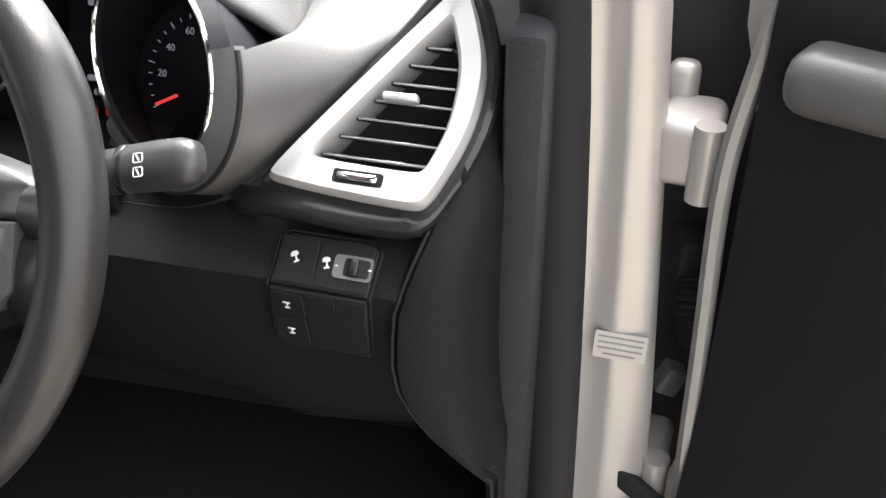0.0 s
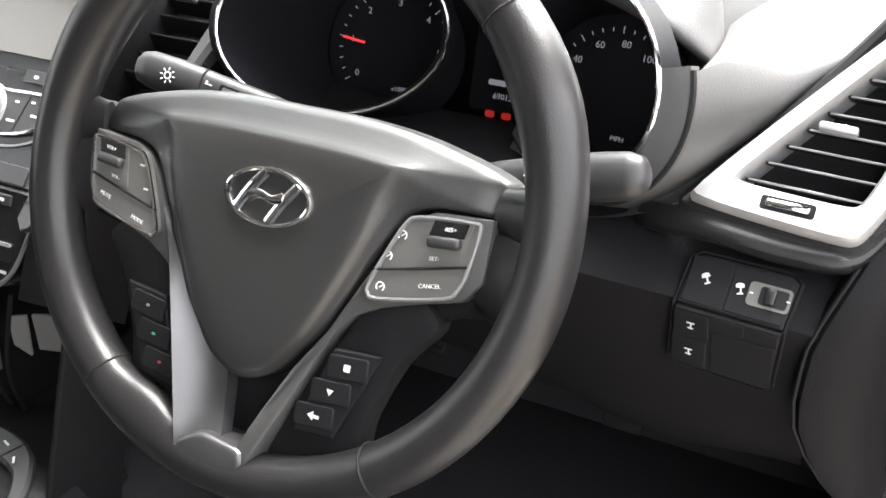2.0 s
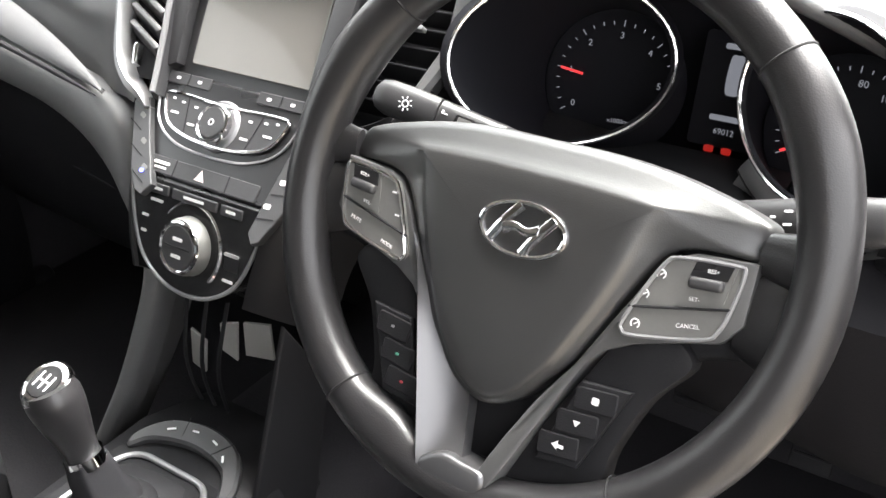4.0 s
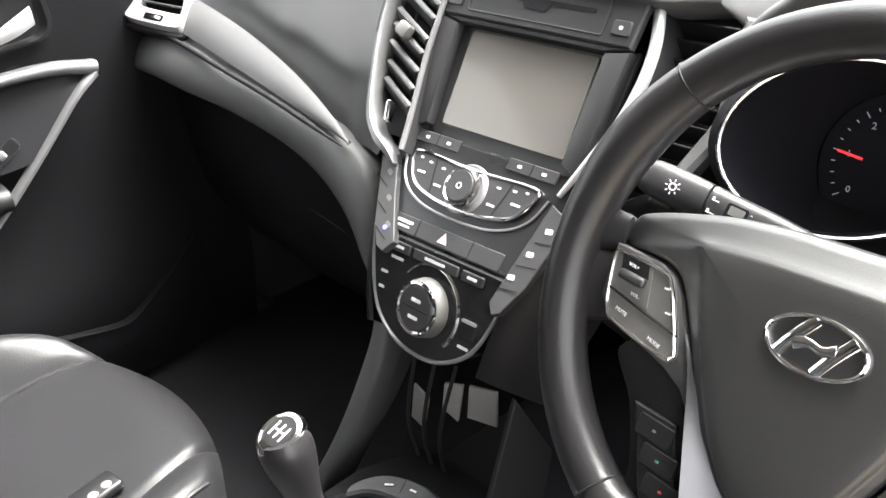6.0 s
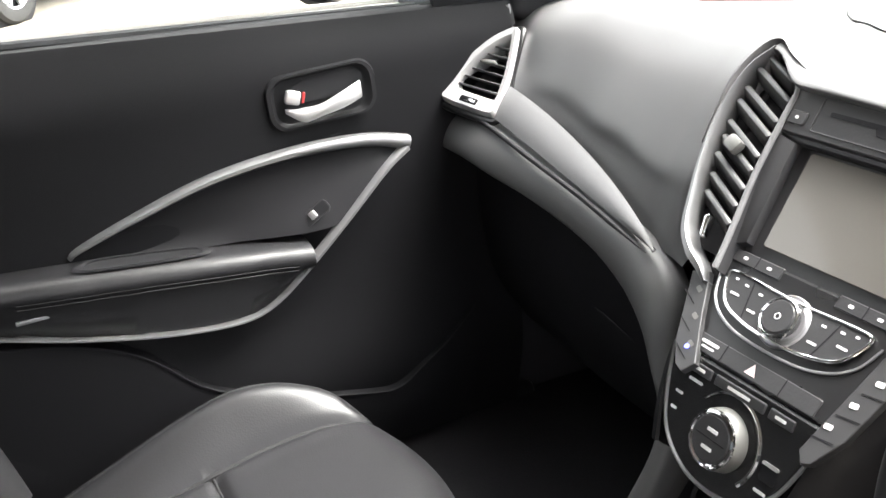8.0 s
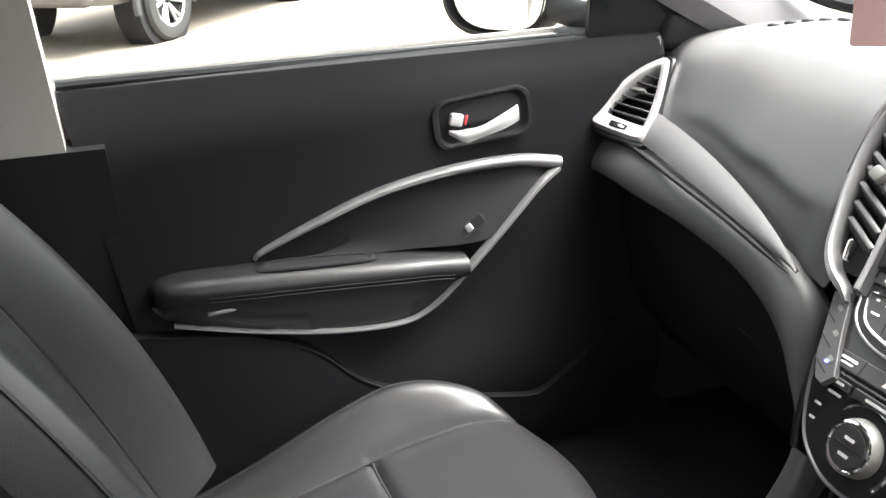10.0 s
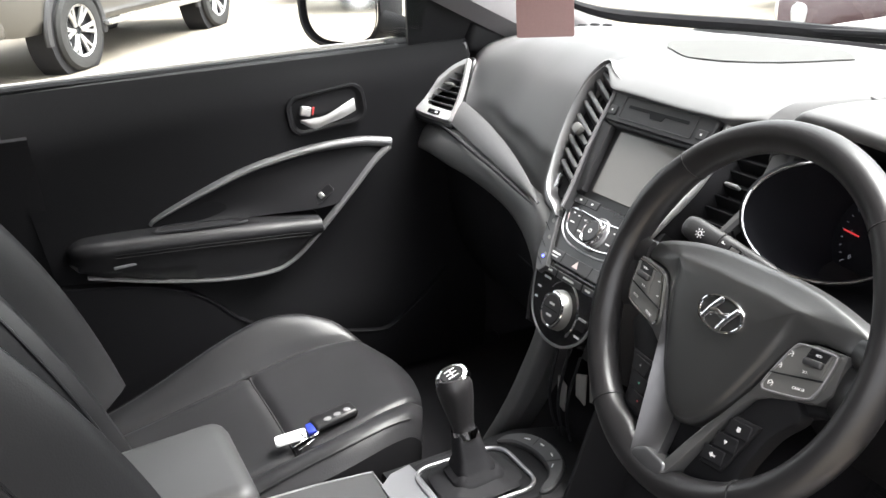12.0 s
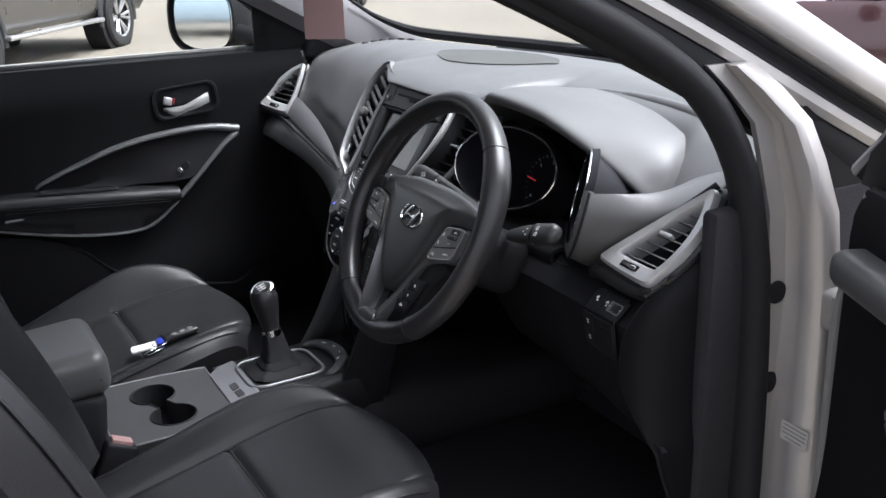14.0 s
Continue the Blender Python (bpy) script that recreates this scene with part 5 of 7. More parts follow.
    for y, w in ((-0.042, 0.010), (-0.066, 0.016)):
        part("moulded_mark", plate(rrect(w, 0.0035, 0.0012), 0.0004, pose(-0.006, y, 0.0046)), M_AIRBAG, wheel)
    # side spokes with rounded shoulders
    for s in (-1, 1):
        surround = [(0.1505, 0.0190), (0.130, 0.0172), (0.113, 0.0157), (0.1015, 0.0105), (0.0920, -0.001), (0.0765, -0.031), *(((0.0565, -0.0715), (0.0395, -0.100), (0.0260, -0.130), (0.0145, -0.159), (0.0245, -0.166), (0.0295, -0.156), (0.0425, -0.123), (0.0555, -0.0885), (0.0640, -0.0690)) if s > 0 else ((0.0575, -0.071), (0.0500, -0.0815), (0.0575, -0.083), (0.0650, -0.068))), (0.0735, -0.0575), (0.090, -0.0480), (0.118, -0.0385), (0.140, -0.0320), (0.151, -0.018)]
        bm = plate([(s * x, y) for x, y in surround], 0.020, pose(0, 0, -0.0245), 0.0022, 2)
        for v in bm.verts:
            v.co.z += 0.17 * max(0.0, -0.07 - v.co.y)
        part("pod_surround", bm, M_FRAME, wheel, "satin dark grey surround of the buttons")
        under = spline([(s * 0.100, 0.015, 0), (s * 0.150, 0.034, 0), (s * 0.172, 0.036, 0), (s * 0.176, 0.0, 0), (s * 0.166, -0.034, 0), (s * 0.135, -0.044, 0), (s * 0.105, -0.052, 0)], 40, True)
        part("side_spoke", plate([(p.x, p.y) for p in under], 0.016, pose(0, 0, -0.034), 0.005, 3), M_DARK, wheel, "dark spoke")
        neck = [(s * (0.150 + 0.030 * u), 0.026 - 0.002 * u, -0.0150 + 0.006 * u) for u in [k / 6 for k in range(7)]]
        part("spoke_neck", tube(neck, lambda u: 0.0125 + 0.008 * u, 16, flat=0.62, up=(0, 1, 0)), M_RIM, wheel, "leather neck between cover and rim")
        cheek = [(s * (0.149 + 0.026 * u), -0.010 - 0.004 * u, -0.018 + 0.006 * u) for u in [k / 6 for k in range(7)]]
        part("spoke_cheek", tube(cheek, lambda u: 0.026 + 0.006 * u, 16, flat=0.40, up=(0, 1, 0)), M_RIM, wheel, "leather cheek beside the buttons")
        # dark lower wing between the spoke and the V
        wing = spline([(s * 0.090, -0.035, 0), (s * 0.128, -0.048, 0), (s * 0.108, -0.080, 0), (s * 0.094, -0.118, 0), (s * 0.088, -0.150, 0), (s * 0.045, -0.165, 0), (s * 0.026, -0.150, 0), (s * 0.052, -0.100, 0)], 40, True)
        part("lower_wing", plate([(p.x, p.y) for p in wing], 0.018, pose(0, 0, -0.026), 0.004, 2), M_DARK, wheel)
        # steering wheel buttons
        pod = [(s * x, y) for x, y in ((0.0985, 0.0055), (0.107, 0.0115), (0.139, 0.0150), (0.1450, 0.0115), (0.1425, -0.012), (0.139, -0.024), (0.131, -0.0315), (0.090, -0.0415), (0.0825, -0.0400), (0.0820, -0.034), (0.0895, -0.014))]
        pod = [(p.x, p.y) for p in spline([(x, y, 0) for x, y in pod], 44, True)]
        btn = part("button_pod", plate(pod, 0.006, pose(0, 0, -0.005), 0.0015), M_BTNGREY, wheel, "grey button pod with white print")
        part("pod_rim", tube([(x * 1.0, y, 0.0012) for x, y in pod], 0.0014, 6, closed=True), M_CHROME if s < 0 else M_TRIMGREY, btn)
        part("pod_split", tube([(s * 0.083, -0.025, 0.0016), (s * 0.112, -0.018, 0.0016), (s * 0.143, -0.010, 0.0016)], 0.0009, 6), M_RUBBER, btn)
        part("rocker_recess", plate([(s * 0.114, 0.011), (s * 0.141, 0.014), (s * 0.138, -0.008), (s * 0.110, -0.015)], 0.0008, pose(0, 0, 0.0012)), M_BTNGREY, btn, "grey rocker recess")
        part("rocker_dark", plate([(s * 0.117, 0.012), (s * 0.139, 0.014), (s * 0.137, 0.005), (s * 0.115, 0.003)], 0.0010, pose(0, 0, 0.0016)), M_GLOSS, btn)
        part("rocker", rbox(0.021, 0.007, 0.007, 0.0025, 3, pose(s * 0.126, 0.0005, 0.004, 0, 0, s * 6)), M_BTN, btn, "ribbed black rocker")
        marks = [(0.098, -0.001, 0.0045, 0.0035), (0.091, -0.015, 0.005, 0.0035), (0.090, -0.034, 0.0045, 0.004)]
        if s < 0:
            marks = [(0.100, 0.002, 0.004, 0.0014), (0.094, -0.013, 0.004, 0.0014)]
        for x, y, w, h in marks:
            if h > 0.003:
                ring = [(s * x + 0.0027 * math.cos(a), y + 0.0027 * math.sin(a), 0.0016) for a in [radians(-50 + 28 * q) for q in range(11)]]
                part("print_mark", joined(tube(ring, 0.00045, 5), plate(rrect(0.0034, 0.0008, 0.0003, 1), 0.0004, pose(s * x + 0.0006, y + 0.0004, 0.0014, 0, 0, 40))), M_WHITE, btn)
            else:
                part("print_mark", plate(rrect(w, h, h * 0.3, 1), 0.0003, pose(s * x, y, 0.0022)), M_WHITE, btn)
        if s > 0:
            lettering("CANCEL", 0.0037, pose(0.121, -0.0265, 0.0014, 0, 0, 12), M_WHITE, btn)
            lettering("RES+", 0.0034, pose(0.128, 0.0085, 0.0028, 0, 0, 6), M_WHITE, btn)
            lettering("SET-", 0.0034, pose(0.121, -0.0100, 0.0022, 0, 0, 8), M_WHITE, btn)
        else:
            lettering("VOL+", 0.0034, pose(-0.128, 0.0085, 0.0028, 0, 0, -6), M_WHITE, btn)
            lettering("VOL-", 0.0034, pose(-0.121, -0.0100, 0.0022, 0, 0, -8), M_WHITE, btn)
            lettering("MUTE", 0.0038, pose(-0.128, -0.0235, 0.0014, 0, 0, -15), M_WHITE, btn)
            lettering("MODE", 0.0038, pose(-0.098, -0.0345, 0.0014, 0, 0, -15), M_WHITE, btn)
        # lower column of three keys
        col = part("lower_keys", plate([(s * 0.066, -0.079), (s * 0.099, -0.076), (s * 0.076, -0.134), (s * 0.047, -0.137)], 0.004, pose(0, 0, -0.0055), 0.001), M_DARK, wheel, "column of three black keys")
        for k in range(3):
            c = (s * (0.078 - 0.0085 * k), -0.0885 - 0.0175 * k)
            part("key", plate(rrect(0.028, 0.0145, 0.002), 0.002, pose(c[0], c[1], -0.0020, 0, 0, s * 6), 0.0006), M_DARK, col)
            shapes = (rrect(0.0055, 0.0055, 0.001), [(-0.003, 0.002), (0.003, 0.002), (0, -0.0028)], [(-0.005, 0.0), (0.0, 0.0035), (0.0, 0.001), (0.005, 0.001), (0.005, -0.0015), (0.0, -0.0015), (0.0, -0.0035)])
            part("key_mark", plate(shapes[k] if s > 0 else rrect(0.0034, 0.0022, 0.0008, 2), 0.0003, pose(c[0], c[1], -0.0001) @ Matrix.Scale(0.85, 4)), M_WHITE if s > 0 else (M_TRIMGREY, M_GREENP, M_REDPRINT)[k], col)
    # silver V spoke: a broad leg that hollows in towards the throat, a thin leg, and a rounded foot over the rim
    outer = spline([(-0.0805, -0.022, -0.001), (-0.069, -0.043, 0.003), (-0.057, -0.079, 0.006), (-0.0455, -0.115, 0.009), (-0.0345, -0.150, 0.012), (-0.029, -0.168, 0.0135)], 30)
    inner = spline([(-0.0785, -0.021, -0.002), (-0.064, -0.048, -0.003), (-0.037, -0.083, -0.009), (-0.0145, -0.109, -0.009), (-0.005, -0.141, -0.002), (0.002, -0.158, 0.007)], 30)
    leg = []
    for p, q in zip(outer, inner):
        w = (q - p).length
        leg.append([p + Vector((-0.001, 0, -0.020)), p + Vector((0, 0, -0.002)), p + Vector((0.0012, 0, 0)), p * 0.8 + q * 0.2 + Vector((0, 0, -0.03 * w)), p * 0.5 + q * 0.5 + Vector((0, 0, -0.10 * w)), p * 0.15 + q * 0.85 + Vector((0, 0, -0.05 * w)), q, q + Vector((0, 0, -0.012))])
    spoke = part("silver_spoke", loft(leg, closed=True, caps=True), M_SPOKE, wheel, "satin silver V spoke with a rounded foot", smooth=50)
    foot = rounded([(-0.030, -0.164), (-0.0255, -0.1755), (-0.014, -0.1805), (0.004, -0.1815), (0.0165, -0.1775), (0.0245, -0.165), (0.0215, -0.156), (0.006, -0.155), (-0.012, -0.153)])
    part("foot", plate(foot, 0.026, pose(0, 0, -0.0125), 0.004, 3), M_SPOKE, spoke, "rounded silver foot")
    part("column_throat", plate([(-0.050, -0.070), (0.055, -0.070), (0.022, -0.156), (-0.012, -0.156)], 0.004, pose(0, 0, -0.024)), M_DARK, wheel)
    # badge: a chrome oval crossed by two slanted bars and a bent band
    bc = Vector((0.004, 0.002, 0))
    oval = [bc + Vector((0.0305 * math.cos(a), 0.0170 * math.sin(a), 0.0064)) for a in [k * math.tau / 40 for k in range(40)]]
    badge = part("badge", tube(oval, 0.0018, 8, closed=True), M_CHROME, wheel, "chrome oval badge")
    for x0, y0, x1, y1 in ((-0.0215, -0.0105, -0.0035, 0.0155), (0.0035, -0.0155, 0.0215, 0.0105)):
        bar = spline([bc + Vector((x0, y0, 0.0062)), bc + Vector(((x0 + x1) / 2 - 0.0008, (y0 + y1) / 2, 0.0070)), bc + Vector((x1, y1, 0.0062))], 8)
        part("badge_bar", tube(bar, 0.0022, 10, flat=1.75), M_CHROME, badge)
    band = spline([bc + Vector((-0.0125, -0.0005, 0.0072)), bc + Vector((-0.004, 0.0010, 0.0080)), bc + Vector((0.004, -0.0010, 0.0080)), bc + Vector((0.0125, 0.0005, 0.0072))], 12)
    part("badge_band", tube(band, lambda u: 0.0052 - 0.0028 * math.sin(math.pi * u), 8, flat=0.45, up=(0, 1, 0)), M_CHROME, badge)
    # column behind the wheel
    part("column_shroud", joined(rbox(0.13, 0.10, 0.17, 0.03, 4, pose(0, -0.015, -0.115))), M_DARK, wheel, "black column shroud")
    return wheel


wheel = build_wheel()


def build_stalk(name, label, base, tip, r0, r1, light):
    """A control stalk: a slim root, a square-shouldered body with print, and a twisting end."""
    st = thing(name, label, "stalk")
    a, b = Vector(base), Vector(tip)
    d = (b - a).normalized()
    L = (b - a).length
    # x along the stalk, z towards the driver
    m = axes(a, d, Vector((0, 0.55, 0.84)) * (1 if d.x > 0 else -1))

    def body(stations, flat):
        secs = []
        for x, r in stations:
            ring = []
            for q in range(24):
                t = q * math.tau / 24
                c, e = math.cos(t), math.sin(t)
                ring.append(m @ Vector((x, r * math.copysign(abs(c) ** 0.8, c), r * flat * math.copysign(abs(e) ** 0.8, e))))
            secs.append(ring)
        return loft(secs, closed=True, caps=True)

    lever = part("lever", body([(0, r0 * 0.8), (L * 0.10, r0), (L * 0.28, r0 * 1.25), (L * 0.42, r1 * 0.90), (L * 0.62, r1 * 0.97), (L * 0.625, r1 * 0.90)], 0.80), M_STALK, st, "black plastic lever")
    end = part("twist_end", body([(L * 0.630, r1 * 0.90), (L * 0.635, r1 * 0.98), (L * 0.80, r1 * 1.02), (L * 0.92, r1 * 0.98), (L * 0.975, r1 * 0.80), (L, r1 * 0.45)], 0.80), M_STALK, st, "black twisting end")
    face = r1 * 0.80
    if light:
        # a lamp symbol with rays, a window, and small pictograms
        at = m @ pose(L * 0.80, 0.001, face * 1.02)
        ring = tube([at @ Vector((0.0026 * math.cos(t), 0.0026 * math.sin(t), 0)) for t in [k * math.tau / 14 for k in range(14)]], 0.0006, 5, closed=True)
        rays = [plate(rrect(0.0022, 0.0009, 0.0003, 1, x=0.0052), 0.0005, at @ pose(0, 0, 0, 0, 0, 45 * k)) for k in range(8)]
        part("lamp_symbol", joined(ring, *rays), M_WHITE, end, "white lamp symbol")
        win = part("setting_window", plate(rrect(0.017, 0.014, 0.002), 0.0008, m @ pose(L * 0.47, 0.001, face * 0.955)), M_GLOSS, lever, "dark setting window")
        part("window_drum", plate(rrect(0.012, 0.007, 0.001, y=-0.002), 0.0006, m @ pose(L * 0.47, 0.001, face * 0.955 + 0.0006)), M_BTNGREY, win)
        for x, y, w, h in ((0.585, 0.006, 0.007, 0.0022), (0.585, -0.004, 0.006, 0.0022), (0.395, -0.001, 0.0045, 0.004), (0.30, -0.004, 0.007, 0.0022), (0.30, 0.005, 0.009, 0.0018)):
            at = m @ pose(L * x, y, face * 0.965 * (1 if x > 0.42 else 0.86 if x > 0.35 else 0.74))
            part("pictogram", joined(plate(rrect(w, h * 0.45, 0.0004, 1, y=h * 0.5), 0.0005, at), plate(rrect(w * 0.3, h * 1.4, 0.0004, 1, x=w * 0.3), 0.0006, at)), M_WHITE, lever)
    else:
        for x, y in ((0.74, 0.004), (0.74, -0.005)):
            at = m @ pose(L * x, y, face * 1.0)
            frame_line = tube([at @ Vector((px, py, 0)) for px, py in rrect(0.0075, 0.0058, 0.001, 2)], 0.0004, 5, closed=True)
            part("pictogram", joined(frame_line, plate(rrect(0.0009, 0.0048, 0.0003, 1), 0.0005, at @ pose(0, 0, 0, 0, 0, 30))), M_WHITE, end, "white wiper symbol")
        part("push_ring", body([(L * 0.60, r1 * 1.0), (L * 0.605, r1 * 1.04), (L * 0.635, r1 * 1.04), (L * 0.64, r1 * 1.0)], 0.80), M_GLOSS, st)
        for x, y, w in ((0.52, 0.004, 0.006), (0.52, -0.005, 0.006), (0.45, 0.0, 0.004)):
            part("pictogram", plate(rrect(w, 0.0018, 0.0005, 1), 0.0005, m @ pose(L * x, y, face * 0.95)), M_WHITE, lever)


build_stalk("light_stalk", "black light stalk with white symbols behind the wheel", (0.350, 0.142, 1.000), (0.198, 0.118, 1.036), 0.0105, 0.0150, True)
build_stalk("wiper_stalk", "black wiper stalk behind the steering wheel", (0.470, 0.135, 0.985), (0.614, 0.118, 1.028), 0.0105, 0.0160, False)


# ---- centre console ----
def build_console():
    con = thing("centre_console", "dark centre console with two cup holders and a padded armrest", "console")
    # body: loft front to back
    secs = []
    for y, w, z, zb in ((0.10, 0.085, 0.62, 0.45), (0.02, 0.105, 0.628, 0.45), (-0.08, 0.11, 0.622, 0.45), (-0.20, 0.118, 0.612, 0.45), (-0.212, 0.118, 0.535, 0.45), (-0.42, 0.126, 0.535, 0.45), (-0.44, 0.13, 0.60, 0.45), (-0.60, 0.13, 0.60, 0.45)):
        secs.append([Vector(p) for p in ((-w - 0.015, y, zb), (-w - 0.004, y, z - 0.05), (-w, y, z - 0.012), (-w + 0.012, y, z), (w - 0.012, y, z), (w, y, z - 0.012), (w + 0.004, y, z - 0.05), (w + 0.015, y, zb))])
    part("console_body", loft(secs, closed=True, caps=True), M_DARK, con, "dark console body", smooth=50)
    # grey deck with cup holders
    deck = [(-0.116, -0.213), (-0.060, -0.2135), (0.060, -0.2135), (0.116, -0.213), (0.126, -0.30), (0.128, -0.40), (0.10, -0.435), (-0.10, -0.435), (-0.128, -0.40), (-0.126, -0.30)]
    bm = bmesh.new()
    wells = ((-0.050, -0.332), (0.050, -0.318))
    loops = [deck]
    # the two round wells run together into one waisted opening
    pts = []
    for (cx, cy), a0 in ((wells[0], 25), (wells[1], 205)):
        pts += [(cx + 0.041 * math.cos(radians(a0 + t)), cy + 0.041 * math.sin(radians(a0 + t))) for t in range(0, 316, 15)]
    loops.append(pts)
    edges = []
    for lp in loops:
        vs = [bm.verts.new((x, y, 0.612)) for x, y in lp]
        edges += [bm.edges.new((vs[i], vs[(i + 1) % len(vs)])) for i in range(len(vs))]
    bmesh.ops.triangle_fill(bm, use_beauty=True, use_dissolve=False, edges=edges)
    low = bmesh.ops.extrude_face_region(bm, geom=bm.faces[:])
    bmesh.ops.translate(bm, verts=[g for g in low["geom"] if isinstance(g, bmesh.types.BMVert)], vec=(0, 0, -0.082))
    part("cup_deck", bm, M_DECK, con, "satin grey cup holder deck", smooth=30)
    part("deck_edge", tube([(x, y, 0.612) for x, y in deck], 0.002, 6, closed=True), M_TRIMGREY, con, "thin silver edge")
    part("cup_well", shell([[Vector((x, y, z)) for x, y in pts + pts[:1]] for z in (0.6115, 0.57, 0.535)], 0.0015), M_RUBBER, con, "black double cup holder well")
    part("cup_rim", tube([(x, y, 0.6125) for x, y in pts], 0.0018, 6, closed=True), M_DARK, con)
    # gear surround
    hole = rrect(0.128, 0.150, 0.03, 5, y=-0.095)
    part("gear_plate", plate(rrect(0.170, 0.178, 0.035, 5, y=-0.086), 0.008, pose(0, 0, 0.618), 0.003), M_DARK, con, "black gear surround")
    part("gear_ring", tube([(x, y, 0.627 + 0.02 * max(0, y + 0.1)) for x, y in hole], 0.0036, 8, closed=True), M_DOORTRIM, con, "satin silver gear ring")
    slope = pose(0, -0.166, 0.6265, 14, 0, 0)
    rear = part("silver_plate", plate([(-0.066, 0.004), (0.066, 0.004), (0.084, 0.002), (0.086, -0.030), (0.070, -0.052), (-0.070, -0.052), (-0.086, -0.030), (-0.084, 0.002)], 0.003, slope @ pose(0, 0, -0.002), 0.001), M_DOORTRIM, con, "brushed silver plate behind the gear lever")
    for x in (0.018, 0.050):
        part("console_button", plate(rrect(0.026, 0.014, 0.003, x=x, y=-0.028), 0.002, slope @ pose(0, 0, 0.0008), 0.0006), M_BTN, rear, "dark console button")
    # button arc ahead of the lever
    arc = part("button_arc", plate(spline([(-0.075, 0.0, 0), (-0.05, 0.03, 0), (0.0, 0.042, 0), (0.05, 0.03, 0), (0.082, -0.01, 0), (0.075, -0.03, 0), (0.05, 0.002, 0), (0, 0.012, 0), (-0.05, 0.0, 0), (-0.07, -0.02, 0)], 40, True), 0.012, pose(0, 0, 0.624, 10, 0, 0), 0.003), M_DECK, con, "curved row of console buttons")
    for k in range(3):
        a = radians(114 - 28 * k)
        part("button_gap", plate(rrect(0.0012, 0.030, 0.0004, 1), 0.0004, pose(0.062 * math.cos(a), -0.026 + 0.055 * math.sin(a), 0.6402, 10, 0, math.degrees(a) - 90)), M_RUBBER, arc)
    for k in range(4):
        a = radians(128 - 28 * k)
        part("button_mark", plate(rrect(0.010, 0.0025, 0.0006, 1), 0.0004, pose(0.062 * math.cos(a), -0.028 + 0.055 * math.sin(a), 0.6365 + 0.004, 10, 0, math.degrees(a) - 90)), M_WHITE, arc)
    # armrest box
    arm = part("armrest", rbox(0.205, 0.40, 0.082, 0.026, 5, pose(0.0, -0.620, 0.730, 4, 0, 0)), M_VINYL, con, "padded grey armrest lid")
    part("armrest_seam", tube([(-0.104, -0.44, 0.735), (0.0, -0.419, 0.737), (0.104, -0.44, 0.735)], 0.0012, 6), M_SEAM, arm)
    part("armrest_base", rbox(0.196, 0.38, 0.17, 0.02, 3, pose(0, -0.628, 0.64, -6, 0, 0)), M_DARK, con, "dark armrest bin")
    # upright side panel that joins the console to the foot of the stack
    part("side_panel", plate([(0.068, 0.794), (0.028, 0.70), (-0.013, 0.605), (0.07, 0.531), (0.098, 0.62), (0.121, 0.699)], 0.005, pose(0.098, 0, 0, 90, 0, 90), 0.0015), M_DARK, con, "dark console side panel")

build_console()


def build_gear_lever():
    g = thing("gear_lever", "gear lever with a black leather boot and chrome-topped knob", "gear lever")
    top, foot = Vector((-0.036, -0.104, 0.775)), Vector((0.0, -0.095, 0.63))
    ax = (top - foot).normalized()
    boot = []
    for u, w in ((0, 0.058), (0.03, 0.052), (0.06, 0.037), (0.09, 0.036), (0.13, 0.028), (0.17, 0.0275), (0.24, 0.0215), (0.30, 0.021), (0.40, 0.0185), (0.48, 0.017)):
        c = foot + ax * u * 0.15
        boot.append([c + Vector((w * math.copysign(abs(math.cos(t)) ** 0.6, math.cos(t)), w * 1.1 * math.copysign(abs(math.sin(t)) ** 0.6, math.sin(t)), 0.002 * math.sin(6 * t))) for t in [k * math.tau / 28 for k in range(28)]])
    part("boot", loft(boot, closed=True, caps=True), M_RUBBER, g, "pleated leather boot")
    c = foot + ax * 0.070
    part("collar", tube([c - ax * 0.006, c, c + ax * 0.006], 0.0195, 20), M_CHROME, g, "chrome collar")
    line = [foot + ax * (0.076 + 0.078 * k / 14) for k in range(15)]
    part("knob", tube(line, lambda u: 0.0165 + 0.0105 * math.sin(min(1.0, u * 1.15) * 1.5) ** 1.6 - 0.004 * max(0.0, u - 0.85) / 0.15, 24), M_RIM, g, "black leather gear knob")
    # the cap is tipped towards the driver
    km = axes(foot + ax * 0.156, (0.92, 0.10, -0.28), (0.05, 0.95, 0.30))
    oval = Matrix.Diagonal((0.86, 1.12, 1, 1))
    cap = part("knob_cap", lathe([(0.0, 0.006), (0.0150, 0.0058), (0.0200, 0.0050), (0.0232, 0.0015), (0.0245, -0.006), (0.0225, -0.012)], 32, km @ oval), M_CHROME, g, "chrome knob cap")
    part("shift_plate", lathe([(0.0, 0.0012), (0.0150, 0.0010), (0.0158, 0.0)], 32, km @ pose(0, 0, 0.0058) @ oval), M_GLOSS, cap, "black shift pattern plate")
    for x in (-0.0065, 0, 0.0065):
        part("shift_line", plate(rrect(0.0015, 0.017, 0.0005, 1, x=x), 0.0004, km @ pose(0, 0, 0.0071)), M_WHITE, cap)
    part("shift_line", plate(rrect(0.0145, 0.0015, 0.0005, 1), 0.0004, km @ pose(0, 0, 0.0072)), M_WHITE, cap)


build_gear_lever()


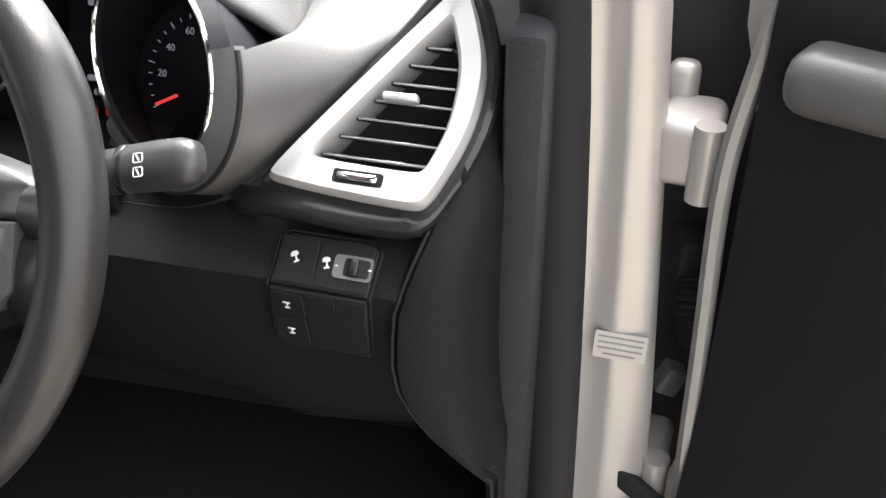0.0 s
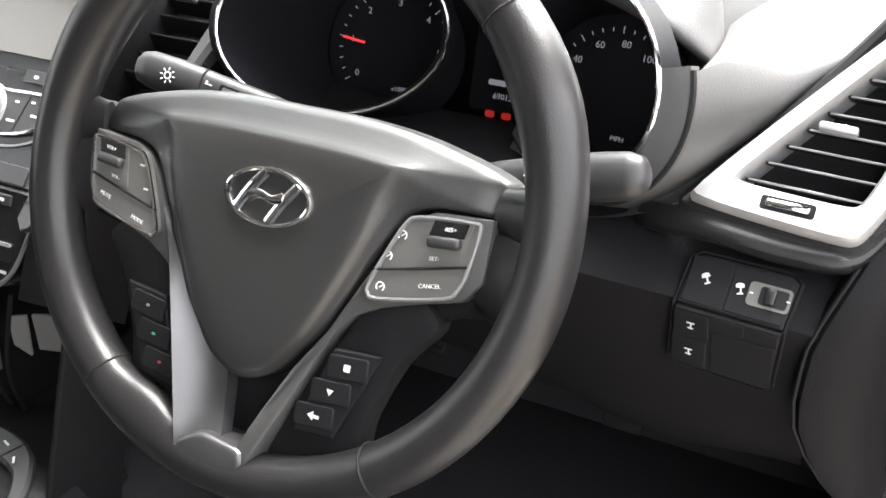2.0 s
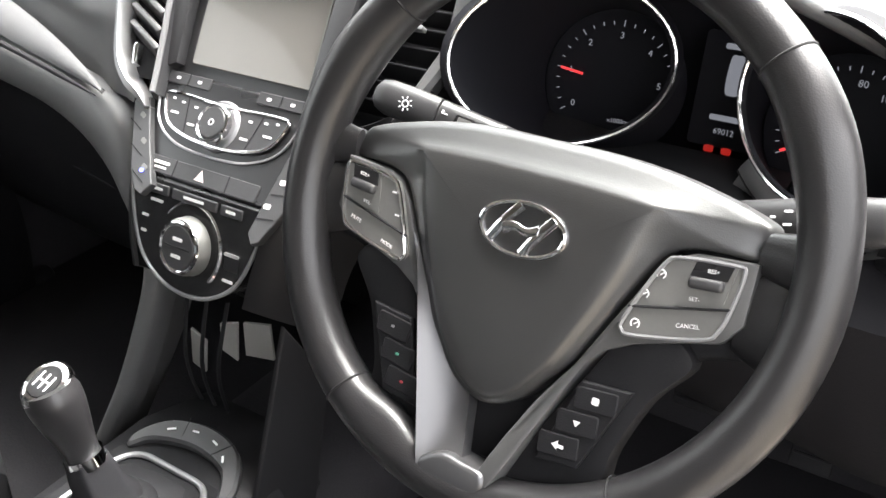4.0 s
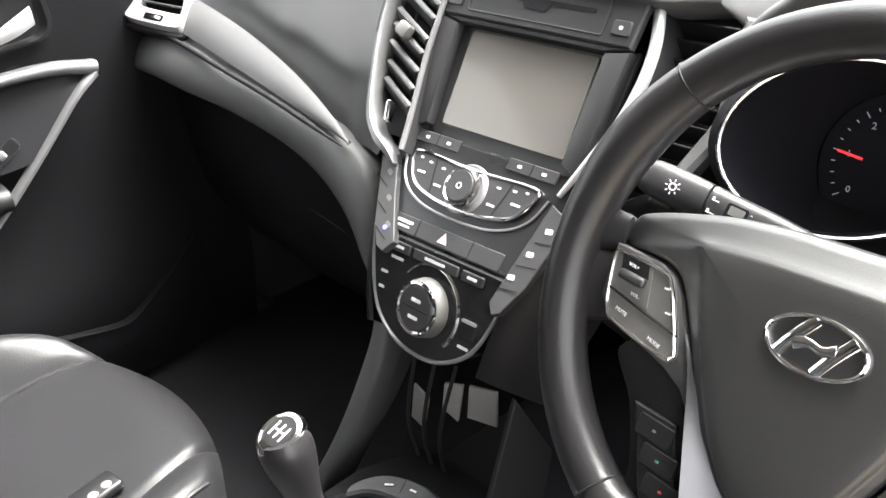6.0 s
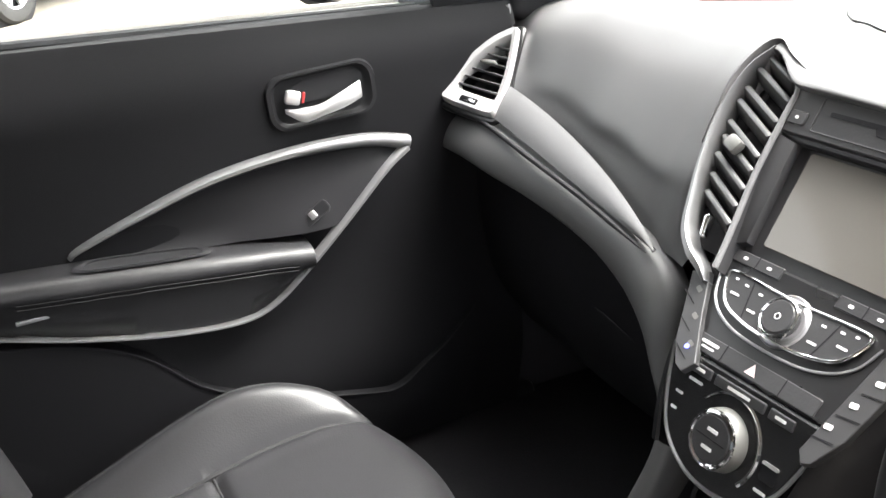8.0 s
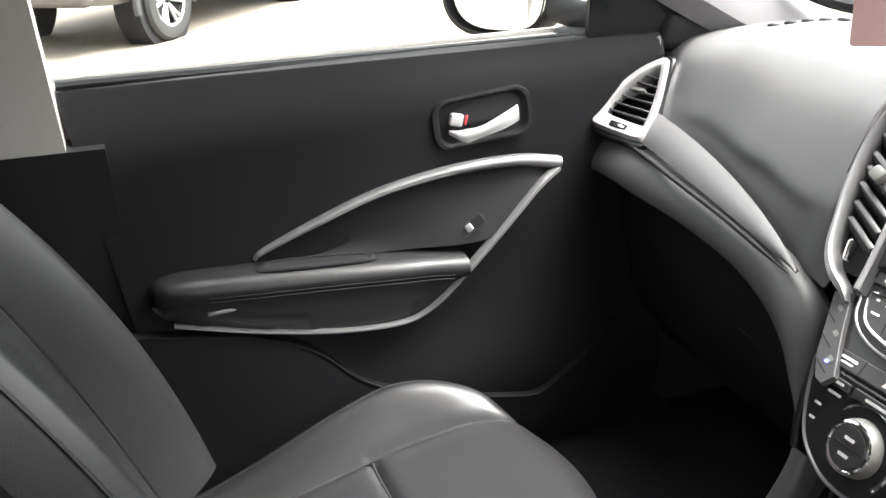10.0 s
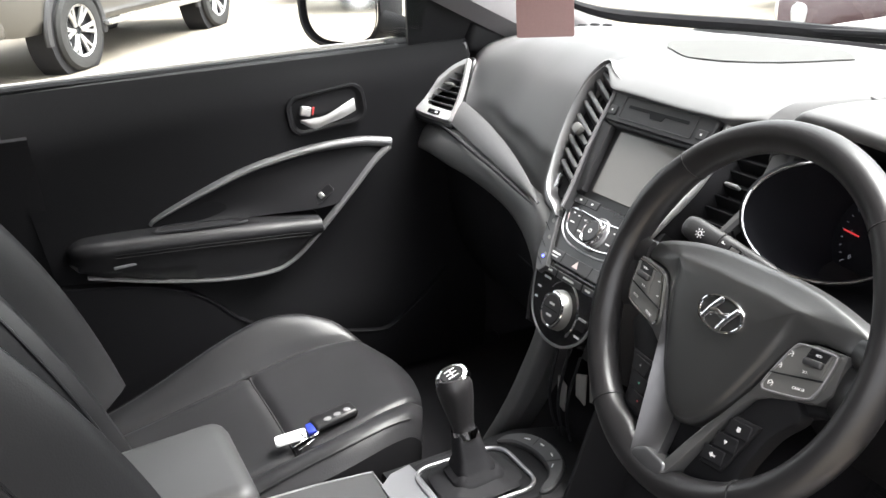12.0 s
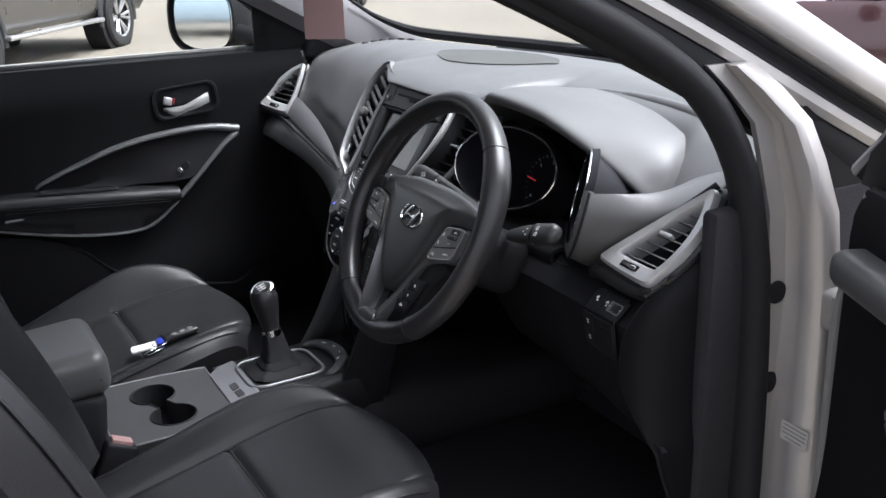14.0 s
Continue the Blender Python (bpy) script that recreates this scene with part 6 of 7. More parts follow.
# ---- seats ----
def build_seat(cx, name, label, dz=0.0, dy=0.0, db=0.0):
    """A front seat: cushion with raised bolsters and sewn panels, backrest, headrest. Its middle is at cx."""
    seat = thing(name, label, "seat", group="front seats", place=pose(0, dy, dz))
    nu, nv = 61, 65

    def top(u, v):
        """u across (-1 to 1), v from the back (0) to the front (1) of the cushion."""
        hw = 0.262 - 0.22 * max(0, v - 0.62) ** 1.6 - 0.02 * (1 - v)
        y = -0.575 + 0.535 * v
        yy = y - 0.062 * u * u * v ** 3
        z = 0.547 + 0.104 * v ** 1.15
        a = abs(u)
        crest = 0.070 * math.exp(-((v - 0.62) / (0.46 if v < 0.62 else 0.31)) ** 2) * (1.0 if u * cx > 0 else 0.45)
        z += crest * (math.exp(-((a - 0.85) / 0.165) ** 2) if a < 0.85 else math.exp(-((a - 0.85) / 0.30) ** 2))
        z -= 0.55 * max(0, a - 0.90) ** 1.35
        # rounded front edge
        z -= 0.45 * max(0, v - 0.78) ** 2 + 2.6 * max(0, v - 0.92) ** 2
        # sewn valleys
        z -= 0.012 * math.exp(-((a - 0.63) / 0.024) ** 2)
        z -= 0.010 * math.exp(-((v - 0.53) / 0.014) ** 2) * (1 if a < 0.63 else 0)
        return Vector((cx + u * hw, yy, z))

    rows = [[top(-1 + 2 * i / (nu - 1), j / (nv - 1)) for i in range(nu)] for j in range(nv)]
    # skirt down to the base
    bm = loft(rows)
    bm2 = loft([[rows[-1][i] + Vector((0, 0.012 * math.sin(k * 1.2) - 0.015 * k, -0.05 * k)) for i in range(nu)] for k in range(4)])
    sides = []
    for i in (0, nu - 1):
        s = -1 if i == 0 else 1
        sides.append(loft([[rows[j][i] + Vector((-s * 0.006 * k, 0, -0.05 * k)) for j in range(nv)] for k in range(4)]))
    part("cushion", joined(bm, bm2, *sides), M_SEAT, seat, "black leather cushion with sewn panels", smooth=60)
    for s in (-1, 1):
        seam = [top(s * 0.63, 0.04 + 0.94 * k / 30) + Vector((0, 0, 0.001)) for k in range(31)]
        part("seam", tube(seam, 0.0042, 6), M_SEAM, seat)
        wel = [top(s * 0.93, 0.04 + 0.90 * k / 30) + Vector((0, 0, 0.0015)) for k in range(31)]
        part("piping", tube(wel, 0.0024, 6), M_SEAT, seat)
    part("seam", tube([top(-0.63 + 1.26 * k / 24, 0.53) + Vector((0, 0, 0.001)) for k in range(25)], 0.0022, 6), M_SEAM, seat)
    part("seat_base", rbox(0.46, 0.46, 0.14, 0.02, 2, pose(cx, -0.32, 0.450)), M_LOWER, seat, "dark plastic seat base")
    # backrest
    axis0, axis1 = Vector((cx, -0.525 - db * 0.5, 0.58)), Vector((cx, -0.765 - db, 1.20))
    up = (axis1 - axis0).normalized()
    nrm = Vector((0, up.z, -up.y)) * 1.0

    def back(u, v):
        hw = 0.262 - 0.075 * v ** 1.8 - 0.012 * (1 - v) ** 2
        a = abs(u)
        lift = 0.100 * math.exp(-((a - 0.85) / 0.20) ** 2) * math.sin(math.pi * (0.34 + 0.54 * v)) + 0.02 * math.sin(v * 2.6)
        lift -= 0.16 * max(0, a - 0.9) ** 1.3 * 4
        lift -= 0.014 * math.exp(-((a - 0.62) / 0.030) ** 2)
        lift -= 0.10 * max(0, v - 0.93) * 6 * 0.3
        return Vector((cx + u * hw, axis0.y + (axis1.y - axis0.y) * v, axis0.z + (axis1.z - axis0.z) * v)) + nrm * (lift + 0.0)

    rows = [[back(-1 + 2 * i / 36, j / 30) for i in range(37)] for j in range(31)]
    rim = [rows[j][0] for j in range(31)] + rows[-1][1:-1] + [rows[30 - j][36] for j in range(31)]
    side = loft([[p - nrm * (0.028 * k) + (Vector((cx, p.y, p.z)) - p) * 0.02 * k for p in rim] for k in range(5)])
    backface = loft([[Vector((cx + (p.x - cx) * 0.92, p.y, p.z)) - nrm * 0.112 for p in r] for r in rows])
    part("backrest", joined(loft(rows), side, backface), M_SEAT, seat, "black leather backrest with side bolsters", smooth=60)
    for s in (-1, 1):
        part("seam", tube([back(s * 0.62, 0.03 + 0.93 * k / 30) + nrm * 0.001 for k in range(31)], 0.0022, 6), M_SEAM, seat)
        part("piping", tube([back(s * 0.93, 0.05 + 0.88 * k / 30) + nrm * 0.002 for k in range(31)], 0.0026, 6), M_SEAT, seat)
    part("headrest", rbox(0.26, 0.10, 0.20, 0.045, 5, pose(cx, -0.815, 1.36, 18, 0, 0)), M_SEAT, seat, "padded leather headrest")
    for s in (-1, 1):
        part("headrest_post", tube([(cx + s * 0.06, -0.77, 1.20), (cx + s * 0.06, -0.80, 1.30)], 0.007, 10), M_CHROME, seat)
    return seat


build_seat(-0.40, "passenger_seat", "black leather passenger seat with sewn panels", db=0.13)
build_seat(0.40, "driver_seat", "black leather driver seat with worn side bolster", 0.03, 0.02, 0.09)


def build_buckle():
    b = thing("seat_belt_buckle", "seat belt buckle with a red button beside the console", "buckle")
    part("buckle_body", rbox(0.03, 0.055, 0.09, 0.008, 3, pose(0.136, -0.445, 0.590, -25, 0, 0)), M_DARK, b)
    part("release_button", rbox(0.022, 0.036, 0.010, 0.003, 2, pose(0.136, -0.427, 0.633, -25, 0, 0)), material("faded_red_plastic", (0.34, 0.20, 0.19), 0.5), b, "faded red release button")


build_buckle()


def build_key():
    """A key fob with a blank white tag on the passenger seat."""
    k = thing("key_fob", "black car key with a white and blue tag on the seat", "key")
    m = pose(-0.275, -0.236, 0.618, 6, -3, 22)
    part("fob", rbox(0.036, 0.078, 0.014, 0.006, 4, m @ pose(0.0, 0.022, 0.006, 0, 0, -18)), M_GLOSS, k, "black plastic fob")
    for j in range(3):
        part("fob_button", lathe([(0, 0.0014), (0.0055, 0.0012), (0.0065, 0)], 16, m @ pose(0.006 + 0.004 * j, 0.005 + 0.018 * j, 0.0133)), M_TRIMGREY, k)
    part("tag", plate(rrect(0.030, 0.052, 0.006), 0.004, m @ pose(-0.022, -0.055, 0.002, 0, 0, -30), 0.001), M_WHITE, k, "blank white plastic tag")
    part("tag_band", rbox(0.030, 0.014, 0.006, 0.002, 2, m @ pose(-0.008, -0.022, 0.006, 0, 0, -28)), material("blue_plastic", (0.02, 0.04, 0.35), 0.4), k, "blue plastic band")
    for dx in (-0.004, 0.010):
        part("key_blade", rbox(0.005, 0.040, 0.002, 0.0006, 1, m @ pose(dx + 0.006, -0.05, 0.002, 0, 0, 20 * dx)), M_CHROME, k, "steel key blade")
    part("split_ring", tube([m @ Vector((0.014 * math.cos(t), -0.030 + 0.014 * math.sin(t), 0.006)) for t in [j * math.tau / 24 for j in range(24)]], 0.0012, 6, closed=True), M_CHROME, k, "steel split ring")


build_key()


def build_pedals():
    for x, y, z, w, h, nm in ((0.53, 0.50, 0.56, 0.05, 0.13, "accelerator_pedal"), (0.40, 0.46, 0.58, 0.075, 0.06, "brake_pedal"), (0.27, 0.46, 0.58, 0.065, 0.06, "clutch_pedal")):
        p = thing(nm, "dark rubber-faced pedal in the footwell", "pedal", group="pedals")
        m = pose(x, y, z, 50, 0, 0)
        part("pad", rbox(w, h, 0.012, 0.005, 2, m), M_RUBBER, p, "ribbed rubber pad")
        for k in range(4):
            part("rib", rbox(w * 0.85, 0.004, 0.003, 0.001, 1, m @ pose(0, h * (-0.36 + 0.24 * k), 0.007)), M_DARK, p)
        part("arm", tube([(x, y + 0.01, z), (x, y + 0.06, z + 0.12), (x, y + 0.05, z + 0.25)], 0.009, 8), M_DARK, p)


build_pedals()


def build_floor_bits():
    """Loose cloth and bare metal under the stack, seen past the console."""
    apron = thing("footwell_bracket", "pale metal bracket and cables under the centre stack", "bracket")
    for a, b, c, d in (((-0.080, 0.709), (-0.058, 0.699), (-0.102, 0.647), (-0.082, 0.640)), ((-0.032, 0.731), (-0.004, 0.741), (-0.050, 0.683), (-0.026, 0.676)), ((0.006, 0.745), (0.046, 0.756), (-0.010, 0.690), (0.034, 0.700))):
        part("bracket", shell([[(a[0], 0.10, a[1]), (b[0], 0.10, b[1])], [(c[0], 0.11, c[1]), (d[0], 0.11, d[1])]], 0.003), M_HEAD, apron)
    for k in range(3):
        part("cable", tube(spline([(-0.055 + 0.03 * k, 0.085, 0.78), (-0.062 + 0.025 * k, 0.07, 0.69), (-0.070 + 0.02 * k, 0.09, 0.60)], 12), 0.0024, 6), M_RUBBER, apron, "thin black cable")


build_floor_bits()



# ---- doors ----
HINGE = Vector((0.905, 0.385, 0.0))


def build_door(s, name, label, turn):
    """A front door with its trimmed inner face. s: -1 passenger side, 1 driver side; turn: degrees open."""
    place = (Matrix.Translation((0.035, 0.085, 0)) if turn else Matrix()) @ Matrix.Translation(HINGE) @ pose(0, 0, 0, 0, 0, turn) @ Matrix.Translation(-HINGE)
    door = thing(name, label, "door", place=place)
    mir = Matrix.Diagonal((-s, 1, 1, 1))

    def P(x, y, z):
        return mir @ Vector((x, y, z))

    def put(nm, bm, mat, lab="", parent=door, smooth=40):
        bmesh.ops.transform(bm, matrix=mir, verts=bm.verts)
        return part(nm, bm, mat, parent, lab, smooth)

    y1 = -0.64

    def face(y, z):
        """Depth of the inner skin."""
        x = -0.752 - 0.42 * max(0, z - (1.052 + 0.067 * (y + 0.545)))
        # lower bulge with the pocket
        x += 0.030 * math.exp(-((z - 0.58) / 0.12) ** 2)
        # scoop round the pull
        return x

    rows = []
    for j in range(27):
        z = 0.44 + (1.142 - 0.44) * j / 26
        y0 = 0.292
        rake = 0.10 * (1 - (z - 0.44) / 0.7)
        rows.append([Vector((face(y, z), y + rake * min(1, max(0, (-0.3 - y) / 0.3)), z)) for y in [y0 + (y1 - y0) * i / 30 for i in range(31)]])
    put("inner_panel", shell(rows, -0.012), M_DOORDARK, "dark grained inner door panel")
    # outer skin and edges
    shell_out = []
    for j in range(14):
        z = 0.42 + 0.73 * j / 13
        bul = 0.045 * math.sin(math.pi * min(1, max(0, (z - 0.36) / 0.85)))
        shell_out.append([(-0.865 - bul, y, z) for y in (0.36, 0.0, -0.4, -0.70)])
    put("outer_skin", shell(shell_out, 0.008), M_PAINT, "silver painted outer skin")
    put("front_edge", rbox(0.085, 0.16, 0.72, 0.012, 3, pose(-0.826, 0.225, 0.79)), M_RUBBER, "black front edge")
    put("edge_flange", tube(spline([(-0.772, 0.290, 1.135), (-0.765, 0.301, 1.05), (-0.758, 0.309, 0.96), (-0.758, 0.304, 0.81), (-0.750, 0.295, 0.65), (-0.758, 0.285, 0.45)], 24), 0.010, 8, flat=0.8), M_EDGE, "grey front flange")
    put("rear_edge", rbox(0.10, 0.03, 0.70, 0.01, 2, pose(-0.815, -0.685, 0.79)), M_PAINT)
    put("bottom_edge", rbox(0.10, 0.95, 0.03, 0.01, 2, pose(-0.815, -0.18, 0.43)), M_PAINT)
    # sill cap
    cap = [[Vector((x - 0.42 * max(0, 1.106 - (1.052 + 0.067 * (y + 0.545))), y, z)) for x, z in ((-0.757, 1.106), (-0.762, 1.121), (-0.768, 1.134), (-0.777, 1.143), (-0.788, 1.147), (-0.80, 1.144))] for y in [0.30 - 0.93 * k / 12 for k in range(13)]]
    put("sill_cap", shell(cap, 0.004), M_DARK, "dark rounded sill cap under the window", smooth=70)
    put("glass_seal", tube([(-0.806, 0.30, 1.140), (-0.806, -0.2, 1.144), (-0.806, -0.64, 1.148)], 0.008, 8), M_RUBBER)
    put("outer_sill", rbox(0.05, 1.02, 0.014, 0.005, 2, pose(-0.84, -0.19, 1.136)), M_PAINT)
    # window frame
    fr = spline([(-0.80, 0.34, 1.15), (-0.775, 0.20, 1.25), (-0.725, -0.02, 1.385), (-0.665, -0.24, 1.495), (-0.64, -0.45, 1.545), (-0.64, -0.70, 1.56)], 30)
    put("window_frame", tube(fr, 0.018, 10, flat=1.4), M_RUBBER, "black window frame")
    put("rear_frame", tube([(-0.80, -0.69, 1.15), (-0.72, -0.70, 1.36), (-0.645, -0.70, 1.56)], 0.022, 10), M_RUBBER)
    # sail plate in the front corner
    put("sail_plate", shell([[Vector(p) for p in ((-0.792, 0.335, 1.14), (-0.775, 0.29, 1.19), (-0.765, 0.20, 1.255))], [Vector(p) for p in ((-0.790, 0.17, 1.145), (-0.785, 0.17, 1.20), (-0.768, 0.165, 1.265))]], 0.012), M_DARK, "black corner plate behind the mirror")

    # pull scoop: recessed bowl with the silver outline
    loop_top = [(-0.712, 0.088, 0.962), (-0.722, 0.02, 0.972), (-0.732, -0.08, 0.968), (-0.738, -0.20, 0.948), (-0.742, -0.31, 0.912), (-0.748, -0.39, 0.880), (-0.752, -0.405, 0.868)]
    loop_low = [(-0.712, 0.085, 0.955), (-0.704, 0.045, 0.930), (-0.700, -0.02, 0.868), (-0.700, -0.09, 0.802), (-0.703, -0.145, 0.757), (-0.702, -0.20, 0.742), (-0.704, -0.30, 0.748), (-0.709, -0.42, 0.770), (-0.718, -0.535, 0.798)]
    t_edge = spline(loop_top, 24)
    b_edge = spline([(-0.712, 0.086, 0.958), (-0.704, 0.045, 0.930), (-0.702, -0.02, 0.868), (-0.712, -0.075, 0.852), (-0.735, -0.18, 0.851), (-0.742, -0.29, 0.853), (-0.748, -0.385, 0.862)], 24)
    put("scoop", loft([spline([a, a * 0.8 + b * 0.2 + Vector((-0.010, 0, 0)), a * 0.4 + b * 0.6 + Vector((-0.012, 0, 0)), b], 10) for a, b in zip(t_edge, b_edge)]), M_DARK, "dark scoop behind the pull", smooth=60)
    for pts, wf, wr, lab in ((loop_top, 0.0100, 0.0034, "satin silver trim along the pull"), (loop_low, 0.0060, 0.0022, "thin satin silver lower trim")):
        line = spline(pts, 44)
        secs = []
        for i, p in enumerate(line):
            u = i / 43
            t = (line[min(i + 1, 43)] - line[max(i - 1, 0)]).normalized()
            n = Vector((0, -t.z, t.y)).normalized() * ((wf - wr) * (1 - u) ** 1.1 + wr)
            secs.append([p + n + Vector((-0.012, 0, 0)), p + n + Vector((0.001, 0, 0)), p + n * 0.4 + Vector((0.0065, 0, 0)), p - n * 0.4 + Vector((0.0065, 0, 0)), p - n + Vector((0.001, 0, 0)), p - n + Vector((-0.012, 0, 0))])
        put("silver_trim", loft(secs, closed=True, caps=True), M_DOORLINE, lab, smooth=50)
    # armrest
    low_line = spline(loop_low, 60)

    def low_at(y):
        """The lower silver line at y."""
        return min(low_line, key=lambda p: abs(p.y - y))

    # rounded armrest pad: a soft top that sinks into the scoop, a rolled front edge, and a rounded tail
    arm = []
    for k in range(37):
        u = k / 36
        y = -0.080 - 0.482 * u
        tail = max(0.0, (u - 0.86) / 0.14)
        pinch = math.sqrt(max(0.0, 1 - tail ** 2.4))
        q = low_at(max(y, -0.53))
        zt = 0.834 + 0.030 * u + 0.004 * math.sin(math.pi * u)
        xo = q.x + 0.012
        xb = -0.752
        zl = min(q.z + 0.004, zt - 0.026)
        mid = (zt + zl) / 2 + 0.008
        xo = xb + (xo - xb) * (0.25 + 0.75 * pinch)
        zt, zl = mid + (zt - mid) * (0.35 + 0.65 * pinch), mid + (zl - mid) * (0.35 + 0.65 * pinch)
        arm.append([Vector(p) for p in ((xb, y, zt + 0.006), (xo - 0.034, y, zt + 0.0035), (xo - 0.020, y, zt + 0.002), (xo - 0.010, y, zt - 0.001), (xo - 0.003, y, zt - 0.007), (xo, y, zt - 0.015), (xo - 0.0015, y, zt - 0.024), (xo - 0.005, y, zt - 0.029), (xo - 0.008, y, (zt - 0.029) * 0.5 + zl * 0.5), (q.x - 0.003, y, zl), (xb, y, zl - 0.006))])
    pad = put("armrest", loft(arm, closed=True, caps=True), M_DOORPAD, "padded black armrest", smooth=70)
    for dz in (0.0, -0.006):
        put("armrest_seam", tube([p[6] + Vector((0.0008, 0, dz)) for p in arm[2:-6]], 0.0008, 6), M_SEAM, "", pad)
    grip = spline([(-0.080, -0.014, 0), (0.0, -0.017, 0), (0.068, -0.012, 0), (0.080, 0.0, 0), (0.062, 0.011, 0), (0.0, 0.014, 0), (-0.070, 0.010, 0)], 36, True)
    gm = axes((-0.7265, -0.312, 0.8560), (0.04, 1, -0.06), (-1, 0, 0.10))
    put("grip_hole", loft([[gm @ Vector((p.x * f, p.y * f, w)) for p in grip] for f, w in ((1.12, 0.002), (1.06, 0.0052), (0.98, 0.0045), (0.94, 0.0005), (0.2, 0.0002))], closed=True, caps=True), M_RUBBER, "dark grip pocket in the armrest", pad, 50)
    put("armrest_badge", rbox(0.005, 0.050, 0.006, 0.0015, 2, pose(-0.7085, -0.462, 0.812, 3, 0, 0)), M_DOORTRIM, "small silver bar")
    # window switch
    sm = axes((-0.7125, -0.069, 0.879), (0.25, 0.75, 0.6), (-0.5, -0.35, 0.75))
    sw = put("window_switch", plate(rrect(0.050, 0.020, 0.007), 0.003, sm @ pose(0, 0, -0.006)), M_BTN, "window switch")
    put("switch_well", plate(rrect(0.020, 0.016, 0.004, x=0.013), 0.0006, sm @ pose(0, 0, -0.003)), M_RUBBER, "", sw)
    put("switch_lever", rbox(0.012, 0.012, 0.006, 0.0025, 2, sm @ pose(-0.003, 0, -0.002, 0, -12, 0)), M_SATIN, "silver window switch", sw)
    # handle
    hm = axes((-0.751, -0.030, 1.042), (0.05, 1, 0.10), (0, 0, 1))
    bowl = put("handle_bowl", loft([[hm @ Vector((x * f, y * f, w)) for x, y in rrect(0.150, 0.072, 0.024, 6)] for f, w in ((1.12, 0.0), (1.08, 0.009), (1.0, 0.009), (0.92, 0.002), (0.85, -0.0005), (0.4, -0.0008))], closed=True, caps=True), M_DARK, "dark handle bowl")
    put("bowl_shadow", plate(spline([(-0.05, 0.0, 0), (-0.03, 0.024, 0), (0.055, 0.026, 0), (0.058, 0.0, 0), (0.0, -0.006, 0)], 24, True), 0.0008, hm @ pose(0, 0, 0.001)), M_RUBBER, "", bowl)
    mid = spline([(-0.058, -0.010, 0.010), (-0.036, -0.019, 0.015), (-0.008, -0.017, 0.018), (0.028, -0.008, 0.020), (0.056, -0.001, 0.014)], 24)
    secs = []
    for i, p in enumerate(mid):
        u = i / 23
        h = 0.0035 + 0.0075 * min(1, u * 3.5) + 0.002 * u - 0.003 * math.sin(u * 3.1) ** 8
        secs.append([hm @ (p + Vector(q)) for q in ((0, h * 0.9, -0.002), (0, h, 0.001), (0, h * 0.5, 0.004), (0, -h * 0.6, 0.003), (0, -h, 0.0), (0, -h * 0.8, -0.003))])
    put("handle_lever", loft(secs, closed=True, caps=True), M_SATIN, "satin silver pull handle", bowl, 50)
    put("lock_button", rbox(0.022, 0.020, 0.012, 0.004, 3, hm @ pose(-0.045, 0.008, 0.012, 0, 0, -20)), M_SATIN, "silver lock tab", bowl)
    put("lock_mark", rbox(0.004, 0.016, 0.003, 0.001, 1, hm @ pose(-0.031, 0.006, 0.0175, 0, 0, -20)), material("red_mark", (0.5, 0.04, 0.04), 0.5), "small red lock mark", bowl)
    # parting line from the dash to the handle, and the rear crease
    put("panel_crease", tube(spline([(-0.762, 0.20, 1.005), (-0.760, 0.12, 1.008), (-0.757, 0.05, 0.990), (-0.753, -0.02, 0.978)], 14), 0.0022, 6), M_RUBBER)
    # map pocket: a dipped upper edge with a bottle recess ahead
    edge = spline([(-0.735, -0.66, 0.79), (-0.722, -0.55, 0.778), (-0.714, -0.42, 0.756), (-0.712, -0.33, 0.712), (-0.710, -0.25, 0.640), (-0.708, -0.12, 0.590), (-0.707, 0.00, 0.560), (-0.708, 0.05, 0.556), (-0.710, 0.095, 0.582), (-0.714, 0.15, 0.618), (-0.72, 0.20, 0.66)], 40)
    put("map_pocket", shell([[p + Vector((-0.05, 0, 0.0)), p + Vector((-0.006, 0, 0.002)), p, p + Vector((0.003, 0, -0.03)), Vector((p.x - 0.01, p.y, 0.45))] for p in edge], 0.005), M_DOORDARK, "dark map pocket")
    put("pocket_lip", tube([p + Vector((0.001, 0, 0.001)) for p in edge], 0.0018, 6), M_DOORDARK)
    if turn:
        # the open door shows its belt roll end-on, and the pale edge of the corner plate
        put("belt_roll", rbox(0.056, 0.84, 0.046, 0.018, 4, pose(-0.742, -0.150, 1.060)), M_VINYL, "grey padded belt roll")
        put("corner_trim", tube([(-0.780, 0.345, 1.152), (-0.772, 0.27, 1.205), (-0.760, 0.20, 1.262)], 0.009, 8), M_TRIMGREY, "grey edge of the corner plate")
    # mirror
    mm = axes((-0.985, 0.105, 1.216), (0.83, 0.56, 0), (0, 0.02, 1))
    sq = [(math.copysign(abs(math.cos(t)) ** 0.72, math.cos(t)), math.copysign(abs(math.sin(t)) ** 0.72, math.sin(t))) for t in [k * math.tau / 44 for k in range(44)]]
    mirror = put("wing_mirror", loft([[mm @ Vector((0.108 * a * f - 0.014 * (1 - d / 0.02 if d > 0 else 1) * 0 - 0.012, 0.090 * b * f, -d)) for a, b in sq] for f, d in ((0.93, 0.008), (0.97, -0.006), (1.06, -0.002), (1.12, 0.03), (1.02, 0.09), (0.65, 0.135), (0.15, 0.15))], closed=True, caps=True), M_RUBBER, "black wing mirror housing")
    put("mirror_glass", plate([(0.098 * a, 0.080 * b) for a, b in sq], 0.003, mm @ pose(0, 0, 0.002)), M_MIRROR, "mirror glass", mirror)
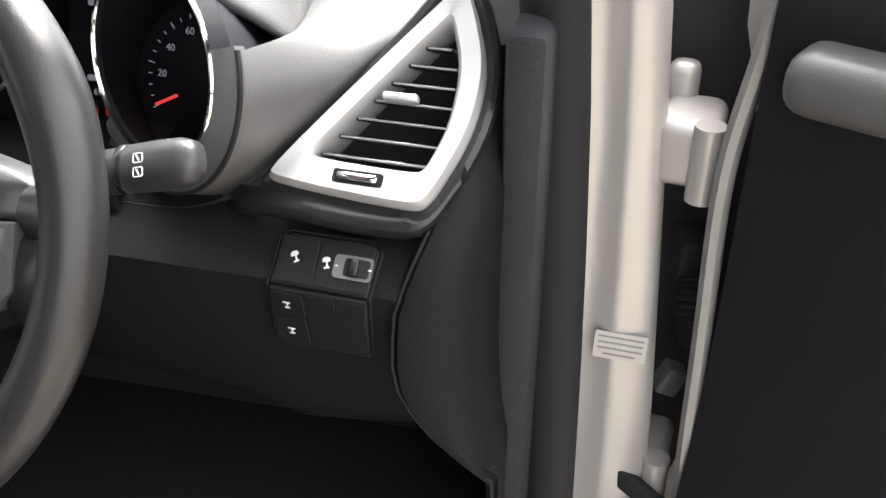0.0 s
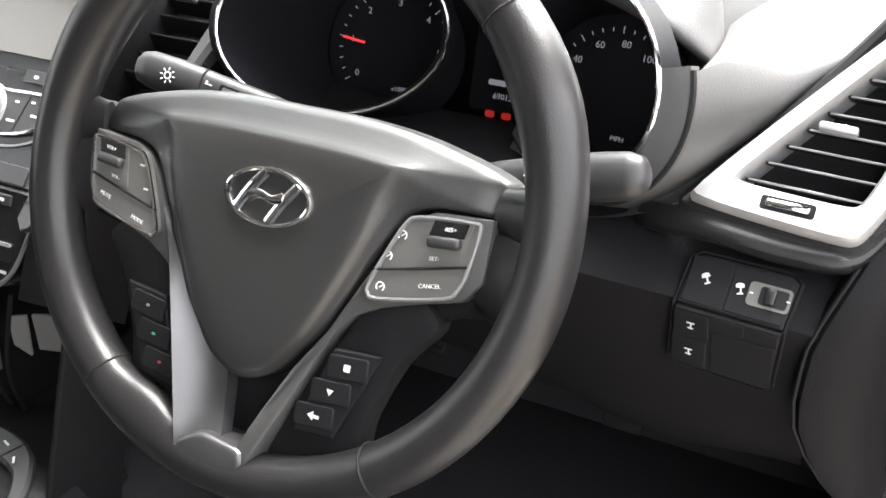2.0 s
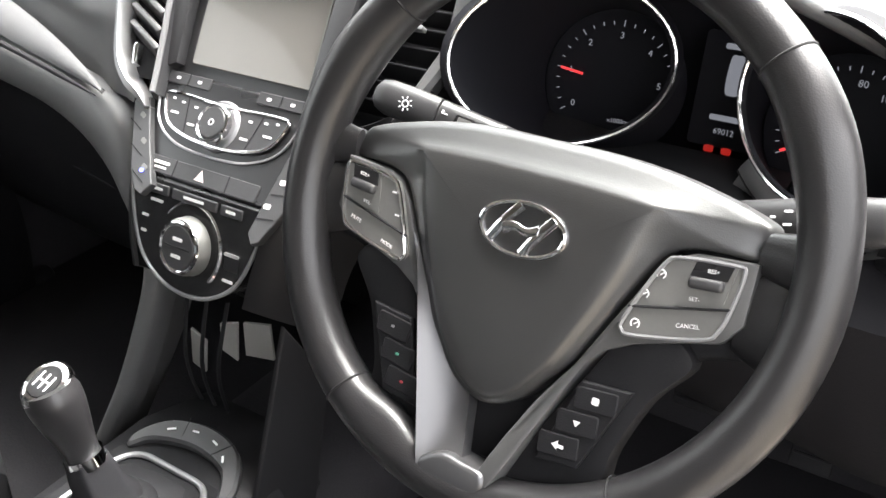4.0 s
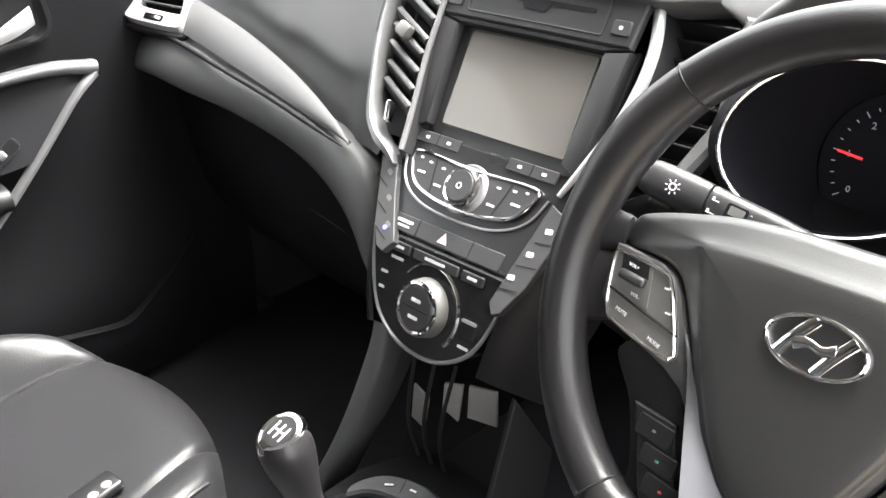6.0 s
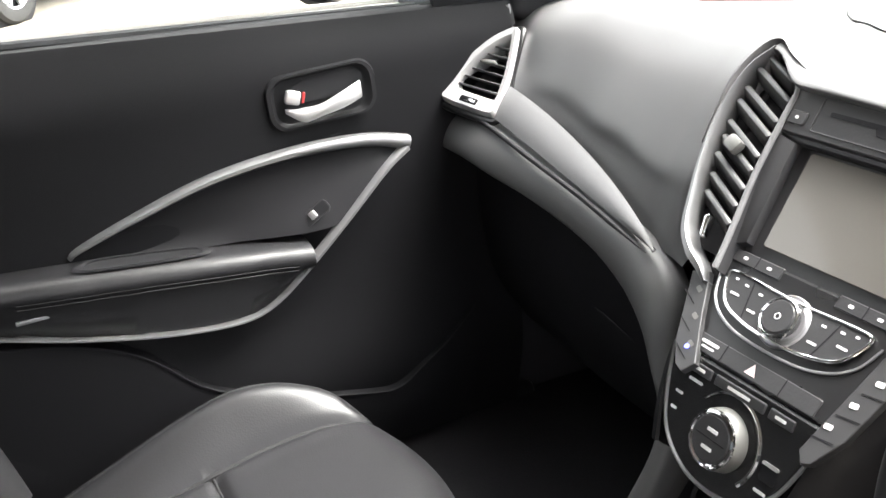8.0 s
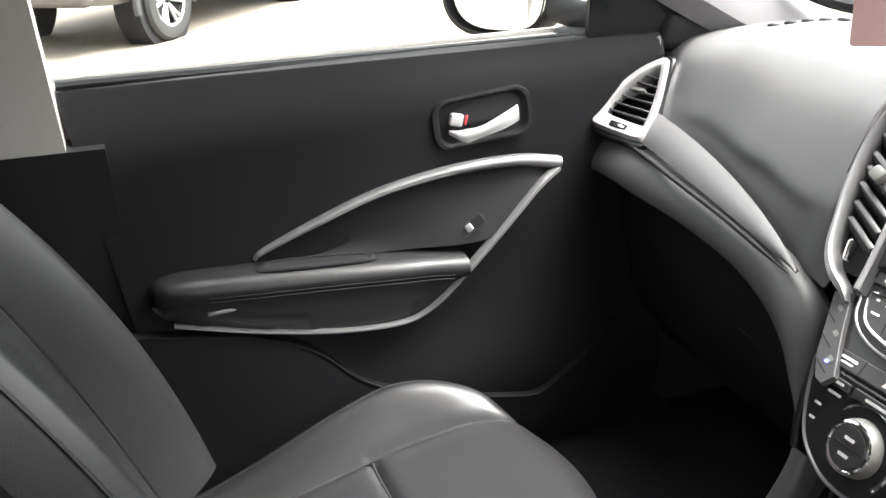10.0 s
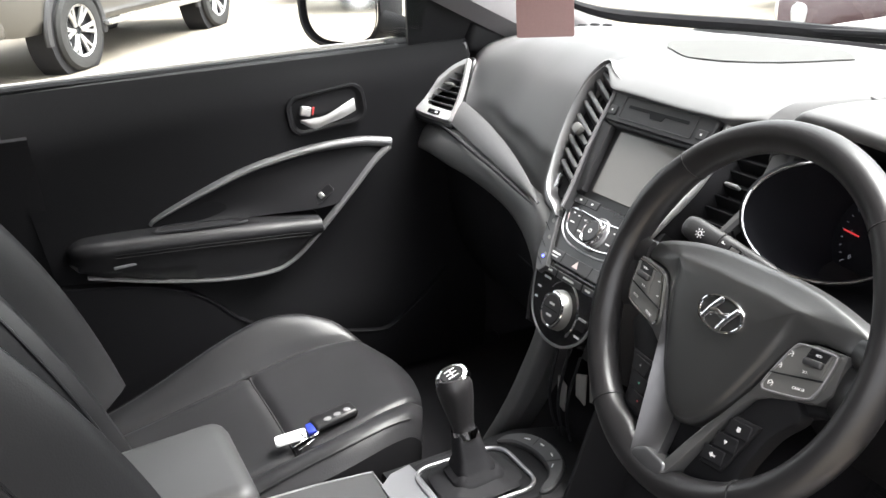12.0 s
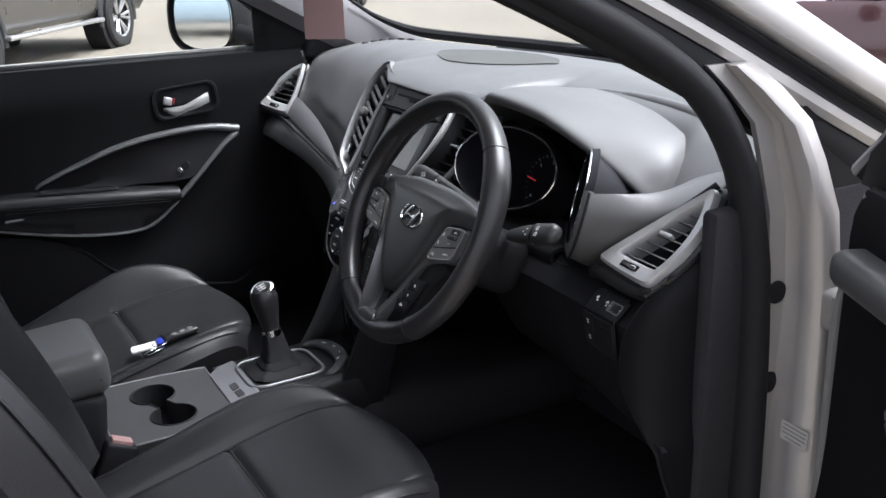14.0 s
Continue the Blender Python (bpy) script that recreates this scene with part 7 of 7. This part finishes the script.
    put("mirror_foot", tube([(-0.80, 0.22, 1.165), (-0.86, 0.20, 1.165), (-0.93, 0.16, 1.185)], 0.026, 10, flat=0.7), M_RUBBER, "", mirror)
    return door


build_door(-1, "passenger_door", "closed passenger door with a dark inner panel and silver pull trim", 0)
build_door(1, "driver_door", "wide open driver door with a dark inner panel", 64)


def build_hang_tag():
    """A faded pink paper card hanging from the inner mirror."""
    mir = thing("inner_mirror", "black inner mirror under the header", "mirror")
    part("housing", rbox(0.24, 0.03, 0.065, 0.018, 4, pose(0.0, 0.055, 1.50, -10, 0, 14)), M_DARK, mir)
    part("stem", tube([(0, 0.07, 1.51), (0, 0.12, 1.545)], 0.012, 10), M_DARK, mir)
    part("mirror_glass", plate(rrect(0.22, 0.052, 0.015), 0.002, axes((0.004, 0.0385, 1.50), (0.97, 0.24, 0), (0, 0.17, 1))), M_MIRROR, mir, "mirror glass")
    card = thing("hanging_card", "faded pink paper card hanging from the inner mirror", "card")
    m = axes((-0.005, 0.045, 1.325), (0.62, 0.78, 0), (0, 0.0, 1))
    part("paper", plate(rrect(0.075, 0.150, 0.003), 0.0008, m), material("faded_pink_paper", (0.44, 0.29, 0.29), 0.8), card)
    part("string", tube([m @ Vector((0, 0.07, 0)), m @ Vector((0, 0.15, 0.0))], 0.0008, 6), M_WHITE, card)


build_hang_tag()


# ---- vehicles outside ----
M_TYRE = material("tyre_rubber", (0.02, 0.02, 0.02), 0.85, bump=0.5, grain=60)
M_ALLOY = material("alloy", (0.55, 0.55, 0.56), 0.3, metal=0.8)
M_DGLASS = material("tinted_glass", (0.03, 0.035, 0.04), 0.06)
M_LAMP = material("lamp_glass", (0.7, 0.72, 0.74), 0.12, metal=0.3)
M_ARCH = material("black_arch_plastic", (0.03, 0.03, 0.032), 0.6)


def build_vehicle(name, label, category, paint, m, L, W, H, base, wb, rw, cab, bed=False):
    """A parked vehicle heading along +y of m: lower body, glasshouse, wheels, lamps. cab: front foot, front top, rear top, rear foot of the glasshouse."""
    v = thing(name, label, category, group="parked vehicles", place=m)
    hl, hw = L / 2, W / 2
    belt = base + (H - base) * 0.58
    secs = []
    n = 26
    for i in range(n):
        u = i / (n - 1)
        y = hl - L * u
        nose = min(1, u / 0.06, (1 - u) / 0.03)
        e = math.sqrt(max(0.05, nose))
        w = hw * (0.86 + 0.14 * e)
        top = belt - (0.12 * (1 - min(1, u / 0.24)) if not bed else 0.10 * (1 - min(1, u / 0.22))) - 0.10 * (1 - e)
        low = base + 0.06 * (1 - e)
        secs.append([Vector(p) for p in ((-w * 0.92, y, low), (-w, y, low + 0.12), (-w, y, (low + top) / 2 + 0.05), (-w * 0.97, y, top - 0.08), (-w * 0.90, y, top), (0, y, top + 0.035), (w * 0.90, y, top), (w * 0.97, y, top - 0.08), (w, y, (low + top) / 2 + 0.05), (w, y, low + 0.12), (w * 0.92, y, low))])
    part("body", loft(secs, closed=True, caps=True), paint, v, smooth=45)
    f0, f1, r1, r0 = cab
    gl = []
    for y, z, w in ((f0, belt - 0.02, hw * 0.90), (f0 - (f0 - f1) * 0.5, belt + (H - belt) * 0.55, hw * 0.82), (f1, H - 0.05, hw * 0.72), ((f1 + r1) / 2, H, hw * 0.70), (r1, H - 0.04, hw * 0.71), (r0, belt - 0.02, hw * 0.88)):
        gl.append([Vector((-w, y, z)), Vector((-w * 0.6, y + 0.02, z + 0.015)), Vector((0, y + 0.03, z + 0.02)), Vector((w * 0.6, y + 0.02, z + 0.015)), Vector((w, y, z)), Vector((hw * 0.90 * (1 if z < belt + 0.01 else 0.985), y, belt - 0.03)), Vector((-hw * 0.90, y, belt - 0.03))])
    part("cabin", loft(gl, closed=True, caps=True), paint, v, smooth=35)
    # windows
    part("windscreen", shell([[Vector((x * hw * (0.82 if k == 0 else 0.66), f0 - 0.04 - (f0 - f1 - 0.05) * k + 0.045, belt + 0.04 + (H - belt - 0.12) * k + 0.02)) for x in (-1, -0.4, 0.4, 1)] for k in (0, 1)], 0.006), M_DGLASS, v, "dark windscreen")
    for s in (-1, 1):
        mid = (f1 + r1) / 2
        for a, b in ((f0 - 0.22, mid + 0.04), (mid - 0.04, r0 + 0.20)):
            ta, tb = min(a, f1 - 0.05), max(b, r1 + 0.05)
            part("side_window", shell([[Vector((s * (hw * 0.885 + 0.012), a, belt + 0.03)), Vector((s * (hw * 0.885 + 0.012), b, belt + 0.03))], [Vector((s * (hw * 0.74 + 0.014), ta, H - 0.12)), Vector((s * (hw * 0.74 + 0.014), tb, H - 0.12))]], 0.006), M_DGLASS, v, "dark side window")
            part("door_handle", rbox(0.03, 0.16, 0.03, 0.01, 2, pose(s * (hw + 0.012), b + 0.18, belt - 0.14)), M_CHROME if bed else paint, v)
        part("wing_mirror", rbox(0.22, 0.12, 0.16, 0.05, 3, pose(s * (hw + 0.10), f0 - 0.25, belt + 0.10)), M_RUBBER, v, "black wing mirror")
        part("headlight", rbox(0.42, 0.24, 0.17, 0.06, 3, pose(s * hw * 0.72, hl - 0.13, belt - 0.30, 0, 0, s * -24)), M_LAMP, v, "clear headlight")
        part("fog_light", lathe([(0, 0.02), (0.05, 0.016), (0.06, 0)], 16, axes((s * hw * 0.70, hl - 0.03, base + 0.20), (1, 0, 0), (0, 0, 1))), M_LAMP, v, "round fog light")
        part("tail_light", rbox(0.10, 0.10, 0.34, 0.03, 2, pose(s * hw * 0.92, -hl + 0.05, belt - 0.22)), material("red_lens", (0.35, 0.02, 0.02), 0.2), v, "red tail light")
        part("sill_step", rbox(0.12, wb - rw * 2.6, 0.05, 0.02, 2, pose(s * (hw + (0.05 if bed else -0.04)), 0.05, base - (0.02 if bed else -0.03))), M_ALLOY if bed else M_ARCH, v, "alloy side step" if bed else "")
        for y in (wb / 2, -wb / 2):
            arch = [(s * (hw + 0.005), y + (rw + 0.10) * math.cos(t), rw + (rw + 0.10) * math.sin(t)) for t in [math.pi * k / 18 for k in range(-1, 20)]]
            part("wheel_arch", tube(arch, 0.035, 8, flat=1.3), M_ARCH if bed else paint, v)
            well = lathe([(0, 0), (rw + 0.085, 0), (rw + 0.085, 0.26), (0, 0.26)], 28, axes((s * (hw + 0.006), y, rw), (0, 1, 0), (0, 0, s)) @ pose(0, 0, -0.26))
            part("wheel_well", well, M_RUBBER, v)
            wm = axes((s * (hw - 0.050), y, rw), (0, 1, 0), (0, 0, s))
            wh = part("wheel", lathe([(rw * 0.62, 0.105), (rw * 0.70, 0.118), (rw * 0.93, 0.112), (rw, 0.085), (rw, -0.085), (rw * 0.93, -0.112), (rw * 0.62, -0.10)], 36, wm), M_TYRE, v, "black tyre")
            part("rim", lathe([(0.0, 0.055), (0.05, 0.060), (0.06, 0.05), (rw * 0.50, 0.045), (rw * 0.60, 0.085), (rw * 0.66, 0.110), (rw * 0.62, 0.08)], 36, wm @ pose(0, 0, -0.035)), M_ARCH, wh, "dark rim well")
            for k in range(6):
                a = k * math.tau / 6
                sp = joined(*[tube([wm @ Vector((0.05 * math.cos(a), 0.05 * math.sin(a), 0.06)), wm @ Vector((rw * 0.62 * math.cos(a + d), rw * 0.62 * math.sin(a + d), 0.095))], rw * 0.058, 6) for d in (-0.17, 0.17)])
                part("spoke", sp, M_ALLOY, wh, "alloy spoke")
            part("rim_lip", lathe([(rw * 0.60, 0.10), (rw * 0.655, 0.112), (rw * 0.66, 0.095)], 36, wm), M_ALLOY, wh)
    part("grille", rbox(W * 0.46, 0.06, 0.22, 0.03, 2, pose(0, hl - 0.03, belt - 0.34)), M_ARCH, v, "dark grille")
    part("bumper", rbox(W * 0.92, 0.16, 0.20, 0.06, 3, pose(0, hl - 0.05, base + 0.12)), paint, v)
    part("number_plate", rbox(0.52, 0.012, 0.11, 0.004, 1, pose(0, hl + 0.035, base + 0.16)), M_WHITE, v, "blank white number plate")
    if bed:
        part("load_bed", rbox(W * 0.78, (r0 + hl) - 0.25, 0.02, 0.005, 1, pose(0, (r0 - hl) / 2 - 0.0, belt + 0.04)), M_ARCH, v, "dark load bed")
        for s in (-1, 1):
            part("bed_rail", rbox(0.06, (r0 + hl) - 0.1, 0.06, 0.02, 2, pose(s * hw * 0.90, (r0 - hl) / 2, belt + 0.03)), paint, v)
    return v


P_SILVER = material("pickup_silver_paint", (0.085, 0.08, 0.072), 0.32, metal=0.3, coat=0.5, grain=2000)
P_WHITE = material("white_car_paint", (0.78, 0.78, 0.78), 0.3, coat=0.5, vary=0.03)
build_vehicle("pickup_truck", "silver double-cab pickup truck on dark tyres with alloy side steps", "pickup truck", P_SILVER, pose(-11.05, 0.35, 0, 0, 0, -127.0), 5.3, 1.85, 1.8, 0.42, 3.15, 0.385, (1.15, 0.45, -0.75, -0.95), True)
build_vehicle("parked_car", "white estate car parked facing the hedge", "car", P_WHITE, pose(-15.0, 5.75, 0, 0, 0, -127.0), 4.6, 1.85, 1.65, 0.30, 2.7, 0.34, (1.2, 0.4, -1.6, -2.1))
P_RED = material("dark_red_car_paint", (0.09, 0.045, 0.048), 0.25, metal=0.3, coat=1.0, vary=0.04)
build_vehicle("parked_car", "dark red car parked across the row ahead", "car", P_RED, pose(-2.2, 5.6, 0, 0, 0, 131.0), 4.4, 1.8, 1.45, 0.25, 2.6, 0.33, (1.0, 0.3, -1.2, -1.8))
build_vehicle("parked_car", "white hatchback parked in the row ahead", "car", P_WHITE, pose(-6.6, 9.6, 0, 0, 0, 168.0), 4.2, 1.8, 1.45, 0.25, 2.6, 0.33, (1.0, 0.3, -1.2, -1.8))

P_BLUE = material("pale_blue_car_paint", (0.34, 0.43, 0.50), 0.3, metal=0.2, coat=0.6, vary=0.03)
build_vehicle("parked_car", "pale blue car parked behind, seen in the wing mirror", "car", P_BLUE, pose(-2.6, -16.0, 0, 0, 0, 100.0), 4.3, 1.8, 1.5, 0.25, 2.6, 0.33, (1.0, 0.3, -1.2, -1.8))


def build_hedge():
    """A low clipped hedge along the far edge of the car park."""
    rnd = random.Random(5)
    bm = bmesh.new()
    for k in range(7000):
        u = rnd.random()
        c = Vector((-22 - 1.2 * rnd.random(), -12 + 38 * u, 0.15 + 1.3 * rnd.random() ** 0.8))
        s = 0.10 + 0.14 * rnd.random()
        m = Matrix.Translation(c) @ Euler((rnd.random() * 6, rnd.random() * 6, rnd.random() * 6)).to_matrix().to_4x4()
        vs = [bm.verts.new(m @ Vector(p)) for p in ((-s, 0, 0), (0, -s * 0.5, 0.02), (s, 0, 0), (0, s * 0.5, 0.02))]
        bm.faces.new(vs)
    hedge = part("hedge", bm, material("hedge_leaves", (0.06, 0.10, 0.035), 0.6, vary=0.5, big=2), None, smooth=0)
    tagged(hedge, "low green hedge along the edge of the car park", "hedge", kind="stuff")


build_hedge()
